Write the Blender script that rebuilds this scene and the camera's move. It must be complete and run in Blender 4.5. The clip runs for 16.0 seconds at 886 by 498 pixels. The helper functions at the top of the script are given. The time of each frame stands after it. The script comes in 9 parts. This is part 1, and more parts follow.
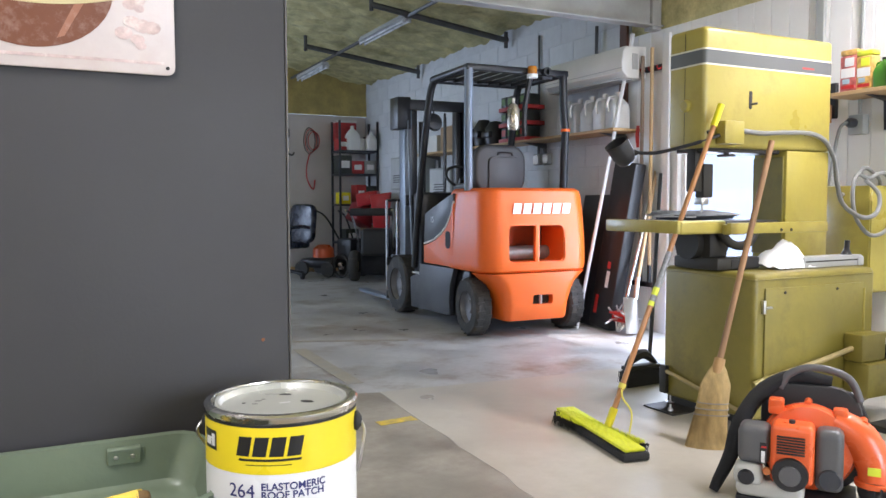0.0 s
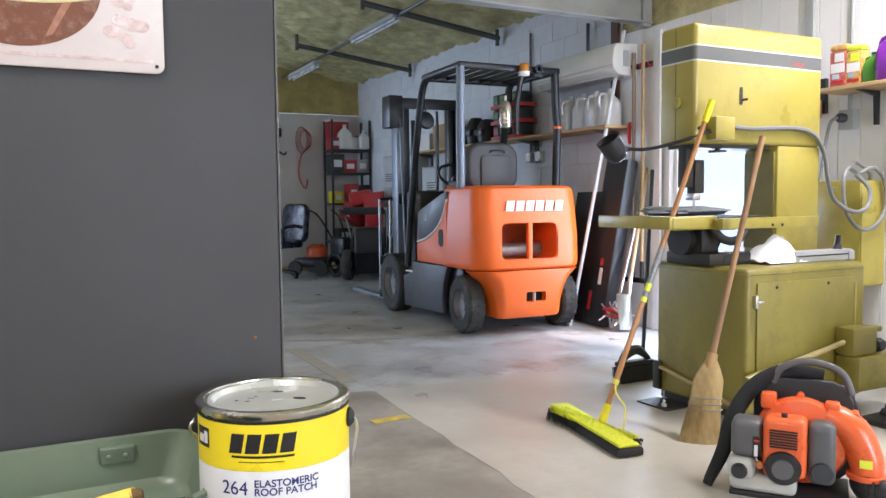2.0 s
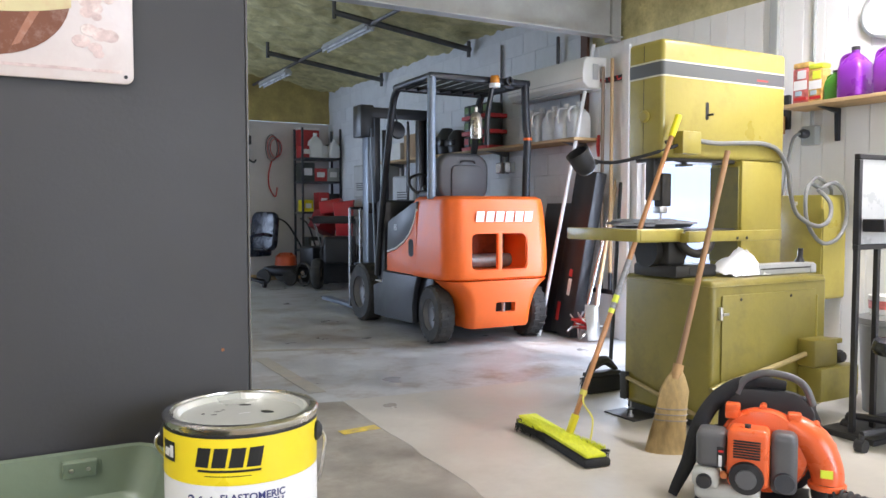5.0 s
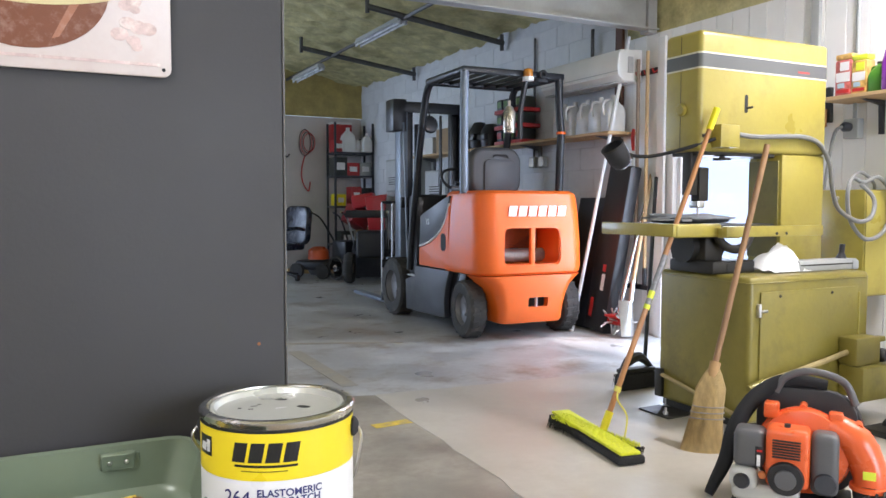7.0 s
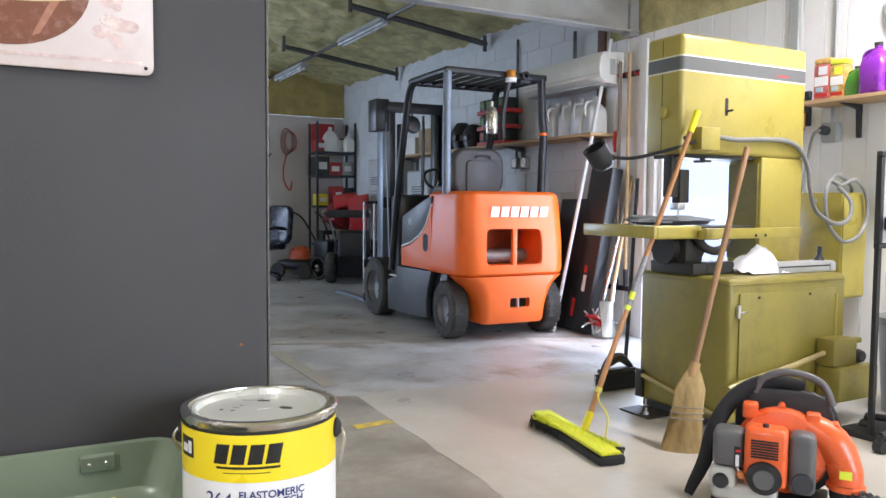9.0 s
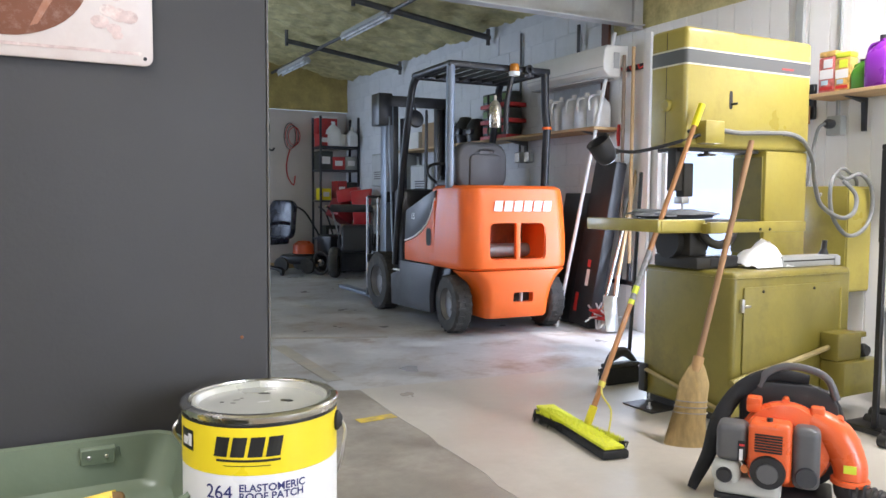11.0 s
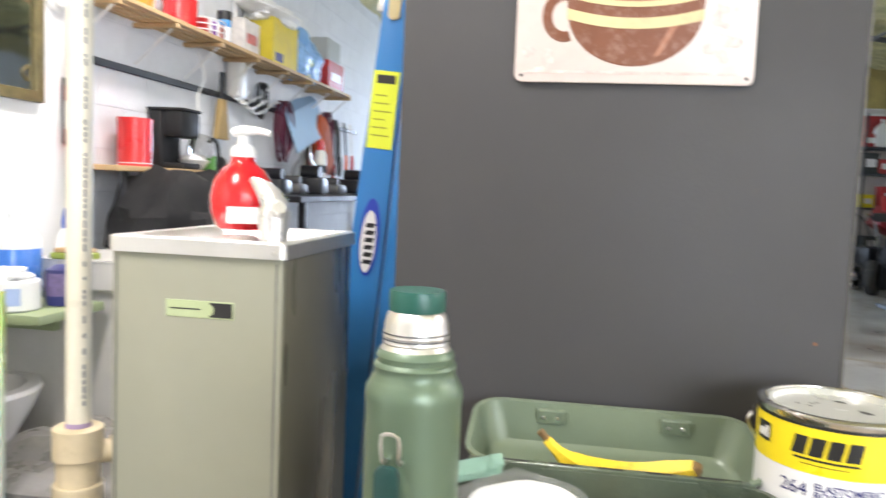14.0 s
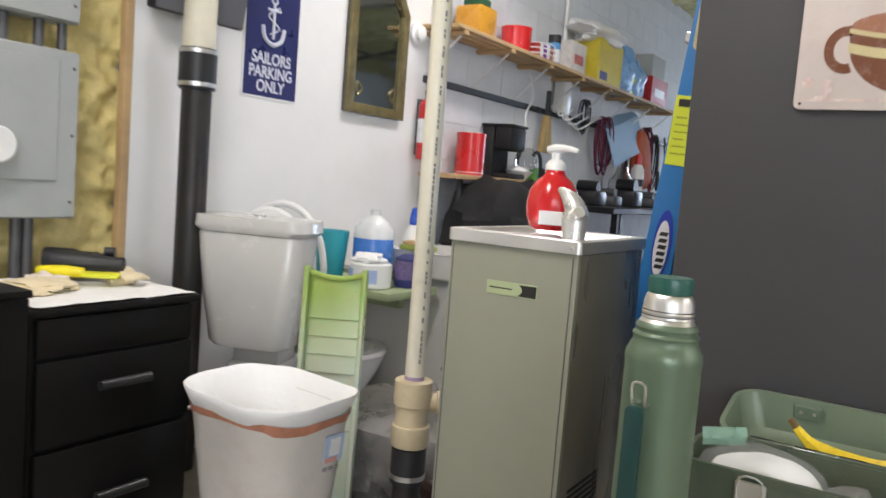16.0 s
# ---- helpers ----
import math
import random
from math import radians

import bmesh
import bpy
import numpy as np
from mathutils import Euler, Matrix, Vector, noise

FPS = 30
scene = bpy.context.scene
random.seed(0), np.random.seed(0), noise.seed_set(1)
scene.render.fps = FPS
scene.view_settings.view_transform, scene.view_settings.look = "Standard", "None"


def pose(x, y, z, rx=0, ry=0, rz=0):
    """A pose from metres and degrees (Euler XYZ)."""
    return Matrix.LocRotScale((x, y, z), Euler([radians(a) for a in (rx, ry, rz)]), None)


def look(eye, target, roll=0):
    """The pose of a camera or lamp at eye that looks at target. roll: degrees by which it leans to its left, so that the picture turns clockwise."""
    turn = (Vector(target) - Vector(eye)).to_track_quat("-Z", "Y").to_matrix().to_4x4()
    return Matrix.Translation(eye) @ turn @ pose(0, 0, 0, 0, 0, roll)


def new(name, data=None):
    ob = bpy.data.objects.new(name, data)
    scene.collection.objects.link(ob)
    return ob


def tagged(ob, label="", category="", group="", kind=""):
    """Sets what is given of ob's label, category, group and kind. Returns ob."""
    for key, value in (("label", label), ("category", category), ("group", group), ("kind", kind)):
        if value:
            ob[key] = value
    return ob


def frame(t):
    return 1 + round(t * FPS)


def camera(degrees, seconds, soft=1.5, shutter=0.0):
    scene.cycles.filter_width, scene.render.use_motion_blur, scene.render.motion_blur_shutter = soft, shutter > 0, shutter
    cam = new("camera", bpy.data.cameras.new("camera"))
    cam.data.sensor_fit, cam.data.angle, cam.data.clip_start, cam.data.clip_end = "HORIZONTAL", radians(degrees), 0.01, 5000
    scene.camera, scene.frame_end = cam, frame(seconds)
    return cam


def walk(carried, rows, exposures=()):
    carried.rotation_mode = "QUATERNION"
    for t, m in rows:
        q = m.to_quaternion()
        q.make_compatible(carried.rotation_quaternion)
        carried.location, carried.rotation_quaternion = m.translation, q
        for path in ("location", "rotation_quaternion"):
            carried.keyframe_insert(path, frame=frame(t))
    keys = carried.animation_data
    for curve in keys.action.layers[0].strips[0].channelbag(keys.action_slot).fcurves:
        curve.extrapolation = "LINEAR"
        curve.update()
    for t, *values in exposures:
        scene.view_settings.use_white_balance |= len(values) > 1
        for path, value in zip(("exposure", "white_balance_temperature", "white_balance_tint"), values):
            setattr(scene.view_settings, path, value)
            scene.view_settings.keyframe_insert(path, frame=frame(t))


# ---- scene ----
cam = camera(59.9, 16.0, shutter=0.5)
PATH = [
    (0, (0.097, 0.017, 1.082), (0.9883, 1.8032, 0.9593), -0.12),
    (0.5, (0.0946, 0.0159, 1.0809), (0.9859, 1.8017, 0.9537), -0.27),
    (1, (0.0957, 0.0141, 1.0815), (0.9942, 1.7966, 0.9573), -0.27),
    (1.5, (0.0962, 0.0149, 1.0812), (1.0049, 1.7922, 0.9569), -0.19),
    (2, (0.0984, 0.0133, 1.0792), (1.0046, 1.7917, 0.9524), -0.59),
    (2.5, (0.0975, 0.0145, 1.08), (1.0091, 1.7906, 0.9591), -0.45),
    (3, (0.0976, 0.0147, 1.0806), (1.0093, 1.7908, 0.9624), -0.48),
    (3.5, (0.0976, 0.0123, 1.0801), (1.0077, 1.7891, 0.9603), -0.62),
    (4, (0.0959, 0.0076, 1.0816), (1.0433, 1.766, 0.9792), -0.49),
    (4.2, (0.096, 0.004, 1.085), (1.0739, 1.7457, 0.9843), -0.04),
    (6.5, (0.0968, 0.0222, 1.0843), (1.0261, 1.7895, 0.9696), 0.14),
    (7, (0.0968, 0.0247, 1.0841), (1.0, 1.8053, 0.9668), 0.08),
    (7.5, (0.096, 0.0282, 1.0847), (1.0164, 1.8001, 0.9685), 0.34),
    (8, (0.0924, 0.0254, 1.0868), (1.0204, 1.7933, 0.9713), 0.6),
    (8.5, (0.098, 0.0291, 1.0836), (1.0144, 1.8009, 0.9382), 0.35),
    (9, (0.0947, 0.0258, 1.0851), (1.0397, 1.7846, 0.9686), 0.41),
    (9.2, (0.1, 0.035, 1.08), (1.0335, 1.799, 0.9497), 0.27),
    (11.3, (0.1, 0.028, 1.082), (1.0367, 1.7903, 0.9519), 0.37),
    (11.5, (0.0978, 0.0236, 1.0834), (1.044, 1.781, 0.9562), -0.03),
    (12, (0.0873, 0.0229, 1.0825), (0.8899, 1.8506, 0.9571), 0.17),
    (12.5, (0.0739, 0.0203, 1.0789), (0.7119, 1.9082, 0.9087), -0.19),
    (13, (0.0365, 0.0129, 1.0864), (0.2993, 1.9846, 0.8775), 0.84),
    (13.5, (0.0159, -0.0241, 1.0854), (0.0473, 1.9652, 0.8813), 1.45),
    (14, (0.0013, -0.0496, 1.0878), (-0.3114, 1.9193, 0.9275), 2.4),
    (14.5, (-0.0058, -0.0619, 1.0908), (-0.4986, 1.873, 0.9756), 2.76),
    (15, (-0.008, -0.0765, 1.0873), (-0.6786, 1.8055, 0.9969), 2.89),
    (15.5, (0.0084, -0.1323, 1.0848), (-0.9192, 1.6256, 0.8625), 4.86),
    (16, (0.1209, -0.266, 1.0855), (-0.9449, 1.4171, 0.9088), 4.5),
]
walk(cam, [(t, look(eye, target, roll)) for t, eye, target, roll in PATH],
     [(0, 0.10, 6080, 18), (12, 0.10, 6080, 18), (13, 0.45, 6300, 18), (13.5, 0.52, 6400, 17), (14, 0.55, 6400, 16), (14.5, 0.48, 6400, 16), (15, 0.15, 6400, 16), (15.5, -0.08, 6400, 16), (16, -0.42, 6400, 16)])

# ---- world and large lights ----
world = bpy.data.worlds.new("world")
scene.world = world
world.use_nodes = True
wn = world.node_tree
sky = wn.nodes.new("ShaderNodeTexSky")
sky.sky_type = 'NISHITA'
sky.sun_disc = False
sky.sun_elevation, sky.sun_rotation = radians(48), radians(120)
wn.nodes["Background"].inputs[1].default_value = 0.12
wn.links.new(sky.outputs[0], wn.nodes["Background"].inputs[0])


def lamp(name, kind, m, energy, color, size=(1, 1)):
    data = bpy.data.lights.new(name, kind)
    data.energy, data.color = energy, color
    if kind == 'AREA':
        data.shape, data.size, data.size_y = 'RECTANGLE', size[0], size[1]
    else:
        data.angle = radians(0.6)
    ob = new(name, data)
    ob.matrix_world = m
    return ob


lamp("sun", 'SUN', look((9, 1, 10), (4, 4.3, 0)), 3.0, (1.0, 0.95, 0.88))
# daylight through the glazed side door
lamp("side_door_daylight", 'AREA', look((4.42, 4.27, 1.1), (0, 4.27, 0.6)), 60, (0.72, 0.85, 1.0), (0.8, 1.9))
# unseen fills added behind the camera and in the rear bay
lamp("overhead_door_daylight", 'AREA', look((2.9, -3.92, 1.7), (2.4, 4, 1.0)), 240, (0.84, 0.92, 1.0), (2.8, 2.4))
lamp("rear_door_daylight", 'AREA', look((-0.3, 11.5, 1.5), (1.5, 6, 0.9)), 205, (0.64, 0.80, 1.0), (2.6, 2.2))

# ---- materials ----


def mat(name, color, rough=0.5, metal=0.0, var=0.12, scale=6.0, bump=0.0, bscale=60.0, dirt=None, dirt_amt=0.0, dirt_scale=2.0, coat=0.0, rand=0.0, rvar=0.1, stretch=(1, 1, 1)):
    """A surface with two scales of colour change, roughness wear, fine relief and patches of dirt."""
    m = bpy.data.materials.new(name)
    m.use_nodes = True
    nt = m.node_tree
    N, L = nt.nodes, nt.links
    b = N["Principled BSDF"]
    tc = N.new("ShaderNodeTexCoord")
    mp = N.new("ShaderNodeMapping")
    mp.inputs["Scale"].default_value = stretch
    L.new(tc.outputs["Object"], mp.inputs[0])

    def nz(s, detail=4.0, r=0.6):
        n = N.new("ShaderNodeTexNoise")
        n.inputs["Scale"].default_value, n.inputs["Detail"].default_value, n.inputs["Roughness"].default_value = s, detail, r
        L.new(mp.outputs[0], n.inputs["Vector"])
        return n.outputs[0]

    def mixc(fac, a, c, mode='MIX'):
        x = N.new("ShaderNodeMix")
        x.data_type, x.blend_type = 'RGBA', mode
        if hasattr(fac, "links"):
            L.new(fac, x.inputs[0])
        else:
            x.inputs[0].default_value = fac
        for s, v in ((x.inputs[6], a), (x.inputs[7], c)):
            if hasattr(v, "links"):
                L.new(v, s)
            else:
                s.default_value = (*v, 1)
        return x.outputs[2]

    def ramp(sock, lo, hi, a=0.0, c=1.0):
        r = N.new("ShaderNodeMapRange")
        r.inputs[1].default_value, r.inputs[2].default_value = lo, hi
        r.inputs[3].default_value, r.inputs[4].default_value = a, c
        L.new(sock, r.inputs[0])
        return r.outputs[0]

    n1, n2 = nz(scale), nz(scale * 9, 3)
    lo = tuple(max(0.0, v * (1 - var)) for v in color)
    hi = tuple(min(1.0, v * (1 + var)) for v in color)
    col = mixc(ramp(n1, 0.3, 0.7), lo, hi)
    col = mixc(ramp(n2, 0.35, 0.75, 0, var * 0.9), col, tuple(v * 0.55 for v in color))
    if rand:
        oi = N.new("ShaderNodeObjectInfo")
        col = mixc(ramp(oi.outputs["Random"], 0, 1, 0, rand), col, tuple(v * 0.5 for v in color))
    if dirt:
        col = mixc(ramp(nz(dirt_scale, 6, 0.7), 0.5, 0.68, 0, dirt_amt), col, dirt)
    L.new(col, b.inputs["Base Color"])
    L.new(ramp(n1, 0.3, 0.7, max(0.02, rough - rvar), min(1, rough + rvar)), b.inputs["Roughness"])
    b.inputs["Metallic"].default_value = metal
    b.inputs["Coat Weight"].default_value = coat
    b.inputs["Coat Roughness"].default_value = 0.15
    if bump:
        bn = N.new("ShaderNodeBump")
        bn.inputs["Strength"].default_value, bn.inputs["Distance"].default_value = bump, 0.01
        L.new(nz(bscale, 5), bn.inputs["Height"])
        L.new(bn.outputs[0], b.inputs["Normal"])
    return m


def glass(name, color=(1, 1, 1), rough=0.02, ior=1.45):
    m = bpy.data.materials.new(name)
    m.use_nodes = True
    b = m.node_tree.nodes["Principled BSDF"]
    b.inputs["Base Color"].default_value = (*color, 1)
    b.inputs["Roughness"].default_value, b.inputs["Transmission Weight"].default_value, b.inputs["IOR"].default_value = rough, 1.0, ior
    return m


def glow(name, color, strength):
    m = bpy.data.materials.new(name)
    m.use_nodes = True
    b = m.node_tree.nodes["Principled BSDF"]
    b.inputs["Base Color"].default_value = (*color, 1)
    b.inputs["Emission Color"].default_value = (*color, 1)
    b.inputs["Emission Strength"].default_value = strength
    return m


M_CONC_A = mat("beige_coated_concrete", (0.46, 0.43, 0.37), 0.42, var=0.13, scale=2.2, bump=0.06, bscale=90, dirt=(0.37, 0.33, 0.27), dirt_amt=0.5, dirt_scale=1.8, rvar=0.16)
M_CONC_B = mat("worn_brown_concrete", (0.31, 0.285, 0.24), 0.46, var=0.30, scale=2.2, bump=0.10, bscale=80, dirt=(0.17, 0.14, 0.11), dirt_amt=0.7, dirt_scale=1.6, rvar=0.15)
M_CONC_C = mat("grey_shop_concrete", (0.43, 0.425, 0.415), 0.40, var=0.30, scale=1.9, bump=0.08, bscale=85, dirt=(0.25, 0.20, 0.15), dirt_amt=0.9, dirt_scale=2.3, rvar=0.16)
M_FAINT = mat("faded_floor_paint", (0.38, 0.34, 0.27), 0.5, var=0.2, scale=9, dirt=(0.34, 0.33, 0.31), dirt_amt=1.0, dirt_scale=5)
M_YELLOW_LINE = mat("worn_floor_paint", (0.62, 0.45, 0.06), 0.6, var=0.3, scale=20, dirt=(0.3, 0.27, 0.22), dirt_amt=0.8, dirt_scale=14)
M_WALL = mat("white_wall_panel", (0.80, 0.80, 0.79), 0.42, var=0.03, scale=1.5, bump=0.03, bscale=40, dirt=(0.70, 0.69, 0.66), dirt_amt=0.35, dirt_scale=1.2)
M_BLOCK = mat("painted_block", (0.70, 0.72, 0.75), 0.6, var=0.06, scale=7, bump=0.35, bscale=55, rand=0.12)
M_MORTAR = mat("painted_mortar", (0.64, 0.66, 0.69), 0.8, var=0.08, scale=9, bump=0.3, bscale=70)
M_BACKWALL = mat("pinkish_wall_board", (0.66, 0.62, 0.60), 0.7, var=0.06, scale=2, bump=0.08, bscale=30)
M_FOAM = mat("spray_foam", (0.56, 0.51, 0.26), 0.75, var=0.34, scale=5.0, bump=1.0, bscale=16, dirt=(0.31, 0.28, 0.13), dirt_amt=0.7, dirt_scale=5.5)
M_FOAM_B = mat("aged_yellow_foam", (0.46, 0.37, 0.13), 0.7, var=0.25, scale=4, bump=0.5, bscale=22, dirt=(0.28, 0.21, 0.08), dirt_amt=0.5, dirt_scale=3)
M_FOAM_Y = mat("fresh_spray_foam", (0.66, 0.55, 0.23), 0.55, var=0.16, scale=9, bump=0.25, bscale=50, dirt=(0.45, 0.35, 0.12), dirt_amt=0.6, dirt_scale=11)
M_STEEL_DK = mat("dark_steel", (0.12, 0.12, 0.125), 0.5, 0.6, var=0.25, scale=8, bump=0.05, bscale=70)
M_BEAM = mat("grey_painted_steel", (0.34, 0.34, 0.33), 0.5, 0.1, var=0.12, scale=4, bump=0.05, bscale=50, dirt=(0.25, 0.23, 0.2), dirt_amt=0.4, dirt_scale=3)
M_CAB = mat("charcoal_enamel", (0.042, 0.041, 0.042), 0.6, 0.0, var=0.06, scale=2.5, bump=0.05, bscale=160, dirt=(0.036, 0.034, 0.033), dirt_amt=0.5, dirt_scale=1.8)
M_OLIVE = mat("olive_machine_enamel", (0.37, 0.305, 0.055), 0.36, var=0.07, scale=3, bump=0.10, bscale=34, dirt=(0.22, 0.17, 0.03), dirt_amt=0.55, dirt_scale=2.6, coat=0.25)
M_ORANGE = mat("orange_gloss_paint", (0.84, 0.140, 0.010), 0.44, var=0.05, scale=4, bump=0.02, bscale=60, coat=0.06, dirt=(0.6, 0.14, 0.03), dirt_amt=0.2, dirt_scale=5)
M_BLACK = mat("black_plastic", (0.022, 0.022, 0.024), 0.45, var=0.2, scale=10, bump=0.06, bscale=120)
M_RUBBER = mat("tyre_rubber", (0.045, 0.044, 0.042), 0.8, var=0.3, scale=12, bump=0.15, bscale=90, dirt=(0.14, 0.12, 0.10), dirt_amt=0.5, dirt_scale=9)
M_WHITE = mat("white_plastic", (0.78, 0.78, 0.76), 0.38, var=0.04, scale=6)
M_STEEL = mat("brushed_steel", (0.66, 0.65, 0.63), 0.38, 1.0, var=0.1, scale=8, bump=0.03, bscale=200)
M_WOOD = mat("pale_shelf_wood", (0.50, 0.34, 0.17), 0.6, var=0.22, scale=3, bump=0.1, bscale=60, stretch=(1, 0.15, 1), dirt=(0.33, 0.21, 0.10), dirt_amt=0.4, dirt_scale=4)
M_HANDLE = mat("varnished_broom_wood", (0.42, 0.19, 0.065), 0.42, var=0.25, scale=8, bump=0.08, bscale=60, stretch=(1, 1, 0.12), coat=0.3)

# ---- building helpers ----


def part(name, bm, material, parent=None, label="", smooth=True, sharp=38):
    """Links a bmesh as one mesh object, under parent if one is given."""
    me = bpy.data.meshes.new(name)
    bmesh.ops.recalc_face_normals(bm, faces=bm.faces[:])
    bm.to_mesh(me)
    bm.free()
    for p in me.polygons:
        p.use_smooth = smooth
    if smooth:
        me.set_sharp_from_angle(angle=radians(sharp))
    for m in (material if isinstance(material, (list, tuple)) else [material]):
        me.materials.append(m)
    ob = new(name, me)
    if parent:
        ob.parent = parent
    return tagged(ob, label)


def thing(name, m, label, category, group="", kind=""):
    """An Empty at the base of a thing, to hold its parts."""
    e = new(name)
    e.empty_display_size = 0.1
    e.matrix_world = m
    return tagged(e, label, category, group, kind)


def box(x0, x1, y0, y1, z0, z1, bev=0.0, seg=2, bm=None, tf=None):
    """A box, its edges rounded by bev, added to bm."""
    bm = bm or bmesh.new()
    tmp = bmesh.new()
    m = Matrix.LocRotScale(((x0 + x1) / 2, (y0 + y1) / 2, (z0 + z1) / 2), None, (x1 - x0, y1 - y0, z1 - z0))
    bmesh.ops.create_cube(tmp, size=1, matrix=m)
    if bev > 0:
        bmesh.ops.bevel(tmp, geom=tmp.edges[:], offset=bev, segments=seg, profile=0.5, affect='EDGES')
    return merge(bm, tmp, tf)


def merge(bm, tmp, tf=None):
    if tf is not None:
        bmesh.ops.transform(tmp, matrix=tf, verts=tmp.verts[:])
    vs = {v: bm.verts.new(v.co) for v in tmp.verts}
    for f in tmp.faces:
        try:
            g = bm.faces.new([vs[v] for v in f.verts])
            g.material_index = f.material_index
        except ValueError:
            pass
    tmp.free()
    return bm


def lathe(profile, n=32, bm=None, tf=None):
    """Turns (radius, z) rows about the z axis; closes the ends on the axis."""
    bm = bm or bmesh.new()
    tmp = bmesh.new()
    rings = []
    for r, z in profile:
        if r < 1e-6:
            rings.append([tmp.verts.new((0, 0, z))])
        else:
            rings.append([tmp.verts.new((r * math.cos(2 * math.pi * i / n), r * math.sin(2 * math.pi * i / n), z)) for i in range(n)])
    for a, c in zip(rings, rings[1:]):
        for i in range(n):
            j = (i + 1) % n
            f = [a[i % len(a)], a[j % len(a)], c[j % len(c)], c[i % len(c)]]
            f = [v for k, v in enumerate(f) if v not in f[:k]]
            if len(f) > 2:
                tmp.faces.new(f)
    return merge(bm, tmp, tf)


def rod(a, c, r, n=12, bm=None, r2=None):
    """A round bar from a to c with closed ends."""
    a, c = Vector(a), Vector(c)
    tf = Matrix.Translation(a) @ (c - a).to_track_quat('Z', 'Y').to_matrix().to_4x4()
    h = (c - a).length
    r2 = r if r2 is None else r2
    return lathe([(0, 0), (r, 0), (r2, h), (0, h)], n, bm, tf)


def tube(points, r, n=8, bm=None, samples=6, closed=False):
    """A bent round tube through the points, smoothed between them; r may be a list."""
    bm = bm or bmesh.new()
    P = [Vector(p) for p in points]
    R = r if isinstance(r, (list, tuple)) else [r] * len(P)
    pts, rad = [], []
    k = len(P)
    for i in range(k if closed else k - 1):
        p0, p1 = P[(i - 1) % k] if (closed or i > 0) else P[i], P[i]
        p2 = P[(i + 1) % k]
        p3 = P[(i + 2) % k] if (closed or i + 2 < k) else p2
        for s in range(samples):
            u = s / samples
            pts.append(0.5 * ((2 * p1) + (p2 - p0) * u + (2 * p0 - 5 * p1 + 4 * p2 - p3) * u * u + (3 * p1 - p0 - 3 * p2 + p3) * u ** 3))
            rad.append(R[i] * (1 - u) + R[(i + 1) % k] * u)
    if not closed:
        pts.append(P[-1])
        rad.append(R[-1])
    rings = []
    up = Vector((0.123, 0.31, 0.94)).normalized()
    for i, p in enumerate(pts):
        q0 = pts[i - 1] if (i > 0 or closed) else p
        q1 = pts[(i + 1) % len(pts)] if (i + 1 < len(pts) or closed) else p
        d = (q1 - q0).normalized()
        if abs(d.dot(up)) > 0.97:
            up = Vector((1, 0.1, 0)).normalized()
        u = d.cross(up).normalized()
        w = u.cross(d).normalized()
        up = w
        rings.append([bm.verts.new(p + rad[i] * (math.cos(2 * math.pi * j / n) * u + math.sin(2 * math.pi * j / n) * w)) for j in range(n)])
    m = len(rings)
    for i in range(m if closed else m - 1):
        a, c = rings[i], rings[(i + 1) % m]
        for j in range(n):
            bm.faces.new([a[j], a[(j + 1) % n], c[(j + 1) % n], c[j]])
    if not closed:
        bm.faces.new(rings[0][::-1])
        bm.faces.new(rings[-1])
    return bm


def prism(outline, depth, bm=None, tf=None, bev=0.0, seg=2):
    """An outline in x and z, extruded along y from 0 to depth."""
    bm = bm or bmesh.new()
    tmp = bmesh.new()
    a = [tmp.verts.new((x, 0, z)) for x, z in outline]
    c = [tmp.verts.new((x, depth, z)) for x, z in outline]
    tmp.faces.new(a)
    tmp.faces.new(c[::-1])
    for i in range(len(a)):
        j = (i + 1) % len(a)
        tmp.faces.new([a[i], c[i], c[j], a[j]])
    bmesh.ops.recalc_face_normals(tmp, faces=tmp.faces[:])
    if bev:
        es = [e for e in tmp.edges if abs(e.verts[0].co.y - e.verts[1].co.y) < 1e-6]
        bmesh.ops.bevel(tmp, geom=es, offset=bev, segments=seg, profile=0.5, affect='EDGES')
    return merge(bm, tmp, tf)


def lettering(text, size, m, material, parent, name="lettering", depth=0.0006, shear=0.0, stretch=1.0, bold=0.0, align='LEFT'):
    """Raised letters as a mesh, from the built-in font."""
    cu = bpy.data.curves.new(name, 'FONT')
    cu.body, cu.size, cu.extrude, cu.shear, cu.offset, cu.align_x = text, size, depth, shear, bold, align
    tmp = bpy.data.objects.new(name, cu)
    scene.collection.objects.link(tmp)
    bpy.context.view_layer.update()
    me = bpy.data.meshes.new_from_object(tmp.evaluated_get(bpy.context.evaluated_depsgraph_get()))
    bpy.data.objects.remove(tmp)
    me.materials.clear()
    me.materials.append(material)
    ob = new(name, me)
    if parent:
        ob.parent = parent
    ob.matrix_local = m @ Matrix.Diagonal((stretch, 1, 1, 1))
    return ob


RX90 = pose(0, 0, 0, 90, 0, 0)


def struct(name, bm, material, label, category, smooth=False):
    return tagged(part(name, bm, material, None, "", smooth, 150), label, category, "", "structure")


# ---- structure ----
XL, XR, YN, YB, YS = -2.15, 4.50, 4.90, 11.60, -4.0
YP = 5.27
RIDGE = 1.2


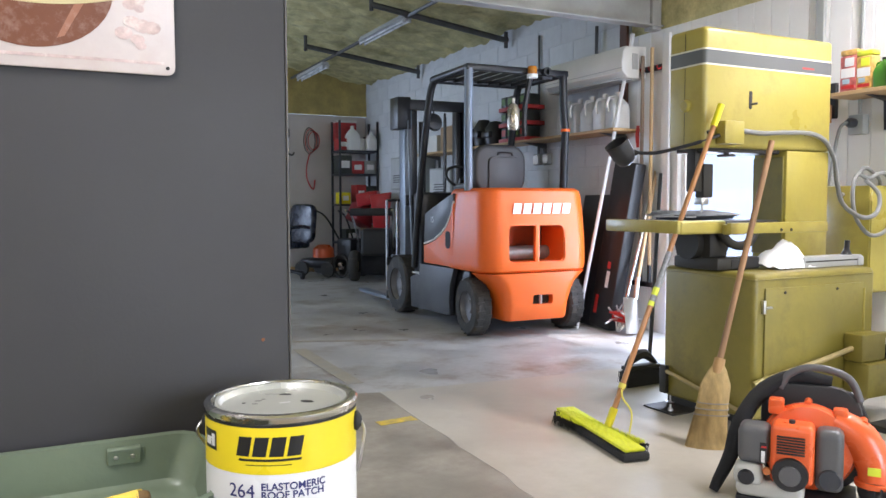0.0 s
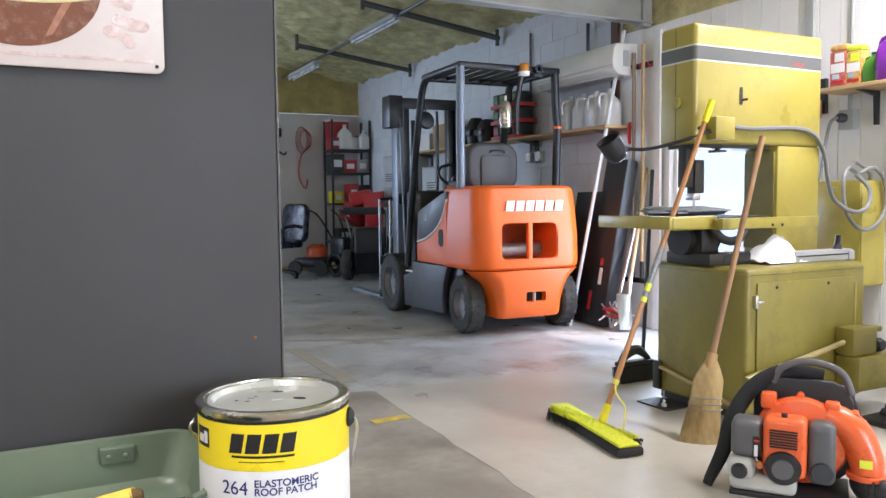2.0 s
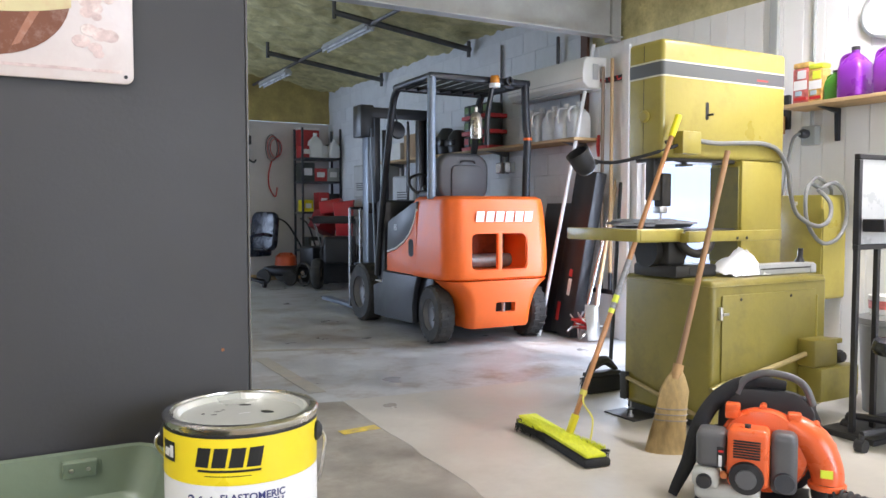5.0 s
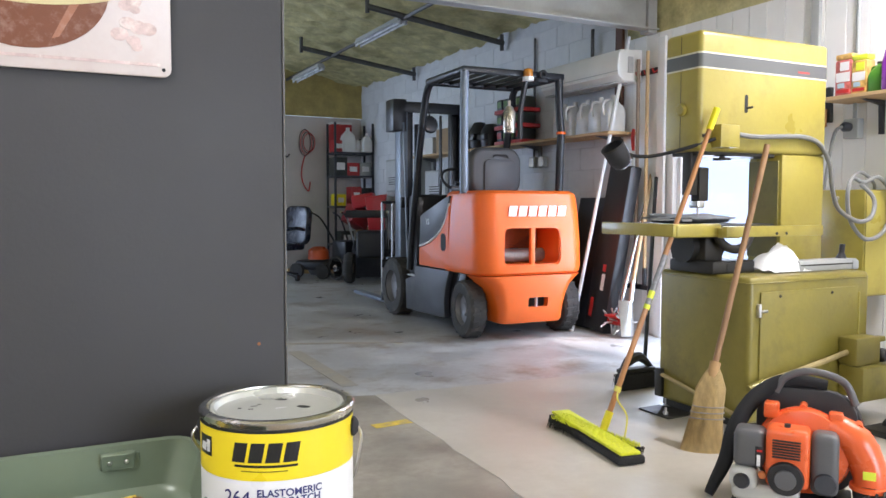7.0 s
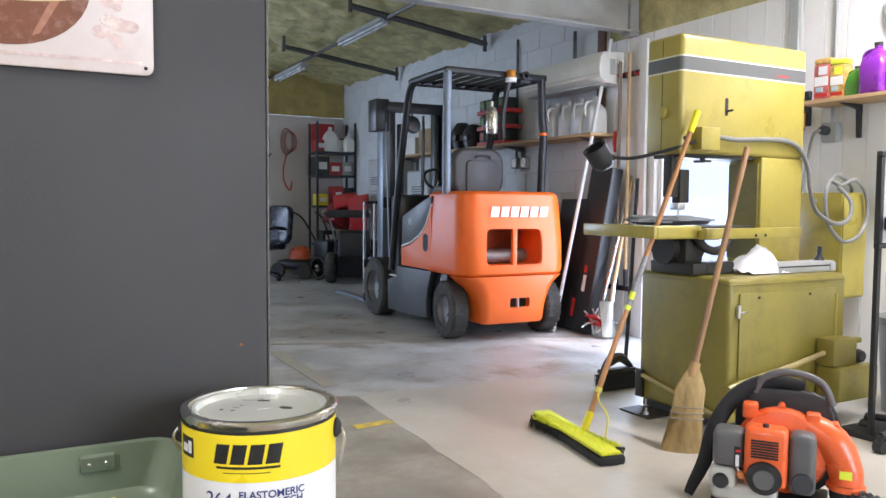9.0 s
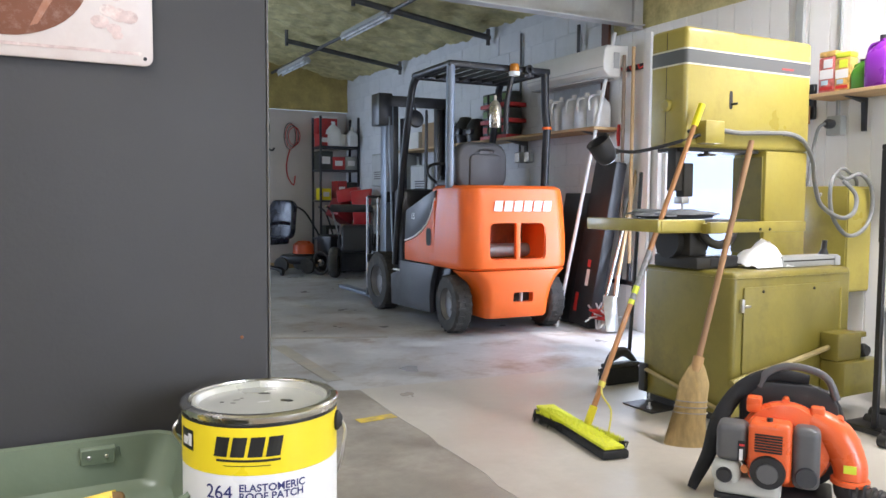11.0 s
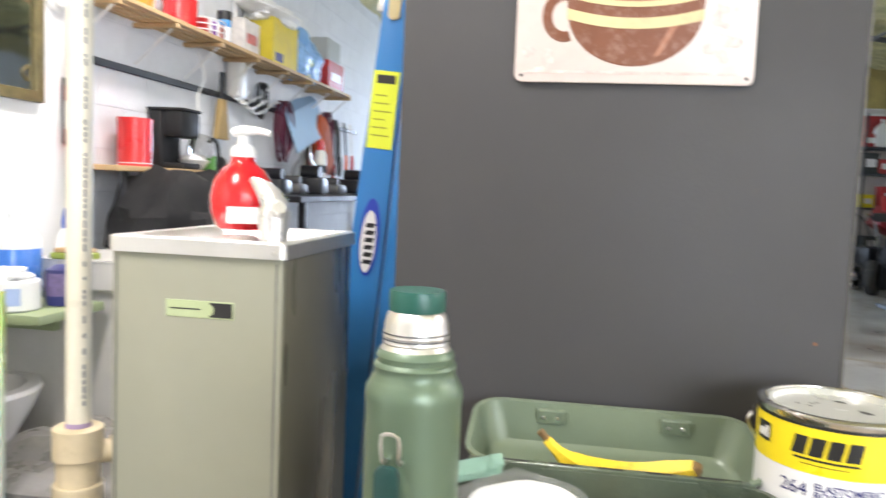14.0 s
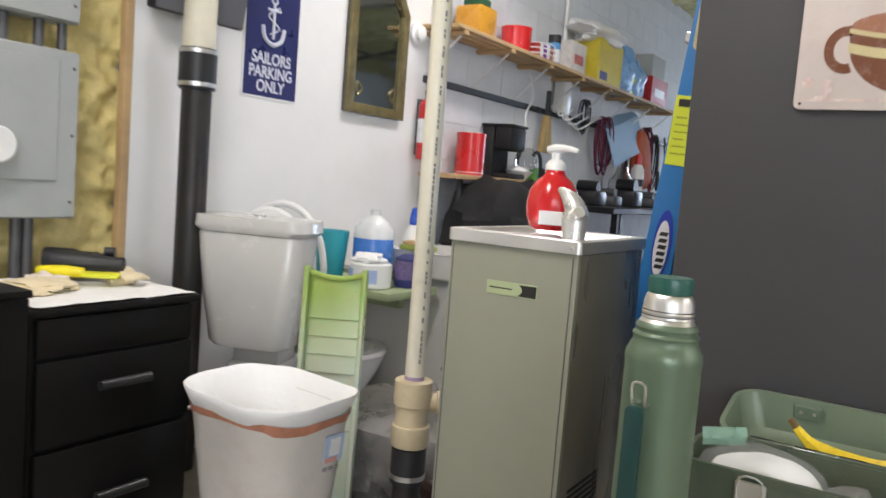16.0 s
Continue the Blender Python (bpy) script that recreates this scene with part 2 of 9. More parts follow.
def ceil_z(x):
    return 2.86 + 0.16 * (min(XR - x, 2 * (XR - RIDGE) - (XR - x)))
floor = struct("floor", box(XL - 0.15, XR + 0.15, YS - 0.15, YB + 0.15, -0.2, -0.03), M_CONC_C, "poured concrete shop floor with worn coating", "floor")
part("slab", box(XL, XR, YS, YB, -0.03, 0.0), M_CONC_C, floor, "", False)
JA, JB = (1.70, 4.04), (1.38, YS)


def wavy(p, q, amp, seed, n=40):
    """Points from p to q, wandering a little to the sides."""
    out = []
    d = Vector((q[0] - p[0], q[1] - p[1], 0))
    s = Vector((-d.y, d.x, 0)).normalized()
    for i in range(n + 1):
        u = i / n
        k = amp * (noise.noise(Vector((u * n * 0.22, seed, 0))) + 0.4 * noise.noise(Vector((u * n * 0.9, seed, 3)))) * min(1, 6 * u, 6 * (1 - u))
        w = Vector((p[0], p[1], 0)) + d * u + s * k
        out.append((w.x, w.y))
    return out


def sheet(outline, z0, z1):
    bm = bmesh.new()
    lo = [bm.verts.new((x, y, z0)) for x, y in outline]
    hi = [bm.verts.new((x, y, z1)) for x, y in outline]
    bm.faces.new(hi)
    for i in range(len(lo)):
        j = (i + 1) % len(lo)
        bm.faces.new([lo[i], lo[j], hi[j], hi[i]])
    return bm


edge = wavy(JB, JA, 0.075, 1.0, 60)
joint = wavy(JA, (XR, 3.82), 0.03, 5.0, 40)
part("floor_coating", sheet(edge + joint[1:] + [(XR, YS)], 0.0, 0.002), M_CONC_A, floor, "worn beige floor coating", False)
west = wavy((0.9, 4.25), (XL, 4.4), 0.10, 9.0, 30)
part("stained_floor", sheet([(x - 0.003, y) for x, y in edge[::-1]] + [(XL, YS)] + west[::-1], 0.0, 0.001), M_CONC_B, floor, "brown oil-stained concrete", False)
for x0, x1, y0, y1, rz, mm in ((1.46, 1.66, 3.43, 3.50, 4, M_YELLOW_LINE), (1.62, 2.55, 5.63, 5.69, -23, M_FAINT), (1.60, 1.70, 4.3, 5.5, 0, M_FAINT)):
    cx, cy = (x0 + x1) / 2, (y0 + y1) / 2
    b = box(x0 - cx, x1 - cx, y0 - cy, y1 - cy, 0, 0.0012, tf=pose(cx, cy, 0.0012 if y0 > 4 else 0.0022, 0, 0, rz))
    tagged(part("floor_marking", b, mm, None, "", False), "worn yellow painted line on the concrete floor", "floor marking", "", "structure")

# the east wall: ribbed white panels by the saw with a glazed door, painted blocks in the rear bay
DY0, DY1, DZ = 3.84, 4.70, 2.09
b = box(XR + 0.02, XR + 0.15, YS, DY0, 0, 2.47)
box(XR + 0.02, XR + 0.15, DY1, YP, 0, 2.47, bm=b)
box(XR + 0.02, XR + 0.15, DY0, DY1, DZ, 2.47, bm=b)
wall_e = struct("wall_east", b, M_WALL, "white ribbed metal wall panels by a glazed door", "wall")
y = YS
while y < YP:
    y1 = min(y + 0.15, YP)
    if y1 <= DY0 or y >= DY1:
        z0 = 0
    else:
        z0 = DZ + 0.05
    part("panel", box(XR, XR + 0.02, y + 0.0015, y1 - 0.0015, z0, 2.47, 0.002, 1), M_WALL, wall_e, "", False)
    y = y1
# foam above the panels
fb = box(XR + 0.03, XR + 0.15, YS, YB, 2.47, 3.1)
struct("foam_upstand", fb, M_FOAM, "yellowed spray foam above the wall panels", "insulation")
b = box(XR + 0.006, XR + 0.15, YP, YB, 0, 2.95)
wall_b = struct("wall_east_rear", b, M_MORTAR, "pale blue painted block wall of the rear bay", "wall")
bl, bh = 0.40, 0.20
for r in range(14):
    y = YP - (0.2 if r % 2 else 0.0)
    while y < YB:
        a, c = max(y, YP), min(y + bl, YB)
        if c - a > 0.05:
            part("block", box(XR, XR + 0.006, a + 0.0035, c - 0.0035, r * bh + 0.0035, (r + 1) * bh - 0.0035, 0.0025, 1), M_BLOCK, wall_b, "", False)
        y += bl
# back wall and its foam band
struct("wall_north", box(XL - 0.15, XR + 0.15, YB, YB + 0.15, 0, 2.42), M_BACKWALL, "plain pale board wall at the back of the bay", "wall")
struct("wall_south", box(XL - 0.15, XR + 0.15, YS - 0.15, YS, 0, 3.4), M_WALL, "plain white wall", "wall")
# west wall: white board from the wood edge on, foam before it, blocks behind the shelves
WB0, WB1 = 1.33, 3.03
struct("wall_west", box(XL - 0.02, XL, WB0, WB1, 0, 2.9), M_WALL, "smooth white wall board with a bare wooden edge", "wall")
struct("wall_edge_trim", box(XL - 0.03, XL + 0.004, WB0 - 0.03, WB0 - 0.001, 0, 2.9, 0.002, 1), M_WOOD, "bare wooden stud edge of the wall board", "trim")
struct("wall_west_core", box(XL - 0.20, XL - 0.085, YS, YB, 0, 2.95), M_MORTAR, "painted outer wall", "wall")
wall_w = struct("wall_west_rear", box(XL - 0.085, XL - 0.003, WB1, YB, 0, 2.95), M_MORTAR, "pale blue painted block wall behind the shelves", "wall")
for r in range(14):
    y = WB1 - (0.2 if r % 2 else 0.0)
    while y < 9.0:
        a, c = max(y, WB1 + 0.003), min(y + bl, YB)
        if c - a > 0.05:
            part("block", box(XL - 0.003, XL, a + 0.002, c - 0.002, r * bh + 0.002, (r + 1) * bh - 0.002, 0.0012, 1), M_BLOCK, wall_w, "", False)
        y += bl


def lumpy(nx, ny, fn):
    """A bumpy sheet of foam from a function of (u, v) giving a point and the way it swells."""
    bm = bmesh.new()
    g = []
    for i in range(nx + 1):
        row = []
        for j in range(ny + 1):
            p, d, s = fn(i / nx, j / ny)
            p, d = Vector(p), Vector(d)
            q = p * s
            h = 0.6 * noise.noise(q) + 0.35 * noise.noise(q * 2.3) + 0.3 * abs(noise.noise(q * 5.1))
            row.append(bm.verts.new(p + d * h))
        g.append(row)
    for i in range(nx):
        for j in range(ny):
            bm.faces.new([g[i][j], g[i + 1][j], g[i + 1][j + 1], g[i][j + 1]])
    return bm


ceil_bm = lumpy(140, 320, lambda u, v: ((XL + u * (XR - XL), YS + v * (YB - YS), ceil_z(XL + u * (XR - XL)) + 0.04), (0, 0, 0.075), 4.2))
struct("ceiling", ceil_bm, M_FOAM, "sloping roof lined with lumpy yellowed spray foam", "ceiling", True)
struct("roof_deck", box(XL - 0.2, XR + 0.2, YS - 0.2, YB + 0.2, 3.42, 3.5), M_BEAM, "sheet metal roof deck", "roof")
struct("foam_band", lumpy(60, 10, lambda u, v: ((XL + u * (XR - XL), YB - 0.04, 2.42 + v * 0.95), (0, -0.06, 0), 2.5)), M_FOAM_B, "band of yellowed spray foam over the back wall", "insulation", True)
struct("foam_wall", lumpy(110, 230, lambda u, v: ((XL - 0.05, 0.1 + u * 1.22, v * 2.9), (0.055, 0, 0), 12)), M_FOAM_Y, "bare yellow spray foam between the studs", "insulation", True)
struct("wall_west_front", box(XL - 0.02, XL, YS, 0.08, 0, 2.9), M_WALL, "smooth white wall board", "wall")

# header beam between the two bays, its post, roof purlins, conduit
hb = box(-0.6, XR, YN, YN + 0.012, 2.487, 3.0)
box(-0.6, XR, YN - 0.05, YN + 0.06, 2.487, 2.499, bm=hb)
struct("header_beam", hb, M_BEAM, "grey painted steel header beam across the bay opening", "beam")
struct("header_post", box(XR - 0.10, XR - 0.005, YN - 0.03, YN + 0.07, 2.46, 3.0, 0.004, 1), M_BEAM, "steel bracket that carries the header beam", "beam")


def purlin(y, x0, x1):
    b = rod((x0, y, ceil_z(x0) - 0.10), (x1, y, ceil_z(x1) - 0.06), 0.03, 10)
    rod((x0, y, ceil_z(x0) - 0.16), (x0, y, ceil_z(x0) + 0.03), 0.022, 8, b)
    rod((x1 - 0.02, y, ceil_z(x1) - 0.14), (x1 - 0.02, y, ceil_z(x1) + 0.03), 0.022, 8, b)
    return tagged(part("purlin", b, M_STEEL_DK), "dark steel roof pipe under the foam", "beam", "roof pipes", "structure")


for y in (7.2, 9.45):
    purlin(y, 2.9, 4.46)
M_TUBE = mat("unlit_tube", (0.72, 0.74, 0.78), 0.3, var=0.04)
M_ENAMEL = mat("fixture_enamel", (0.55, 0.56, 0.58), 0.4, var=0.06)
CX = 3.30


def strip_light(y0, y1, z):
    t = thing("strip_light", pose(CX, (y0 + y1) / 2, z), "unlit fluorescent strip light on a roof conduit", "light", "strip lights")
    h = (y1 - y0) / 2
    part("housing", prism([(-0.06, 0.0), (-0.035, 0.05), (0.035, 0.05), (0.06, 0.0)], 2 * h, tf=pose(0, -h, 0)), M_ENAMEL, t)
    for x in (-0.03, 0.03):
        part("tube", rod((x, -h + 0.02, -0.02), (x, h - 0.02, -0.02), 0.013, 10), M_TUBE, t)
        for s in (-1, 1):
            part("lamp_holder", box(x - 0.012, x + 0.012, s * h - 0.02, s * h + 0.01, -0.04, 0.0, 0.003, 1), M_ENAMEL, t)
    return t


strip_light(7.25, 8.5, 2.93)
strip_light(9.9, 11.1, 2.88)
tagged(part("conduit", rod((CX, YN + 0.06, 2.95), (CX, YB - 0.05, 2.95), 0.02, 8), M_STEEL_DK), "dark steel conduit under the roof foam", "conduit", "", "structure")

# lit strip lights added out of view to brighten the front bay
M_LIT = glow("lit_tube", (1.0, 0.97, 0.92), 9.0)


def added_strip(x, y, watts):
    t = thing("strip_light", pose(x, y, 2.86), "added fluorescent strip light, out of view over the front bay", "light", "lit strip lights")
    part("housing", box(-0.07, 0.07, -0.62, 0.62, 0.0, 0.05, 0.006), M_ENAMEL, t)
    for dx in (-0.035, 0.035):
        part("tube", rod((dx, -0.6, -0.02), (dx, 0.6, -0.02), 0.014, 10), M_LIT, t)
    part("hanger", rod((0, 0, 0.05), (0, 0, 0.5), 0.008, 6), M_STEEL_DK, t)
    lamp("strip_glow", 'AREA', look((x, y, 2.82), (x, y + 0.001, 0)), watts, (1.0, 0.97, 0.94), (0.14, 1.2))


added_strip(-0.9, -0.2, 56)
added_strip(-1.25, 2.7, 36)
added_strip(3.85, 1.7, 90)

# the glazed side door, standing shut in its frame
M_FRAME = mat("white_door_frame", (0.74, 0.75, 0.76), 0.45, var=0.05)
M_SKYGLOW = glow("bright_yard", (0.66, 0.80, 1.0), 0.85)
door = thing("door_1", pose(XR, (DY0 + DY1) / 2, 0), "white framed glazed door, bright with daylight", "door", "", "structure")
w = (DY1 - DY0) / 2
for s in (-1, 1):
    part("jamb", box(0.0, 0.12, s * w - 0.03 if s > 0 else -w, s * w if s > 0 else -w + 0.03, 0, DZ, 0.003, 1), M_FRAME, door)
    part("stile", box(0.04, 0.08, s * (w - 0.035) - 0.04, s * (w - 0.035) + 0.03 * (s < 0) + 0.0, 0.02, DZ - 0.04, 0.003, 1), M_FRAME, door)
part("head", box(0.0, 0.12, -w, w, DZ - 0.03, DZ, 0.003, 1), M_FRAME, door)
part("rail", box(0.04, 0.08, -w + 0.03, w - 0.03, 0.02, 0.16, 0.003, 1), M_FRAME, door)
pane = part("pane", box(0.055, 0.062, -w + 0.05, w - 0.05, 0.16, DZ - 0.05), glass("door_glass", rough=0.05), door)
pane.visible_shadow = False
tagged(part("backdrop", box(XR + 1.2, XR + 1.22, 1.5, 7.5, -0.2, 3.2), M_SKYGLOW, None, "", False), "overexposed bright yard outside the glazed door", "backdrop", "", "structure")

# ---- the table by the cabinet ----
TZ = 0.665
M_TABLE = mat("worn_table_laminate", (0.30, 0.24, 0.17), 0.5, var=0.2, scale=5, bump=0.05, bscale=80)
table = thing("work_table", pose(0.14, 0.78, 0), "plain brown laminate work table under the lunch things", "table")
part("tabletop", box(-0.345, 0.36, -0.24, 0.2, TZ - 0.03, TZ, 0.006), M_TABLE, table)
for x in (-0.31, 0.32):
    for y in (-0.2, 0.16):
        part("leg", box(x - 0.02, x + 0.02, y - 0.02, y + 0.02, 0, TZ - 0.03, 0.004, 1), M_STEEL_DK, table)

cabinet = thing("tall_cabinet", pose(0.066, 1.35, 0), "tall charcoal metal cabinet behind the table", "cabinet")
part("body", box(-0.299, 0.299, -0.33, 0.35, 0.02, 1.9, 0.006), M_CAB, cabinet)
M_CABEDGE = mat("worn_cream_edge", (0.09, 0.085, 0.075), 0.5, var=0.2, scale=20)
part("door", box(-0.299, 0.2965, -0.350, -0.332, 0.03, 1.895, 0.004), M_CAB, cabinet)
part("edge_strip", box(0.2968, 0.2995, -0.349, -0.331, 0.03, 1.895, 0.0008, 1), M_CABEDGE, cabinet, "worn cream edge of the door")
M_RUST = mat("rust_spot", (0.22, 0.09, 0.04), 0.8, var=0.3, scale=300)
for x, z in ((0.262, 0.905),):
    part("rust_spot", lathe([(0, 0), (0.0025, 0), (0.0018, 0.0006), (0, 0.0007)], 7, None, pose(x, -0.3502, z, 90, 0, 0)), M_RUST, cabinet)

# tin sign with a mug on it
M_TIN = mat("cream_tin_print", (0.60, 0.52, 0.475), 0.38, var=0.05, scale=9, bump=0.05, bscale=40, dirt=(0.55, 0.42, 0.38), dirt_amt=0.35, dirt_scale=26)
M_MUG = mat("brown_mug_print", (0.17, 0.058, 0.026), 0.4, var=0.12, scale=12, dirt=(0.55, 0.42, 0.36), dirt_amt=0.22, dirt_scale=70)
M_MUGLT = mat("light_mug_print", (0.33, 0.14, 0.08), 0.4, var=0.12, scale=12, dirt=(0.55, 0.42, 0.36), dirt_amt=0.3, dirt_scale=60)
M_BAND = mat("cream_mug_band", (0.58, 0.50, 0.27), 0.4, var=0.06, scale=20, dirt=(0.5, 0.3, 0.2), dirt_amt=0.4, dirt_scale=70)
M_BEANS = mat("faded_bean_print", (0.60, 0.46, 0.42), 0.4, var=0.2, scale=80, dirt=(0.74, 0.66, 0.6), dirt_amt=0.9, dirt_scale=60)
M_DARK = mat("dark_hole", (0.02, 0.02, 0.02), 0.7)
SX, SZ, SW, SH = 0.0745, 1.2325, 0.1525, 0.21
sign = thing("tin_sign", pose(SX, 0.999, SZ), "cream tin sign with a brown striped mug, on the cabinet", "sign")


def rounded(x0, x1, z0, z1, r, n=5):
    out = []
    for cx, cz, a0 in ((x1 - r, z0 + r, -90), (x1 - r, z1 - r, 0), (x0 + r, z1 - r, 90), (x0 + r, z0 + r, 180)):
        for i in range(n + 1):
            a = radians(a0 + 90 * i / n)
            out.append((cx + r * math.cos(a), cz + r * math.sin(a)))
    return out


part("plate", prism(rounded(-SW, SW, 0, SH, 0.01), 0.005, None, pose(0, -0.006, 0), 0.0015), M_TIN, sign)
part("border", prism(rounded(-SW + 0.012, SW - 0.012, 0.012, 0.0155, 0.0015, 2), 0.0008, None, pose(0, -0.0066, 0)), M_BEANS, sign)
mug = [(0.086 * math.cos(a), 0.093 + 0.071 * math.sin(a)) for a in [radians(180 + 9 * i) for i in range(21)]]
mug = [(x, z) for x, z in mug] + [(0.0885, 0.12), (-0.0885, 0.12)]
part("mug_print", prism(mug, 0.0006, None, pose(0, -0.0066, 0)), M_MUG, sign)
part("mug_rim_print", prism([(0.086 * math.cos(a), 0.12 + 0.02 * math.sin(a)) for a in [radians(15 * i) for i in range(24)]], 0.0006, None, pose(0, -0.0068, 0)), M_MUGLT, sign)
for z0, z1, x, s in ((0.082, 0.096, 0.0868, 0.012), (0.110, 0.117, 0.088, 0.012)):
    lo = [(x * i / 8, z0 - s * (1 - (i / 8) ** 2)) for i in range(-8, 9)]
    hi = [(x * i / 8, z1 - s * (1 - (i / 8) ** 2)) for i in range(8, -9, -1)]
    part("mug_band_print", prism(lo + hi, 0.0005, None, pose(0, -0.0071, 0)), M_BAND, sign)
ring = bmesh.new()
lo, hi = [], []
for i in range(17):
    a = radians(70 + 220 * i / 16)
    lo.append((-0.090 + 0.029 * math.cos(a), 0.086 + 0.034 * math.sin(a)))
    hi.append((-0.090 + 0.016 * math.cos(a), 0.086 + 0.020 * math.sin(a)))
part("mug_handle_print", prism(lo + hi[::-1], 0.0006, ring, pose(0, -0.0066, 0)), M_MUG, sign)
part("mug_shine_print", prism([(0.026, 0.034), (0.034, 0.037), (0.062, 0.088), (0.052, 0.088)], 0.0004, None, pose(0, -0.0069, 0)), M_MUGLT, sign)
random.seed(5)
for cx, cz in ((0.112, 0.047), (-0.125, 0.027), (0.118, 0.085)):
    for i in range(7):
        px, pz, r = cx + random.uniform(-0.017, 0.017), cz + random.uniform(-0.015, 0.015), random.uniform(0.004, 0.008)
        part("bean_print", prism([(px + r * math.cos(a) * 1.3, pz + r * math.sin(a)) for a in [radians(40 * k) for k in range(9)]], 0.0003, None, pose(0, -0.0063 - 0.0001 * i, 0)), M_BEANS, sign)
for x in (-0.1435, 0.1435):
    part("nail_hole", lathe([(0, 0), (0.0022, 0), (0.0022, 0.0008), (0, 0.0008)], 10, None, pose(x, -0.0062, 0.0085, 90, 0, 0)), M_DARK, sign)

# ---- paint can ----
M_TINMETAL = mat("can_tinplate", (0.66, 0.65, 0.62), 0.24, 1.0, var=0.08, scale=14, bump=0.02, bscale=60)
M_LIDGREY = mat("can_lid_grey", (0.55, 0.56, 0.52), 0.32, 0.3, var=0.08, scale=10)
M_LABELY = mat("yellow_label", (0.86, 0.68, 0.015), 0.35, var=0.03, scale=9)
M_LABELW = mat("white_label", (0.80, 0.80, 0.80), 0.35, var=0.03, scale=9)
M_INK = mat("black_ink", (0.018, 0.018, 0.018), 0.4)
M_NAVY = mat("navy_ink", (0.03, 0.035, 0.16), 0.4)
CR, CH = 0.0835, 0.197
can = thing("paint_can", pose(0.318, 0.872, TZ), "yellow and white labelled gallon paint can on the table", "paint can")
part("shell", lathe([(0, 0.004), (CR - 0.003, 0.004), (CR - 0.001, 0.0), (CR + 0.0015, 0.003), (CR - 0.0005, 0.006), (CR - 0.0005, CH - 0.010), (CR + 0.002, CH - 0.006), (CR + 0.0022, CH - 0.002), (CR, CH), (CR - 0.006, CH), (CR - 0.008, CH - 0.006), (CR - 0.010, CH - 0.006)], 64), M_TINMETAL, can)
part("lid", lathe([(CR - 0.0095, CH - 0.007), (CR - 0.0105, CH - 0.001), (CR - 0.014, CH - 0.0015), (CR - 0.017, CH - 0.0075), (CR - 0.030, CH - 0.007), (0, CH - 0.0065)], 64), M_LIDGREY, can)
part("upper_label", lathe([(CR, CH - 0.062), (CR + 0.0004, CH - 0.062), (CR + 0.0004, CH - 0.013), (CR, CH - 0.013)], 64), M_LABELY, can, "glossy yellow paper label")
part("label_edge", lathe([(CR, CH - 0.0128), (CR + 0.0006, CH - 0.0128), (CR + 0.0006, CH - 0.0098), (CR, CH - 0.0098)], 64), M_INK, can)
part("lower_label", lathe([(CR, 0.008), (CR + 0.0003, 0.008), (CR + 0.0003, CH - 0.0623), (CR, CH - 0.0623)], 64), M_LABELW, can, "white paper label")
for i, (px, py, w, d, a, mm) in enumerate(((0.026, -0.012, 0.016, 0.009, -20, M_INK), (0.002, -0.006, 0.018, 0.004, 25, M_LABELW), (0.012, 0.03, 0.014, 0.006, 0, M_DARK), (-0.04, 0.012, 0.004, 0.003, 0, M_DARK), (-0.03, 0.003, 0.006, 0.0014, 10, M_DARK))):
    n = 12 if mm is not M_LABELW else 4
    b = lathe([(0, 0), (1, 0), (1, 0.0004), (0, 0.0005)], n, None, pose(px, py, CH - 0.0068, 0, 0, a - 24) @ Matrix.Diagonal((w / 2, d / 2, 1, 1)) @ pose(0, 0, 0, 0, 0, 45 if n == 4 else 0))
    part("lid_mark", b, mm, can)


def wrap(ob, r):
    """Bends a flat mesh in x and z round an upright cylinder."""
    for v in ob.data.vertices:
        a = v.co.x / r
        rr = r + v.co.y
        v.co = (rr * math.sin(a), -rr * math.cos(a), v.co.z)


def flatbars(rows, y=0.0):
    b = bmesh.new()
    for x0, x1, z0, z1, sh in rows:
        n = max(1, int(abs(x1 - x0) / 0.004))
        top = [(x0 + (x1 - x0) * i / n + sh, z1) for i in range(n, -1, -1)]
        bot = [(x0 + (x1 - x0) * i / n, z0) for i in range(n + 1)]
        v0 = [b.verts.new((x, y, z)) for x, z in bot]
        v1 = [b.verts.new((x, y, z)) for x, z in top[::-1]]
        for i in range(n):
            b.faces.new([v0[i], v0[i + 1], v1[i + 1], v1[i]])
    return b


def wrap_text(text, size, s0, z, material, parent, name, face=0.0, **kw):
    ob = lettering(text, size, Matrix(), material, parent, name, 0.0002, **kw)
    for v in ob.data.vertices:
        v.co = (v.co.x + s0, v.co.z + 0.0006, v.co.y + z)
    wrap(ob, CR)
    ob.matrix_local = pose(0, 0, 0, 0, 0, face)
    return ob


CF = -26.0
# the maker's mark as plain slanted black blocks
for x0, x1, z0, z1, sh in [(-0.033 + 0.018 * i, -0.0185 + 0.018 * i, 0, 0.0205, 0.004) for i in range(4)] + [(-0.030, 0.036, -0.005, -0.0025, 0.0004)]:
    bars = flatbars([(x0, x1, z0, z1, sh)])
    for v in bars.verts:
        v.co.y, v.co.z = 0.0008, v.co.z + CH - 0.043
    mark = part("mark_block", bars, M_INK, can, "", False)
    wrap(mark, CR)
    mark.matrix_local = pose(0, 0, 0, 0, 0, CF)
bars = flatbars([(-0.022, 0.026, 0, 0.0008, 0)])
for v in bars.verts:
    v.co.y, v.co.z = 0.0008, v.co.z + CH - 0.0525
o = part("fine_print", bars, M_INK, can, "", False)
wrap(o, CR)
o.matrix_local = pose(0, 0, 0, 0, 0, CF)
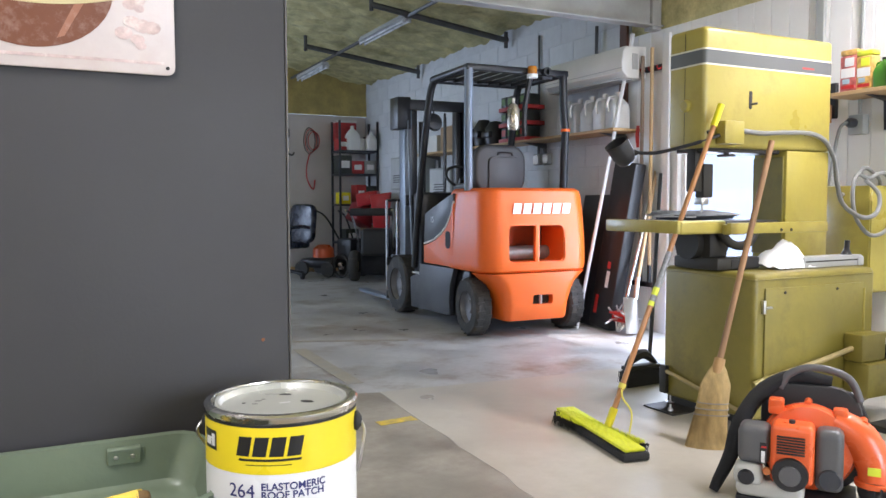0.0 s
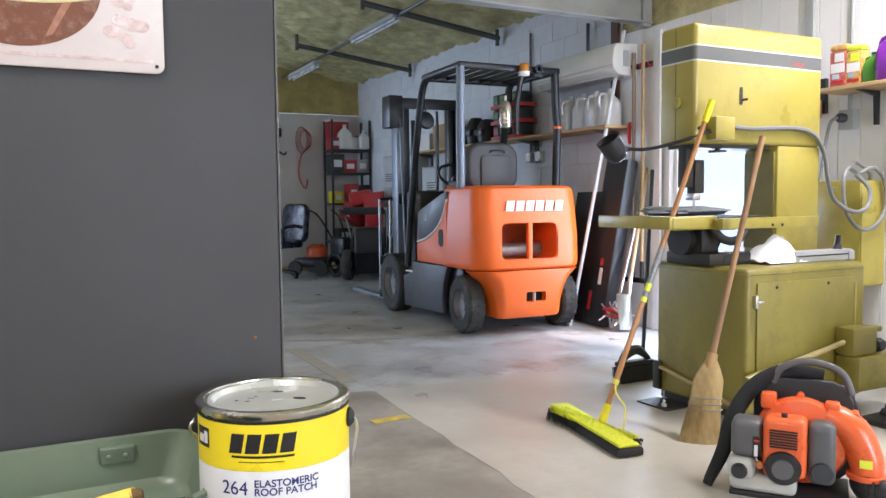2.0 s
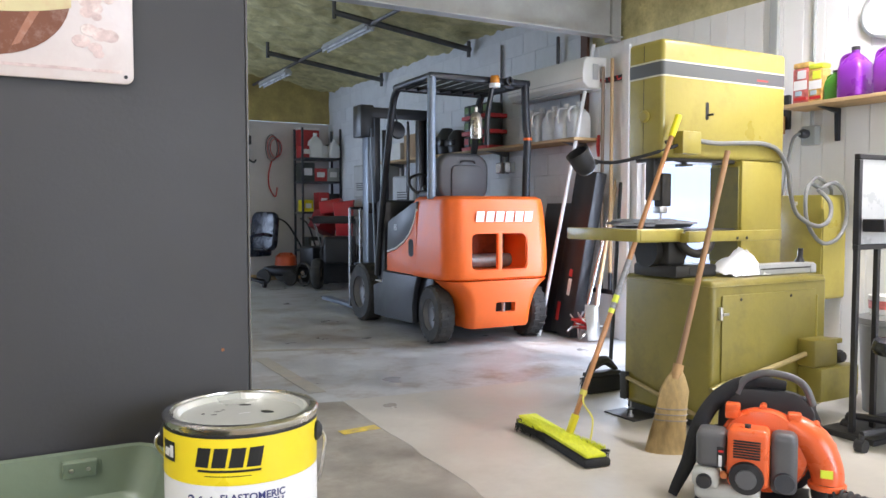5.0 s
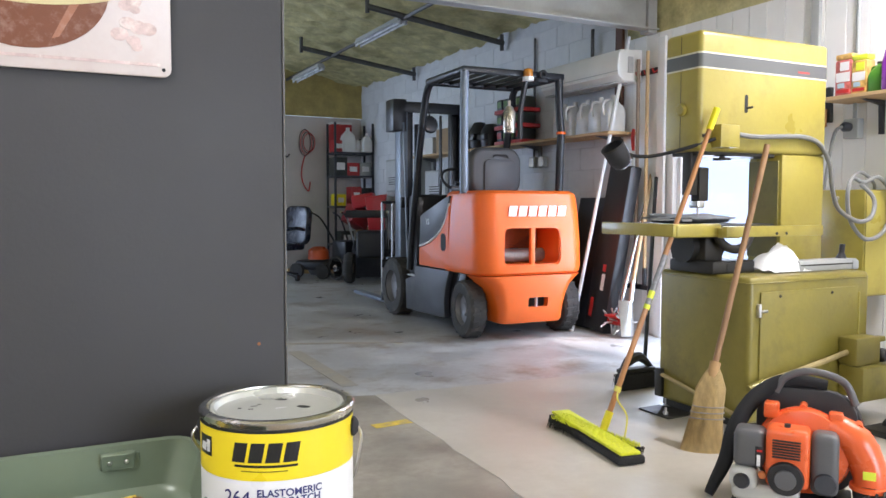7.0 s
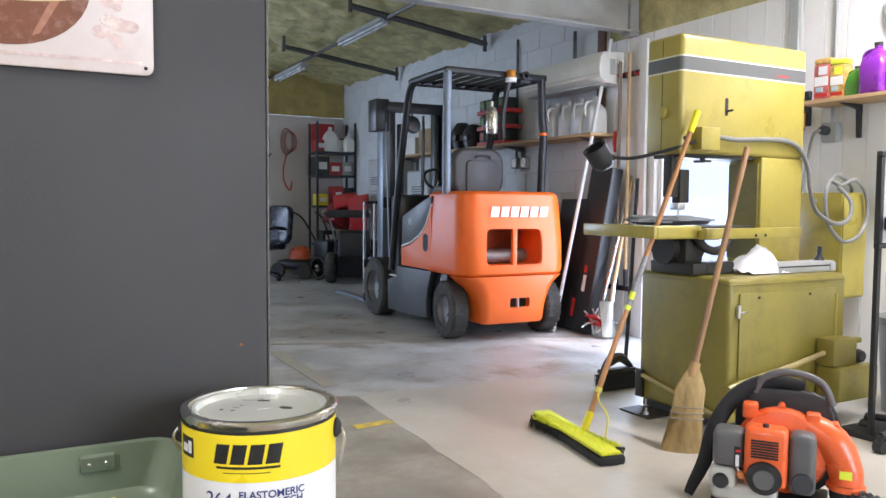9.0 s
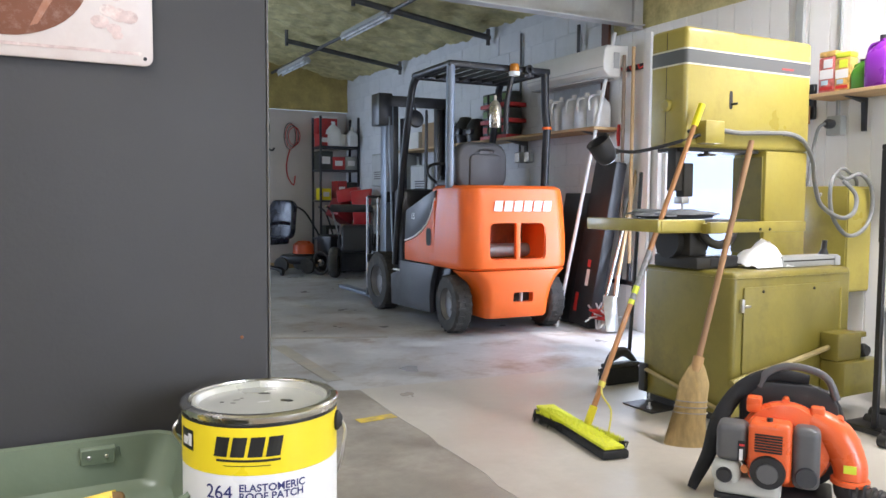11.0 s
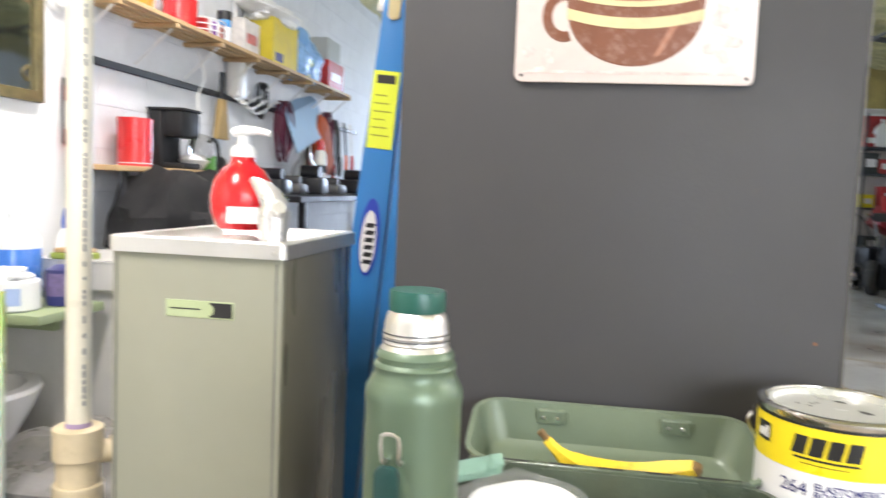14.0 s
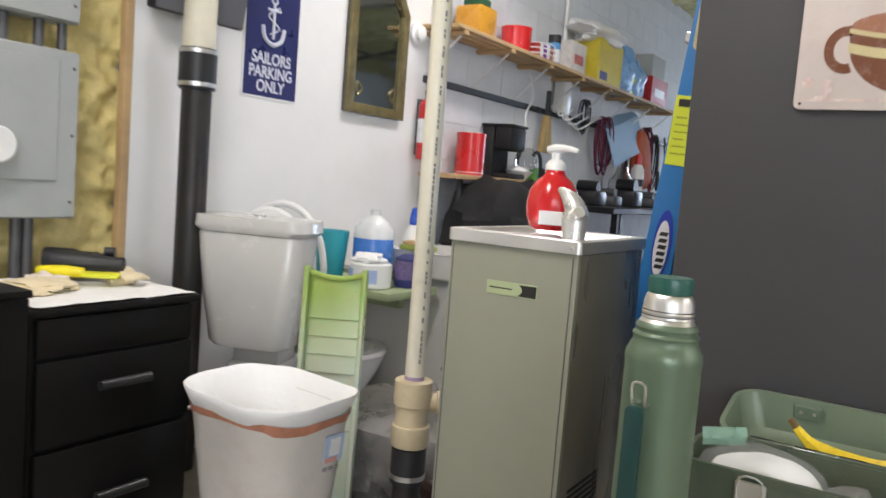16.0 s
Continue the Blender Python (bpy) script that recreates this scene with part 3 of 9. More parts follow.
wrap_text("264", 0.0205, -0.043, CH - 0.087, M_NAVY, can, "lettering", CF)
wrap_text("ELASTOMERIC", 0.0108, -0.006, CH - 0.0785, M_NAVY, can, "lettering", CF, bold=0.0002)
wrap_text("ROOF PATCH", 0.0108, -0.006, CH - 0.0875, M_NAVY, can, "lettering", CF, bold=0.0002)
rows = [(-0.043, 0.048, CH - 0.1065, CH - 0.1060, 0), (-0.043, 0.048, CH - 0.1105, CH - 0.1100, 0)]
for z in (0.118, 0.124, 0.130, 0.139, 0.145):
    rows += [(-0.028 + 0.024 * i, -0.016 + 0.024 * i, CH - z, CH - z + 0.0022, 0) for i in range(3)]
bars = flatbars(rows)
for v in bars.verts:
    v.co.y = 0.0007
o = part("fine_print", bars, mat("grey_ink", (0.25, 0.26, 0.32), 0.5), can, "", False)
wrap(o, CR)
o.matrix_local = pose(0, 0, 0, 0, 0, CF)
bars = flatbars([(-0.0135, 0.0135, 0, 0.021, 0)])
for v in bars.verts:
    v.co.y, v.co.z = 0.0009, v.co.z + CH - 0.043
o = part("side_badge", bars, M_INK, can, "small black badge on the label", False)
wrap(o, CR)
o.matrix_local = pose(0, 0, 0, 0, 0, CF - 52)
bars = flatbars([(-0.010, 0.002, 0, 0.009, 0.002), (0.004, 0.011, 0, 0.013, 0.0)])
for v in bars.verts:
    v.co.y, v.co.z = 0.0012, v.co.z + CH - 0.039
o = part("badge_mark", bars, M_LABELW, can, "", False)
wrap(o, CR)
o.matrix_local = pose(0, 0, 0, 0, 0, CF - 52)
bars = flatbars([(-0.02, 0.028, 0, 0.02, 0.012)])
for v in bars.verts:
    v.co.y, v.co.z = 0.0008, v.co.z + 0.020
o = part("label_swash", bars, mat("blue_ink", (0.08, 0.10, 0.45), 0.4), can, "", False)
wrap(o, CR)
o.matrix_local = pose(0, 0, 0, 0, 0, CF + 42)
for s, a in ((1, CF + 88), (-1, CF - 92)):
    m = pose(0, 0, 0, 0, 0, a)
    part("ear", lathe([(0, 0), (0.011, 0), (0.011, 0.003), (0.006, 0.007), (0, 0.008)], 16, None, m @ pose(0, -CR, CH - 0.028, 90, 0, 0)), M_DARK, can, "black plastic handle ear")
e = [Vector((math.sin(radians(CF + 88)) * (CR + 0.007), -math.cos(radians(CF + 88)) * (CR + 0.007), CH - 0.028)), Vector((math.sin(radians(CF - 92)) * (CR + 0.007), -math.cos(radians(CF - 92)) * (CR + 0.007), CH - 0.028))]
mid = Vector((math.sin(radians(CF + 178)), -math.cos(radians(CF + 178)), 0))
part("bail", tube([e[0], e[0] + Vector((0.004, 0.002, -0.02)), e[0] * 0.72 + mid * 0.078 + Vector((0, 0, -0.05)), mid * 0.094 + Vector((0, 0, CH - 0.12)), e[1] * 0.72 + mid * 0.078 + Vector((0, 0, -0.05)), e[1] + Vector((-0.004, 0, -0.02)), e[1]], 0.0018, 6), M_STEEL, can, "thin wire carrying handle")

# ---- lunch box ----
M_LUNCH = mat("hammered_green_enamel", (0.102, 0.128, 0.088), 0.34, 0.25, var=0.14, scale=9, bump=0.16, bscale=140, dirt=(0.055, 0.062, 0.046), dirt_amt=0.3, dirt_scale=14, coat=0.3)
M_LUNCHIN = mat("pale_green_inside", (0.165, 0.208, 0.145), 0.36, 0.1, var=0.07, scale=8, bump=0.05, bscale=90)


def tray(w, d, h, r, t, taper=0.0):
    """An open tray with rounded corners and a rolled rim; the rim at z=h."""
    def ring(o, z, k):
        rr = max(0.004, r - o)
        return [(x, y, z) for x, y in rounded(-w / 2 + o + k, w / 2 - o - k, -d / 2 + o + k, d / 2 - o - k, rr)]
    b = bmesh.new()
    rings = [ring(0.008, 0.0, taper), ring(0.0, 0.008, taper), ring(0, h - 0.006, 0), ring(-0.004, h - 0.005, 0), ring(-0.004, h, 0), ring(t, h, 0), ring(t, 0.010, taper), ring(t + 0.01, t, taper)]
    vs = [[b.verts.new(p) for p in q] for q in rings]
    n = len(vs[0])
    for a, c in zip(vs, vs[1:]):
        for i in range(n):
            b.faces.new([a[i], a[(i + 1) % n], c[(i + 1) % n], c[i]])
    b.faces.new(vs[0][::-1])
    b.faces.new(vs[-1])
    return b


lunch = thing("lunch_box", pose(0.062, 0.768, TZ), "open green metal lunch box with worn enamel", "lunch box")
part("body", tray(0.358, 0.135, 0.101, 0.03, 0.003), M_LUNCH, lunch)
LIDM = pose(0.010, 0.0735, 0.102, 15, 0, 0) @ pose(0, 0.074, -0.062, 0, 0, 0)
lid = part("lid", tray(0.352, 0.140, 0.062, 0.035, 0.003, 0.012), M_LUNCHIN, lunch, "open lid with a pale green inside")
lid.matrix_local = LIDM
for x in (-0.077, 0.085):
    b = box(x - 0.018, x + 0.018, 0.057, 0.0645, 0.036, 0.056, 0.001, 1)
    lt = part("latch_plate", b, M_LUNCHIN, lid)
    for dx in (-0.009, 0.009):
        part("rivet", lathe([(0, 0), (0.0028, 0), (0.002, 0.0015), (0, 0.002)], 8, None, pose(x + dx, 0.0565, 0.046, 90, 0, 0)), M_STEEL, lid)
    part("stay", rod((x + 0.022, 0.064, 0.052), (x + 0.028, 0.059, 0.012), 0.0012, 6), M_LUNCHIN, lid)
part("embossed_mark", rod((-0.03, 0.062, 0.022), (0.045, 0.062, 0.022), 0.0012, 6), M_LUNCHIN, lid)
part("hinge_rail", box(-0.16, 0.16, 0.066, 0.074, 0.098, 0.1065, 0.002, 1), M_LUNCH, lunch)
for i in range(5):
    part("rail_slot", box(-0.12 + 0.055 * i, -0.09 + 0.055 * i, 0.0675, 0.0715, 0.1058, 0.1069), M_DARK, lunch)
for x in (-0.09, 0.09):
    c = part("clasp", box(x - 0.018, x + 0.018, -0.0775, -0.0715, 0.045, 0.092, 0.002, 1), M_STEEL, lunch, "nickel clasp on the box front")
    part("wire_loop", tube([(x - 0.013, -0.079, 0.06), (x - 0.013, -0.080, 0.096), (x + 0.013, -0.080, 0.096), (x + 0.013, -0.079, 0.06)], 0.0014, 6, None, 3), M_STEEL, c)

# food in it
M_BANANA = mat("ripe_banana_skin", (0.78, 0.56, 0.03), 0.45, var=0.12, scale=30, dirt=(0.30, 0.16, 0.03), dirt_amt=0.5, dirt_scale=45)
M_STEMBR = mat("banana_tip", (0.16, 0.09, 0.03), 0.7, var=0.3, scale=90)
banana = thing("banana", pose(0.075, 0.895, 0.748), "ripe yellow banana lying in the open lid", "fruit")
part("skin", tube([(-0.083, -0.01, 0.036), (-0.068, -0.01, 0.022), (-0.050, -0.008, 0.010), (-0.02, -0.004, 0.001), (0.025, -0.004, -0.001), (0.065, -0.012, 0.009), (0.093, -0.02, 0.020)], [0.006, 0.008, 0.0145, 0.0175, 0.0185, 0.0175, 0.012], 6, None, 6), M_BANANA, banana, smooth=True)
part("stem", tube([(-0.092, -0.01, 0.046), (-0.087, -0.01, 0.041), (-0.080, -0.01, 0.034)], [0.0055, 0.0045, 0.0055], 6), M_STEMBR, banana)
part("tip", tube([(0.090, -0.020, 0.019), (0.096, -0.021, 0.021), (0.100, -0.022, 0.022)], [0.012, 0.009, 0.005], 6), M_STEMBR, banana)


def film(name, color, alpha):
    """Thin clear plastic: mostly open, with a soft gloss."""
    m = mat(name, color, 0.14, var=0.03, scale=30, bump=0.4, bscale=45)
    m.node_tree.nodes["Principled BSDF"].inputs["Alpha"].default_value = alpha
    return m


M_BAG = film("clear_bag_film", (0.80, 0.82, 0.82), 0.14)
M_BREAD = mat("white_napkin", (0.82, 0.82, 0.81), 0.8, var=0.05, scale=20, bump=0.2, bscale=60)
M_ZIP = film("green_bag_zip", (0.30, 0.52, 0.40), 0.55)


def crumpled(w, d, h, seed, n=14, puff=0.35):
    """A soft lumpy pack: a flattened ball with creases."""
    b = bmesh.new()
    bmesh.ops.create_uvsphere(b, u_segments=2 * n, v_segments=n, radius=1)
    for v in b.verts:
        q = v.co * 1.7 + Vector((seed, 0, 0))
        k = 1 + puff * noise.noise(q) + 0.5 * puff * abs(noise.noise(q * 2.7))
        v.co = Vector((v.co.x * w / 2 * k, v.co.y * d / 2 * k, max(-0.8, v.co.z) * h / 2 * k))
    return b


wrapb = thing("sandwich_bag", pose(-0.025, 0.762, TZ + 0.072), "clear zip bag with a white napkin inside, in the box", "food bag")
part("napkin", crumpled(0.140, 0.090, 0.070, 3.0, 16, 0.10), M_BREAD, wrapb)
part("film", crumpled(0.150, 0.105, 0.088, 7.0, 12, 0.22), M_BAG, wrapb)
b = lumpy(10, 6, lambda u, v: ((-0.075 + 0.045 * u, -0.015 + 0.04 * u, 0.035 + 0.024 * v), (0.008, -0.01, 0.004), 60))
part("zip_edge", b, M_ZIP, wrapb, "green zip edge of the bag")
snack = thing("snack_bag", pose(0.075, 0.755, TZ + 0.052), "clear bag with an orange snack, in the box", "food bag")
part("film", crumpled(0.085, 0.09, 0.085, 11.0, 10, 0.3), M_BAG, snack)
part("snack", crumpled(0.055, 0.06, 0.045, 15.0, 10, 0.3), mat("orange_snack", (0.72, 0.36, 0.05), 0.6, var=0.3, scale=40), snack)

# ---- thermos flask ----
M_FLASK = mat("hammered_flask_green", (0.118, 0.172, 0.112), 0.42, 0.25, var=0.06, scale=6, bump=0.05, bscale=260, coat=0.1)
M_CAP = mat("dark_green_cap", (0.012, 0.085, 0.065), 0.35, var=0.08, scale=12)
R = 0.0465
flask = thing("vacuum_flask", pose(-0.126, 0.62, TZ) @ Matrix.Diagonal((0.93, 0.93, 1.016, 1)), "green hammered steel vacuum flask with a dark cap", "flask")
part("body", lathe([(0, 0), (R - 0.004, 0), (R, 0.004), (R, 0.225), (R + 0.001, 0.232), (R, 0.240), (R - 0.004, 0.247), (0.0395, 0.252), (0.0395, 0.2575), (0.0405, 0.259), (0.0395, 0.2615), (0.037, 0.263), (0.037, 0.266), (0.038, 0.268), (0.0365, 0.272), (0.034, 0.274)], 48), M_FLASK, flask)
part("steel_neck", lathe([(0.034, 0.274), (0.0315, 0.278), (0.0322, 0.2795), (0.0315, 0.281), (0.0315, 0.284), (0.0322, 0.2855), (0.0312, 0.288), (0.0305, 0.298), (0.028, 0.305), (0.0262, 0.307)], 48), M_STEEL, flask)
for z in (0.2822, 0.2876):
    part("neck_groove", lathe([(0.030, z), (0.0324, z), (0.0324, z + 0.0012), (0.030, z + 0.0012)], 48), M_STEEL_DK, flask)
part("cap", lathe([(0.0245, 0.3065), (0.0268, 0.3075), (0.0272, 0.311), (0.0274, 0.3225), (0.0262, 0.3255), (0.020, 0.3245), (0, 0.3235)], 48), M_CAP, flask)
hm = pose(0, 0, 0, 0, 0, -9)
part("handle_bracket", tube([hm @ Vector(p) for p in ((-0.008, -R, 0.185), (-0.008, -R - 0.010, 0.187), (-0.008, -R - 0.013, 0.209), (0.008, -R - 0.013, 0.209), (0.008, -R - 0.010, 0.187), (0.008, -R, 0.185))], 0.0018, 6, None, 3), M_STEEL, flask)
part("handle", prism(rounded(-0.012, 0.012, 0.02, 0.186, 0.008), 0.009, None, hm @ pose(0, -R - 0.022, 0), 0.003), mat("black_green_plastic", (0.008, 0.045, 0.04), 0.4), flask, "folded dark green plastic handle")
part("foot_bracket", tube([hm @ Vector(p) for p in ((-0.013, -R, 0.03), (-0.013, -R - 0.014, 0.028), (0.013, -R - 0.014, 0.028), (0.013, -R, 0.03))], 0.0018, 6, None, 3), M_STEEL, flask)

# ---- water fountain, ladder and pipes ----
M_TAUPE = mat("taupe_vinyl_steel", (0.262, 0.260, 0.20), 0.42, 0.1, var=0.04, scale=4, bump=0.02, bscale=260)
# the same taupe, darkened for the shade on sides and back
M_TAUPE_SHADE = mat("shaded_taupe_side", (0.21, 0.197, 0.155), 0.30, 0.2, var=0.08, scale=5, bump=0.02, bscale=260, stretch=(1, 1, 0.2))
FX0, FX1, FY0, FY1, FH = -0.645, -0.385, 0.97, 1.315, 1.0
fount = thing("water_fountain", pose((FX0 + FX1) / 2, (FY0 + FY1) / 2, 0), "taupe drinking fountain with a steel basin top", "fountain")
fw, fd = (FX1 - FX0) / 2, (FY1 - FY0) / 2
part("front_panel", box(-fw, fw, -fd, -fd + 0.012, 0.03, FH - 0.021, 0.004), M_TAUPE, fount)
part("side_panel", box(fw - 0.012, fw - 0.001, -fd + 0.0125, fd, 0.03, FH - 0.025, 0.003), M_TAUPE_SHADE, fount, "grained taupe side panel, darkened for shade")
part("side_panel", box(-fw + 0.001, -fw + 0.012, -fd + 0.0125, fd, 0.03, FH - 0.025, 0.003), M_TAUPE_SHADE, fount)
part("back_panel", box(-fw + 0.012, fw - 0.012, fd - 0.01, fd, 0.03, FH - 0.025), M_TAUPE_SHADE, fount)
part("corner_seam", box(fw - 0.0105, fw - 0.0085, -fd - 0.0006, -fd + 0.002, 0.04, FH - 0.03), M_STEEL_DK, fount)
part("corner_seam", box(-fw + 0.006, -fw + 0.008, -fd - 0.0006, -fd + 0.002, 0.04, FH - 0.03), M_STEEL_DK, fount)
part("toe_base", box(-fw + 0.01, fw - 0.01, -fd + 0.02, fd - 0.01, 0, 0.03), M_BLACK, fount)
for i in range(9):
    part("vent_slot", box(fw - 0.0012, fw - 0.0002, -fd + 0.05, -fd + 0.20, 0.44 + 0.012 * i, 0.446 + 0.012 * i), M_DARK, fount)
# basin top: a rim, a sloped dish
bt = bmesh.new()
def loop(bm, w, d, z, r=0.012):
    return [bm.verts.new((x, y, z)) for x, y in rounded(-w, w, -d, d, r)]
rings = [loop(bt, fw + 0.006, fd + 0.006, FH - 0.023), loop(bt, fw + 0.006, fd + 0.006, FH - 0.002), loop(bt, fw + 0.003, fd + 0.003, FH), loop(bt, fw - 0.016, fd - 0.016, FH), loop(bt, fw - 0.022, fd - 0.022, FH - 0.006), loop(bt, 0.06, 0.07, FH - 0.02, 0.03), loop(bt, 0.012, 0.012, FH - 0.024, 0.01)]
for a, c in zip(rings, rings[1:]):
    for i in range(len(a)):
        bt.faces.new([a[i], a[(i + 1) % len(a)], c[(i + 1) % len(a)], c[i]])
bt.faces.new(rings[-1])
part("basin", bt, mat("satin_steel", (0.70, 0.69, 0.67), 0.36, 0.85, var=0.06, scale=10, bump=0.02, bscale=200), fount, "shallow stainless basin with a rounded rim")
part("drain", lathe([(0, -0.001), (0.034, -0.001), (0.037, 0.001), (0.036, 0.008), (0.026, 0.015), (0, 0.016)], 20, None, pose(-0.015, 0.0, FH - 0.02)), M_STEEL, fount)
M_CHROME = mat("polished_chrome", (0.74, 0.735, 0.725), 0.30, 0.7, var=0.05, scale=20)
BX, BY = fw - 0.045, -fd + 0.075
bub = part("bubbler", lathe([(0, 0), (0.030, 0), (0.030, 0.003), (0.0215, 0.005), (0.0205, 0.010), (0.025, 0.045), (0.024, 0.056), (0.016, 0.066), (0, 0.069)], 24, None, pose(BX, BY, FH - 0.012)), M_CHROME, fount, "chrome bubbler with a hood")
part("mouth_guard", tube([(BX + 0.006, BY, FH + 0.034), (BX - 0.004, BY + 0.003, FH + 0.056), (BX - 0.020, BY + 0.006, FH + 0.074), (BX - 0.040, BY + 0.008, FH + 0.088)], [0.022, 0.020, 0.014, 0.004], 14), M_CHROME, bub)
part("push_button", lathe([(0, 0), (0.013, 0), (0.013, 0.006), (0.010, 0.010), (0, 0.010)], 18, None, pose(BX + 0.014, BY - 0.020, FH + 0.044, 62, 0, 32)), M_CHROME, bub)
badge = part("badge", box(-0.045, 0.058, -fd - 0.0012, -fd + 0.0005, 0.887, 0.912, 0.0006, 1), mat("badge_green", (0.40, 0.46, 0.26), 0.4), fount, "small green and black maker badge")
part("badge_end", box(0.022, 0.056, -fd - 0.0018, -fd - 0.0011, 0.889, 0.910), M_INK, badge)
part("badge_print", box(-0.038, 0.008, -fd - 0.0016, -fd - 0.0011, 0.8985, 0.9005), M_INK, badge)
part("badge_seal", lathe([(0, 0), (0.0085, 0), (0.0085, 0.0012), (0, 0.0012)], 18, None, pose(0.020, -fd - 0.0015, 0.8995, 90, 0, 0)), bpy.data.materials["badge_green"], badge)
part("screw", lathe([(0, 0), (0.003, 0), (0.002, 0.0015), (0, 0.0018)], 8, None, pose(fw - 0.012, -fd - 0.006, FH - 0.014, 90, 0, 0)), M_STEEL, fount)

M_SOAPRED = mat("red_glossy_plastic", (0.62, 0.015, 0.02), 0.22, var=0.04, coat=0.5)
soap = thing("soap_dispenser", pose(-0.555, 1.215, FH + 0.001) @ Matrix.Diagonal((1.15, 1.15, 1.0, 1)), "round red soap bottle with a white pump", "soap bottle")
part("bottle", lathe([(0, 0), (0.034, 0), (0.040, 0.006), (0.047, 0.03), (0.048, 0.055), (0.043, 0.082), (0.032, 0.102), (0.021, 0.112), (0.018, 0.118), (0.018, 0.124), (0, 0.124)], 32), M_SOAPRED, soap)
part("collar", lathe([(0.0, 0.124), (0.019, 0.124), (0.019, 0.135), (0.014, 0.142), (0.009, 0.146), (0.009, 0.160), (0, 0.160)], 20), M_WHITE, soap)
part("pump_head", tube([(-0.018, 0.004, 0.166), (0.0, 0, 0.169), (0.025, -0.006, 0.169), (0.047, -0.012, 0.164)], [0.008, 0.010, 0.007, 0.005], 8), M_WHITE, soap)
part("label", box(-0.022, 0.024, -0.0500, -0.0455, 0.012, 0.040, 0.001, 1, None, pose(0, 0, 0, 0, 0, 24)), M_LABELW, soap, "white paper label")

M_LADDER = mat("blue_fibreglass", (0.03, 0.20, 0.52), 0.35, var=0.07, scale=4, bump=0.05, bscale=90, stretch=(1, 1, 0.1))
M_LIME = mat("yellow_warning_label", (0.72, 0.80, 0.05), 0.4, var=0.03)
ladder = thing("step_ladder", pose(-0.496, 1.47, 0), "folded blue fibreglass step ladder with yellow labels", "ladder")
LT = Matrix.Translation((0, 0, 0)) @ Matrix.Rotation(radians(4.6), 4, 'Y')
rail1 = part("front_rail", prism([(-0.045, 0.0), (0.055, 0.0), (0.055, 1.95), (0.015, 1.95)], 0.03, None, LT, 0.003), M_LADDER, ladder)
part("rear_rail", prism([(0.058, 0.0), (0.10, 0.0), (0.085, 1.9), (0.06, 1.9)], 0.028, None, LT @ pose(0, 0.004, 0), 0.003), M_LADDER, ladder)
part("front_rail", prism([(-0.045, 0.0), (0.055, 0.0), (0.055, 1.95), (0.015, 1.95)], 0.03, None, LT @ pose(0, 0.36, 0), 0.003), M_LADDER, ladder)
for i in range(6):
    part("tread", box(-0.02, 0.05, 0.031, 0.359, 0.28 + 0.29 * i, 0.305 + 0.29 * i, 0.003, 1, None, LT), M_STEEL, ladder)
part("warning_label", box(-0.004, 0.05, -0.0015, 0.001, 1.165, 1.32, 0.0005, 1, None, LT), M_LIME, ladder)
part("label_head", box(0.004, 0.042, -0.0022, -0.0014, 1.295, 1.312, 0, 1, None, LT), M_INK, ladder)
for i in range(6):
    part("label_print", box(0.004, 0.040 - 0.006 * (i % 3), -0.0022, -0.0014, 1.19 + 0.016 * i, 1.1925 + 0.016 * i, 0, 1, None, LT), mat("label_ink", (0.30, 0.34, 0.03), 0.5) if i == 0 else bpy.data.materials["label_ink"], ladder)
part("oval_badge", lathe([(0, 0), (1, 0), (1, 0.0015), (0, 0.0015)], 28, None, LT @ pose(0.024, -0.0005, 0.985, 90, 0, 0) @ Matrix.Diagonal((0.021, 0.080, 1, 1))), mat("badge_blue", (0.02, 0.05, 0.42), 0.4), ladder)
part("oval_inner", lathe([(0, 0), (1, 0), (1, 0.001), (0, 0.001)], 28, None, LT @ pose(0.023, -0.002, 0.976, 90, 0, 0) @ Matrix.Diagonal((0.016, 0.064, 1, 1))), M_LABELW, ladder)
for i in range(6):
    part("badge_bar", flatbars([(-0.009, 0.009, 0.93 + 0.015 * i, 0.939 + 0.015 * i, 0.004)]), M_INK, ladder).matrix_local = LT @ pose(0.023, -0.0035, 0)
part("spreader", prism(rounded(0.012, 0.036, 1.42, 1.66, 0.011), 0.004, None, LT @ pose(0, -0.005, 0)), mat("tan_rail_cap", (0.52, 0.44, 0.24), 0.5), ladder, "tan plastic rail cover")

# white drain pipe by the fountain
M_PVC = mat("aged_white_pvc", (0.72, 0.68, 0.55), 0.35, var=0.05, scale=8, dirt=(0.6, 0.55, 0.42), dirt_amt=0.3, dirt_scale=6)
M_CPVC = mat("tan_pvc_fitting", (0.62, 0.52, 0.34), 0.42, var=0.08, scale=14, dirt=(0.42, 0.33, 0.2), dirt_amt=0.5, dirt_scale=18)
M_ABS = mat("black_drain_pipe", (0.020, 0.018, 0.017), 0.5, var=0.25, scale=7, bump=0.06, bscale=60, dirt=(0.05, 0.035, 0.03), dirt_amt=0.5, dirt_scale=9)
dp = thing("drain_pipe", pose(-0.955, 1.345, 0), "white plastic drain pipe with a tan fitting", "pipe")
part("pipe", lathe([(0, 0.56), (0.0245, 0.56), (0.0245, 2.85), (0, 2.85)], 24), M_PVC, dp)
part("purple_primer", lathe([(0.0246, 0.573), (0.0252, 0.573), (0.0249, 0.582), (0.0246, 0.583)], 24), mat("purple_primer", (0.33, 0.24, 0.38), 0.5), dp)
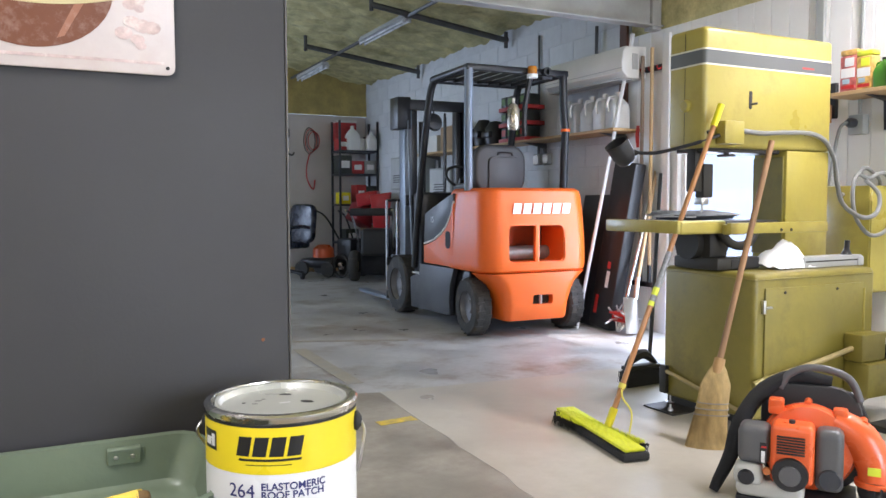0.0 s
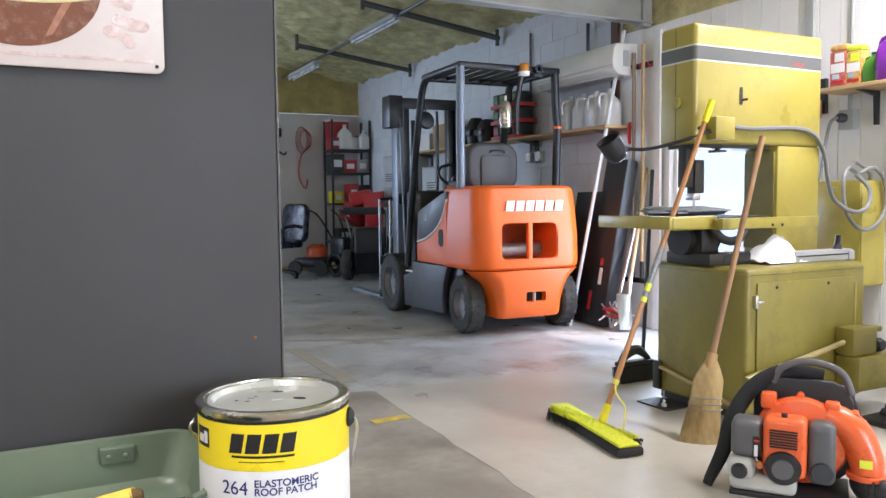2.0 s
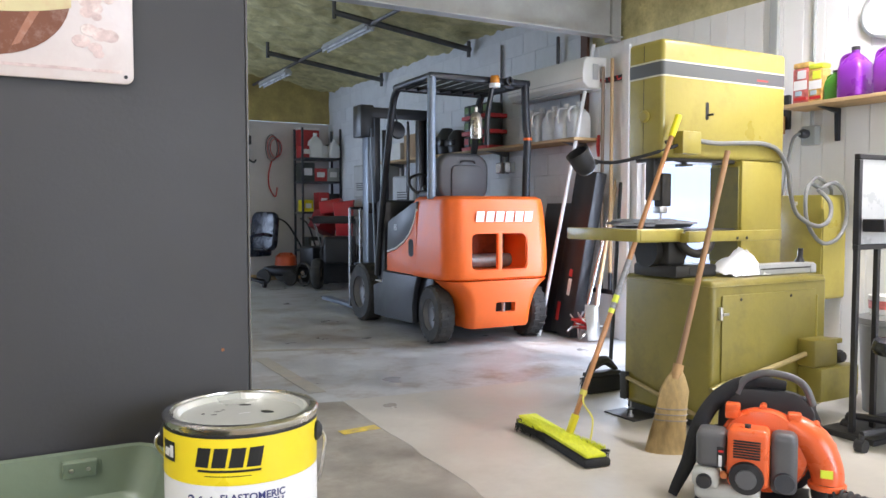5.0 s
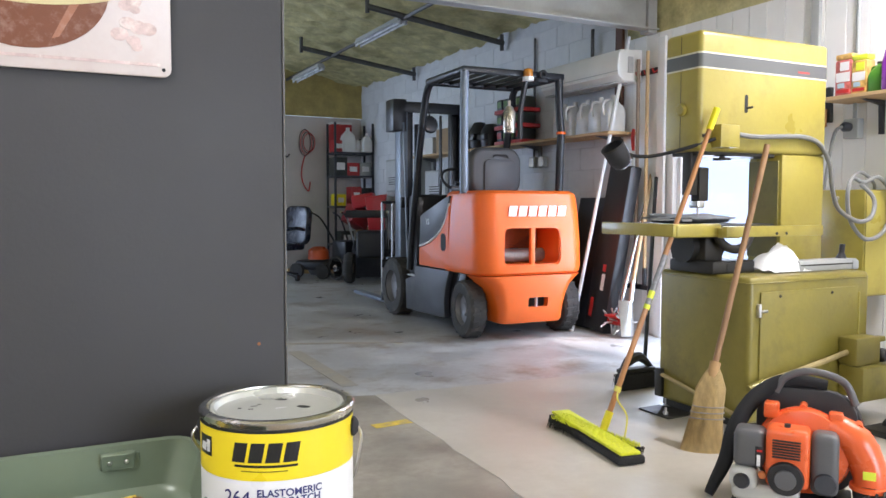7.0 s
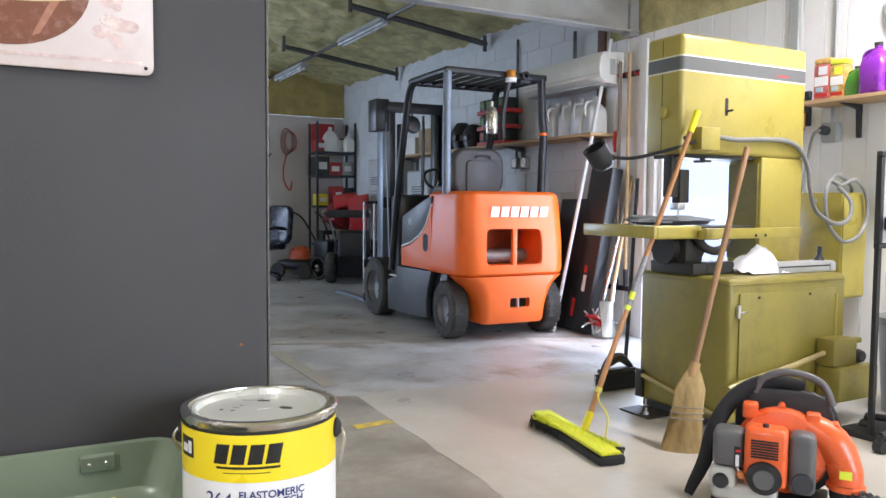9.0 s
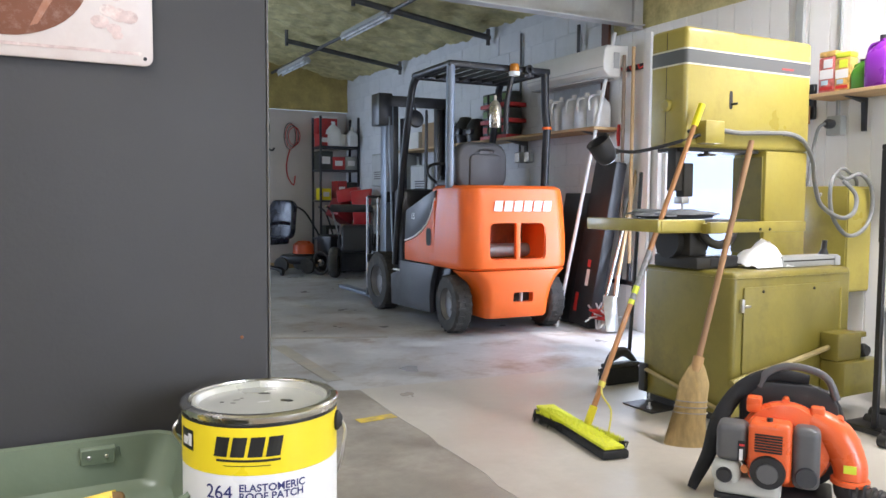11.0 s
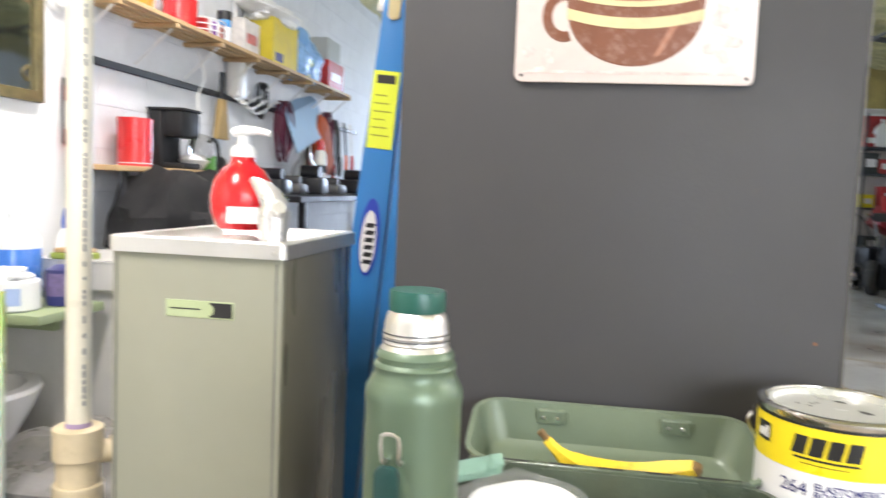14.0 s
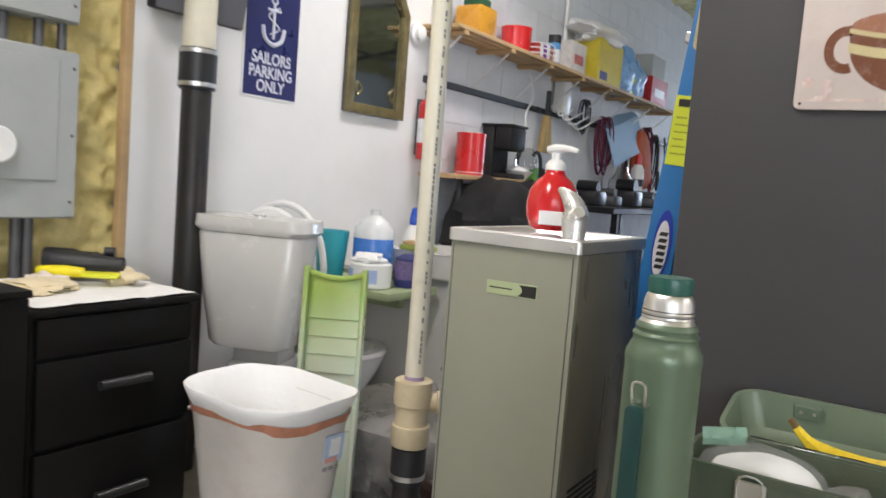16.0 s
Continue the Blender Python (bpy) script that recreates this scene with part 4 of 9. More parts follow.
part("tee_fitting", lathe([(0, 0.40), (0.047, 0.40), (0.049, 0.403), (0.049, 0.454), (0.047, 0.456), (0.0425, 0.4565), (0.0425, 0.507), (0.047, 0.5075), (0.049, 0.510), (0.049, 0.571), (0.044, 0.574), (0.026, 0.574)], 28), M_CPVC, dp)
part("side_inlet", lathe([(0, 0.02), (0.024, 0.02), (0.024, 0.06), (0.030, 0.062), (0.030, 0.09), (0, 0.09)], 20, None, pose(0, 0, 0.515, 0, 90, 40)), M_CPVC, dp)
part("rubber_coupling", lathe([(0.036, 0.30), (0.045, 0.302), (0.045, 0.395), (0.036, 0.399)], 24), M_BLACK, dp)
part("hose_clamp", lathe([(0.0452, 0.315), (0.0465, 0.315), (0.0465, 0.328), (0.0452, 0.328)], 24), M_STEEL, dp)
part("lower_pipe", lathe([(0, 0.0), (0.037, 0.0), (0.037, 0.301), (0, 0.301)], 24), M_ABS, dp)
b = bmesh.new()
z = 0.62
random.seed(9)
while z < 1.75:
    h = random.uniform(0.006, 0.016)
    box(0.0, 0.005, -0.0255, -0.0240, z, z + h, 0, 1, b)
    z += h + random.choice((0.003, 0.004, 0.02))
o = part("pipe_print", b, mat("grey_pipe_print", (0.22, 0.22, 0.22), 0.6), dp, "", False)
tagged(o, "grey printed text along the pipe", "", "", "stuff")
o.matrix_local = pose(0, 0, 0, 0, 0, 52)

vs = thing("vent_stack", pose(-2.035, 1.50, 0), "tall drain stack, black below and white above a clamp", "pipe")
part("lower_pipe", lathe([(0, 0), (0.050, 0), (0.050, 1.33), (0, 1.33)], 28), M_ABS, vs)
part("upper_pipe", lathe([(0, 1.40), (0.055, 1.40), (0.055, 2.85), (0, 2.85)], 28), M_PVC, vs)
part("coupling", lathe([(0.05, 1.325), (0.060, 1.327), (0.063, 1.35), (0.063, 1.44), (0.060, 1.463), (0.055, 1.464)], 28), M_BLACK, vs, "black rubber coupling")
for z in (1.335, 1.445):
    part("clamp_band", lathe([(0.0635, z), (0.0655, z), (0.0655, z + 0.014), (0.0635, z + 0.014)], 28), M_STEEL, vs)

# ---- things on the west wall ----
M_NAVYSIGN = mat("navy_sign_enamel", (0.025, 0.03, 0.12), 0.35, var=0.06, scale=6)
M_PALEINK = mat("pale_sign_ink", (0.62, 0.64, 0.72), 0.5, var=0.04)
WEST = pose(XL, 0, 0, 90, 0, 90)
psign = thing("parking_sign", pose(XL + 0.001, 1.945, 1.30), "navy and white embossed parking sign on the wall", "sign")
part("plate", box(0, 0.003, -0.15, 0.15, 0.05, 0.51, 0.001, 1), M_LABELW, psign)
part("navy_field", box(0.003, 0.0038, -0.142, 0.142, 0.058, 0.502, 0.0003, 1), M_NAVYSIGN, psign)
for txt, z in (("ONLY", 0.078), ("PARKING", 0.132), ("SAILORS", 0.186)):
    t = lettering(txt, 0.062, pose(0.0042, 0, z, 90, 0, 90), M_PALEINK, psign, "lettering", 0.0006, bold=0.0016, align='CENTER', stretch=0.9)
b = rod((0.005, 0, 0.285), (0.005, 0, 0.42), 0.006, 8)
rod((0.005, -0.035, 0.395), (0.005, 0.035, 0.395), 0.005, 8, b)
tube([(0.005, -0.058, 0.33), (0.005, -0.045, 0.285), (0.005, 0, 0.262), (0.005, 0.045, 0.285), (0.005, 0.058, 0.33)], 0.009, 8, b)
tube([(0.005, 0.015, 0.43), (0.005, 0, 0.445), (0.005, -0.015, 0.43), (0.005, 0, 0.418)], 0.004, 8, b, 5, True)
tube([(0.006, 0.03, 0.41), (0.006, -0.03, 0.37), (0.006, 0.03, 0.33), (0.006, -0.02, 0.30)], 0.003, 6, b)
part("anchor", b, M_PALEINK, psign)
lettering("NAVY", 0.055, pose(0.0042, 0, 0.452, 90, 0, 90), M_PALEINK, psign, "lettering", 0.0006, bold=0.0012, align='CENTER', stretch=0.9)

M_GILT = mat("old_gilt_frame", (0.22, 0.18, 0.085), 0.4, 0.5, var=0.3, scale=20, bump=0.2, bscale=60)
M_MIRROR = mat("old_mirror", (0.50, 0.51, 0.48), 0.06, 1.0, var=0.12, scale=4, rvar=0.03)
mir = thing("wall_mirror", pose(XL + 0.001, 2.60, 1.36), "old arched wall mirror in a tarnished gilt frame", "mirror")
outer = [(-0.215, 0), (0.215, 0), (0.215, 0.50), (0.15, 0.60), (-0.15, 0.60), (-0.215, 0.50)]
inner = [(-0.17, 0.045), (0.17, 0.045), (0.17, 0.485), (0.125, 0.555), (-0.125, 0.555), (-0.17, 0.485)]
YZ = Matrix(((0, 1, 0, 0), (1, 0, 0, 0), (0, 0, 1, 0), (0, 0, 0, 1)))
part("backing", prism(outer, 0.012, None, YZ), M_STEEL_DK, mir)
part("glass", prism(inner, 0.002, None, YZ @ pose(0, 0.0125, 0)), M_MIRROR, mir)
b = bmesh.new()
for i in range(6):
    j = (i + 1) % 6
    q = [outer[i], outer[j], inner[j], inner[i]]
    prism(q, 0.02, b, YZ @ pose(0, 0.0122, 0), 0.004)
part("frame", b, M_GILT, mir)
tube([(0.016, 0.15, 0.06), (0.018, 0.11, 0.12), (0.018, 0.15, 0.19), (0.016, 0.158, 0.3)], 0.004, 6, None)
for k, (y, z) in enumerate(((0.13, 0.08), (-0.13, 0.08), (0.14, 0.52), (-0.12, 0.53))):
    part("corner_scroll", tube([(0.016, y, z), (0.018, y * 0.8, z + 0.03), (0.018, y * 1.05, z + 0.06), (0.017, y * 1.1, z + 0.02)], 0.004, 6, None, 5, True), M_GILT, mir)

M_EXTRED = mat("extinguisher_red", (0.60, 0.02, 0.02), 0.3, var=0.05, coat=0.3)


def extinguisher(x, y, z, s=1.0):
    t = thing("fire_extinguisher", pose(x, y, z) @ Matrix.Scale(s, 4), "red fire extinguisher with a white label, hung on the wall", "extinguisher", "extinguishers")
    part("cylinder", lathe([(0, 0), (0.045, 0), (0.05, 0.008), (0.05, 0.26), (0.042, 0.285), (0.022, 0.30), (0.02, 0.315), (0, 0.315)], 24), M_EXTRED, t)
    part("label", lathe([(0.0502, 0.08), (0.0507, 0.08), (0.0507, 0.20), (0.0502, 0.20)], 24), M_LABELW, t)
    part("valve", box(-0.018, 0.018, -0.018, 0.018, 0.315, 0.345, 0.004, 1), M_BLACK, t)
    part("lever", tube([(0, -0.02, 0.345), (0, 0.03, 0.36), (0, 0.07, 0.35)], 0.007, 6), M_BLACK, t)
    part("bracket", box(-0.06, -0.045, -0.02, 0.02, 0.02, 0.30, 0.002, 1), M_STEEL_DK, t)
    return t


extinguisher(-2.085, 2.98, 1.185)
extinguisher(-2.085, 6.10, 1.10)
bell = thing("wall_alarm", pose(XL, 2.915, 1.80), "round white plastic wall alarm", "alarm")
part("base", lathe([(0, 0), (0.055, 0), (0.055, 0.015), (0.045, 0.02), (0, 0.02)], 28, None, pose(0, 0, 0, 0, 90, 0)), M_WHITE, bell)
part("dome", lathe([(0, 0.02), (0.04, 0.02), (0.036, 0.04), (0.02, 0.05), (0, 0.052)], 28, None, pose(0, 0, 0, 0, 90, 0)), M_WHITE, bell)
tv = thing("wall_screen", pose(-2.09, 1.53, 1.57, 0, 10, 0), "dark flat wall box above the stack", "screen")
part("body", box(-0.02, 0.02, -0.19, 0.19, 0.0, 0.28, 0.008), M_BLACK, tv)
part("bezel", box(0.0205, 0.026, -0.185, 0.185, 0.005, 0.275, 0.002, 1), mat("grey_bezel", (0.10, 0.10, 0.11), 0.4), tv)

# electrical boxes on the foam
M_PANELGREY = mat("grey_electrical_enamel", (0.36, 0.38, 0.37), 0.42, var=0.05, scale=6, bump=0.03, bscale=60)


def elec(y0, y1, z0, z1, name, label):
    t = thing(name, pose(-2.05, y0, z0), label, "electrical box")
    w, h = y1 - y0, z1 - z0
    part("box", box(-0.10, -0.006, 0, w, 0, h, 0.004), M_PANELGREY, t)
    part("cover", box(-0.0055, 0.004, 0.004, w - 0.004, 0.004, h - 0.004, 0.002, 1), M_PANELGREY, t)
    for y in (0.02, w - 0.02):
        for z in (0.05, h * 0.5, h - 0.05):
            part("screw", lathe([(0, 0), (0.005, 0), (0.004, 0.002), (0, 0.003)], 8, None, pose(0.0042, y, z, 0, 90, 0)), M_STEEL_DK, t)
    return t


pnl = elec(0.62, 1.085, 0.885, 1.375, "breaker_panel", "large grey steel breaker panel on the foam wall")
part("panel_door", box(0.0045, 0.010, 0.06, 0.40, 0.11, 0.46, 0.003, 1), M_PANELGREY, pnl)
elec(0.62, 1.082, 1.455, 1.75, "junction_box", "grey steel junction box above the breaker panel")
for i, y in enumerate((0.78, 0.88, 0.98, 1.05)):
    tagged(part("conduit", rod((-2.09, y, 1.376), (-2.09, y, 1.454), 0.014, 10), M_STEEL_DK), "short steel conduit between the electrical boxes", "conduit", "conduits", "structure")
for y in (0.93, 0.965):
    tagged(part("conduit", rod((-2.09, y, 0.0), (-2.09, y, 0.884), 0.016, 10), M_STEEL_DK), "steel conduit below the breaker panel", "conduit", "conduits", "structure")
dial = thing("meter_dial", pose(-2.02, 0.825, 1.09), "round white dial on a grey cover", "meter")
part("ring", lathe([(0.0, 0), (0.05, 0), (0.05, 0.03), (0.045, 0.035), (0, 0.03)], 24, None, pose(0, 0, 0, 0, 90, 0)), M_WHITE, dial)

# ---- file cabinet and what lies on it ----
M_BLKWOOD = mat("black_lacquer", (0.006, 0.0055, 0.0055), 0.42, var=0.2, scale=3, bump=0.03, bscale=60)
M_BLKWOOD.node_tree.nodes["Principled BSDF"].inputs["Specular IOR Level"].default_value = 0.22
fc = thing("file_cabinet", pose(-1.86, 0.97, 0), "black two-drawer cabinet with black bar handles", "cabinet")
part("body", box(-0.24, 0.205, -0.235, 0.235, 0.03, 0.685, 0.004), M_BLKWOOD, fc)
part("top", box(-0.25, 0.23, -0.25, 0.25, 0.686, 0.706, 0.005), M_BLKWOOD, fc)
part("plinth", box(-0.22, 0.19, -0.22, 0.22, 0, 0.03), M_BLKWOOD, fc)
for i, (z0, z1) in enumerate(((0.06, 0.345), (0.36, 0.575))):
    d = part("drawer", box(0.206, 0.228, -0.225, 0.225, z0, z1, 0.004), M_BLKWOOD, fc)
    zc = z1 - (0.14, 0.075)[i]
    part("handle", rod((0.252, -0.075, zc), (0.252, 0.075, zc), 0.013, 12), M_BLACK, d)
    for y in (-0.06, 0.06):
        part("handle_post", rod((0.228, y, zc), (0.252, y, zc), 0.006, 8), M_BLACK, d)
part("drawer", box(0.206, 0.224, -0.225, 0.225, 0.585, 0.68, 0.003), M_BLKWOOD, fc)
part("knob", lathe([(0, 0), (0.006, 0), (0.006, 0.02), (0.014, 0.028), (0.012, 0.038), (0, 0.040)], 14, None, pose(0.2, 0.2352, 0.365, -90, 0, -20)), M_STEEL, fc, "small chrome knob on the side")
fc2 = thing("low_chest", pose(-1.86, 0.45, 0), "black low chest beside the file cabinet", "cabinet")
part("body", box(-0.24, 0.24, -0.265, 0.265, 0, 0.74, 0.005), M_BLKWOOD, fc2)
part("top", box(-0.25, 0.25, -0.268, 0.268, 0.741, 0.76, 0.005), M_BLKWOOD, fc2)
tw = thing("paper_towels", pose(-1.86, 0.98, 0.7065), "crumpled white and cream cloths on the cabinet", "cloth")
M_CLOTH = mat("cream_cloth", (0.72, 0.62, 0.42), 0.85, var=0.15, scale=12, bump=0.3, bscale=70)
b = lumpy(30, 30, lambda u, v: ((-0.22 + 0.44 * u, -0.24 + 0.47 * v, 0.004), (0, 0, 0.004), 25))
part("white_sheet", b, M_BREAD, tw)
part("cloth", crumpled(0.15, 0.17, 0.035, 21, 20, 0.6), M_CLOTH, tw).location = (0.0, -0.10, 0.016)
part("cloth", crumpled(0.11, 0.10, 0.040, 27, 18, 0.6), mat("pink_white_cloth", (0.76, 0.68, 0.60), 0.85, var=0.1, scale=14, bump=0.3, bscale=70), tw).location = (-0.06, -0.05, 0.020)
gl = part("work_glove", crumpled(0.10, 0.08, 0.045, 31, 18, 0.6), M_CLOTH, tw)
gl.location = (-0.008, 0.14, 0.022)
for k in range(4):
    part("glove_finger", tube([(0.02 + 0.012 * k, -0.02, 0.004), (0.035 + 0.012 * k, 0.015, 0.012), (0.03 + 0.010 * k, 0.05, 0.002)], [0.010, 0.010, 0.007], 8), M_CLOTH, gl)
bn = thing("binoculars", pose(-1.955, 1.075, 0.733, 0, 0, -48), "pair of black binoculars lying on the cloths", "binoculars")
for dx, dy in ((0.03, 0.01), (-0.04, -0.035)):
    part("barrel", lathe([(0, -0.095), (0.020, -0.092), (0.021, -0.10), (0.031, -0.10), (0.033, -0.085), (0.032, -0.02), (0.026, 0.0), (0.024, 0.05), (0.021, 0.055), (0.022, 0.095), (0.016, 0.097), (0, 0.092)], 20, None, pose(dx, dy, 0.034, -90, 0, 0)), M_BLACK, bn)
part("bridge", rod((-0.04, 0.01, 0.045), (0.03, 0.02, 0.045), 0.016, 10), M_BLACK, bn)
part("focus_knob", lathe([(0, -0.014), (0.014, -0.014), (0.014, 0.014), (0, 0.014)], 16, None, pose(-0.01, 0.055, 0.066, -90, 0, 0)), M_BLACK, bn)
yl = thing("hand_scraper", pose(-1.885, 1.005, 0.742, 0, 6, -48), "yellow plastic scraper lying under the binoculars", "scraper")
M_BYEL = mat("bright_yellow_plastic", (0.82, 0.70, 0.01), 0.4, var=0.06)
part("grip", tube([(0, -0.115, 0.004), (0, -0.10, 0.006), (0, -0.04, 0.008), (0, 0.01, 0.006)], [0.010, 0.015, 0.017, 0.014], 10), M_BYEL, yl)
part("blade", box(-0.020, 0.020, 0.005, 0.105, -0.004, 0.008, 0.004), mat("lime_yellow_plastic", (0.72, 0.74, 0.03), 0.4), yl)

# ---- toilet, bin, tray ----
M_CERAMIC = mat("white_glazed_ceramic", (0.64, 0.625, 0.60), 0.22, var=0.03, scale=4, coat=0.3)


def soft_block(w, d, z0, z1, r, taper, n=6):
    b = bmesh.new()
    rings = []
    for k, (z, o) in enumerate(((z0, taper + 0.015), (z0 + 0.015, taper), ((z0 + z1) / 2, taper * 0.4), (z1 - 0.006, 0.0), (z1, 0.004))):
        rings.append([b.verts.new((x, y, z)) for x, y in rounded(-w / 2 + o, w / 2 - o, -d / 2 + o * 0.5, d / 2 - o * 0.5, r, n)])
    for a, c in zip(rings, rings[1:]):
        for i in range(len(a)):
            b.faces.new([a[i], a[(i + 1) % len(a)], c[(i + 1) % len(a)], c[i]])
    b.faces.new(rings[0][::-1])
    b.faces.new(rings[-1])
    return b


toi = thing("toilet", pose(-1.84, 1.635, 0, 0, 0, 20), "white ceramic toilet with its seat raised", "toilet")
part("tank", soft_block(0.40, 0.20, 0.460, 0.855, 0.065, 0.045), M_CERAMIC, toi)
part("tank_lid", soft_block(0.425, 0.222, 0.857, 0.912, 0.07, -0.003), M_CERAMIC, toi)
part("flush_button", lathe([(0, 0), (0.022, 0), (0.022, 0.006), (0.018, 0.009), (0, 0.009)], 18, None, pose(0.0, 0, 0.912)), M_STEEL, toi)
part("lid_hole", lathe([(0, 0), (0.010, 0), (0.010, 0.001), (0, 0.001)], 14, None, pose(0.09, -0.107, 0.878, 90, 0, 0)), M_DARK, toi)
bowl = bmesh.new()
prof = [(0.10, 0.0), (0.11, 0.03), (0.09, 0.12), (0.10, 0.22), (0.16, 0.33), (0.185, 0.39), (0.18, 0.405), (0.14, 0.405), (0.12, 0.34), (0, 0.25)]
lathe(prof, 32, bowl, pose(0, 0, 0, 0, 0, -22) @ pose(0.02, 0.42, 0) @ Matrix.Diagonal((1, 1.2, 1, 1)))
box(-0.10, 0.10, -0.02, 0.22, 0.0, 0.40, 0.03, 3, bowl)
part("bowl", bowl, M_CERAMIC, toi)
part("tank_seat", box(-0.08, 0.10, 0.0, 0.16, 0.39, 0.463, 0.02, 2), M_CERAMIC, toi)
seat = tube([(-0.004 + 0.185 * math.cos(a), 0.165 + 0.03 * math.sin(a), 0.70 + 0.255 * math.sin(a)) for a in [radians(20 * i) for i in range(18)]], 0.013, 8, None, 2, True)
part("seat", seat, M_WHITE, toi)
part("seat_lid", lathe([(0, 0), (0.96, 0), (1, 0.05), (0.96, 0.10), (0, 0.12)], 32, None, pose(-0.008, 0.135, 0.70, 97, 0, 0) @ Matrix.Diagonal((0.18, 0.25, 0.2, 1))), M_WHITE, toi)

M_BIN = mat("off_white_bin", (0.70, 0.66, 0.62), 0.4, var=0.05, scale=6, dirt=(0.5, 0.4, 0.34), dirt_amt=0.3, dirt_scale=10)
M_LINER = mat("white_bin_liner", (0.86, 0.86, 0.86), 0.45, var=0.03, bump=0.3, bscale=40)
bn2 = thing("waste_bin", pose(-1.215, 1.10, 0, 0, 0, -6) @ Matrix.Diagonal((1.2, 1.2, 1.0, 1)), "off-white plastic waste bin with a white liner", "bin")


def bin_rings(rows, r):
    b = bmesh.new()
    rings = []
    for w, d, z in rows:
        rings.append([b.verts.new((x, y, z + 0.012 * noise.noise(Vector((x * 9, y * 9, z * 3))))) for x, y in rounded(-w / 2, w / 2, -d / 2, d / 2, r, 6)])
    for a, c in zip(rings, rings[1:]):
        for i in range(len(a)):
            b.faces.new([a[i], a[(i + 1) % len(a)], c[(i + 1) % len(a)], c[i]])
    return b, rings


b, rg = bin_rings([(0.23, 0.17, 0.0), (0.31, 0.24, 0.50), (0.315, 0.245, 0.505), (0.305, 0.235, 0.505), (0.225, 0.165, 0.02)], 0.08)
b.faces.new(rg[0][::-1])
b.faces.new(rg[-1])
part("shell", b, M_BIN, bn2)
b, rg = bin_rings([(0.318, 0.248, 0.498), (0.330, 0.262, 0.512), (0.342, 0.276, 0.536), (0.340, 0.274, 0.541), (0.318, 0.252, 0.532), (0.266, 0.20, 0.45), (0.228, 0.165, 0.33), (0.18, 0.12, 0.22)], 0.095)
for v in b.verts:
    q = noise.noise(v.co * 11) * 0.008 + noise.noise(v.co * 33) * 0.004
    v.co += Vector((q * 0.6, q * 0.6, 0.6 * q + 0.35 * v.co.x * v.co.x))
b.faces.new(rg[-1])
part("liner", b, M_LINER, bn2, "white plastic liner folded over the rim")
b, rg = bin_rings([(0.310, 0.240, 0.482), (0.314, 0.244, 0.488), (0.319, 0.249, 0.505)], 0.082)
for v in b.verts:
    v.co.z += 0.030 * noise.noise(Vector((v.co.x * 13, v.co.y * 13, 4))) * (1 if v.co.z < 0.49 else 0)
part("rim_band", b, mat("peach_red_band", (0.56, 0.24, 0.15), 0.5, var=0.3, scale=24), bn2)
SM = pose(0.1495, 0.015, 0.395, 0, 4.6, 0)
st = part("sticker", box(0, 0.0025, 0, 0.05, 0, 0.068, 0, 1, None, SM), mat("sticker_blue", (0.42, 0.52, 0.70), 0.5, var=0.1), bn2, "faded blue and white sticker")
part("sticker_face", box(0.0026, 0.0032, 0.012, 0.040, 0.016, 0.060, 0, 1, None, SM), M_LABELW, st)
part("sticker_edge", box(0.0026, 0.0032, 0.002, 0.036, 0.0, 0.012, 0, 1, None, SM), mat("sticker_red", (0.66, 0.34, 0.28), 0.5), st)
for i in range(3):
    part("print_bar", box(0, 0.0015, 0.002 + 0.016 * i, 0.014 + 0.015 * i, -0.022, -0.013, 0, 1, None, SM), mat("grey_print", (0.30, 0.30, 0.31), 0.6) if i == 0 else bpy.data.materials["grey_print"], bn2)
part("paper", crumpled(0.045, 0.035, 0.025, 2.5, 8, 0.5), mat("pale_scrap", (0.74, 0.70, 0.60), 0.8), bn2).location = (0.0, 0.0, 0.455)

# green ribbed tray on end
def fading(name, top, low, z0, z1):
    """Moulded plastic whose tint runs out from the upper end to the frosted lower end."""
    m = mat(name, top, 0.34, var=0.06, scale=7, bump=0.04, bscale=50)
    N, L = m.node_tree.nodes, m.node_tree.links
    b = N["Principled BSDF"]
    tc = N.new("ShaderNodeTexCoord")
    sp = N.new("ShaderNodeSeparateXYZ")
    L.new(tc.outputs["Object"], sp.inputs[0])
    r = N.new("ShaderNodeMapRange")
    r.inputs[1].default_value, r.inputs[2].default_value = z0, z1
    L.new(sp.outputs[2], r.inputs[0])
    x = N.new("ShaderNodeMix")
    x.data_type = 'RGBA'
    L.new(r.outputs[0], x.inputs[0])
    x.inputs[6].default_value = (*low, 1)
    L.new(b.inputs["Base Color"].links[0].from_socket, x.inputs[7])
    L.new(x.outputs[2], b.inputs["Base Color"])
    b.inputs["Subsurface Weight"].default_value = 0.2
    return m


M_TRAYG = fading("fading_green_plastic", (0.33, 0.47, 0.11), (0.60, 0.67, 0.54), 0.46, 0.72)
M_TRAYR = fading("green_plastic_rib", (0.26, 0.38, 0.08), (0.48, 0.55, 0.40), 0.46, 0.72)
tr = thing("plastic_tray", pose(-1.362, 1.485, 0, -4, 0, 30), "pale green ribbed plastic tray standing on end", "tray")
part("tray_floor", box(-0.095, 0.095, 0.0, 0.010, 0.0, 0.77, 0.001), M_TRAYG, tr)
for x in (-0.095, 0.081):
    part("side_wall", box(x, x + 0.014, -0.042, -0.0005, 0.0, 0.80, 0.003), M_TRAYG, tr)
for z in (0.30, 0.36, 0.42, 0.475, 0.53, 0.585, 0.64):
    part("rib", box(-0.080, 0.080, -0.005, -0.0005, z, z + 0.003, 0.001, 1), M_TRAYR, tr)
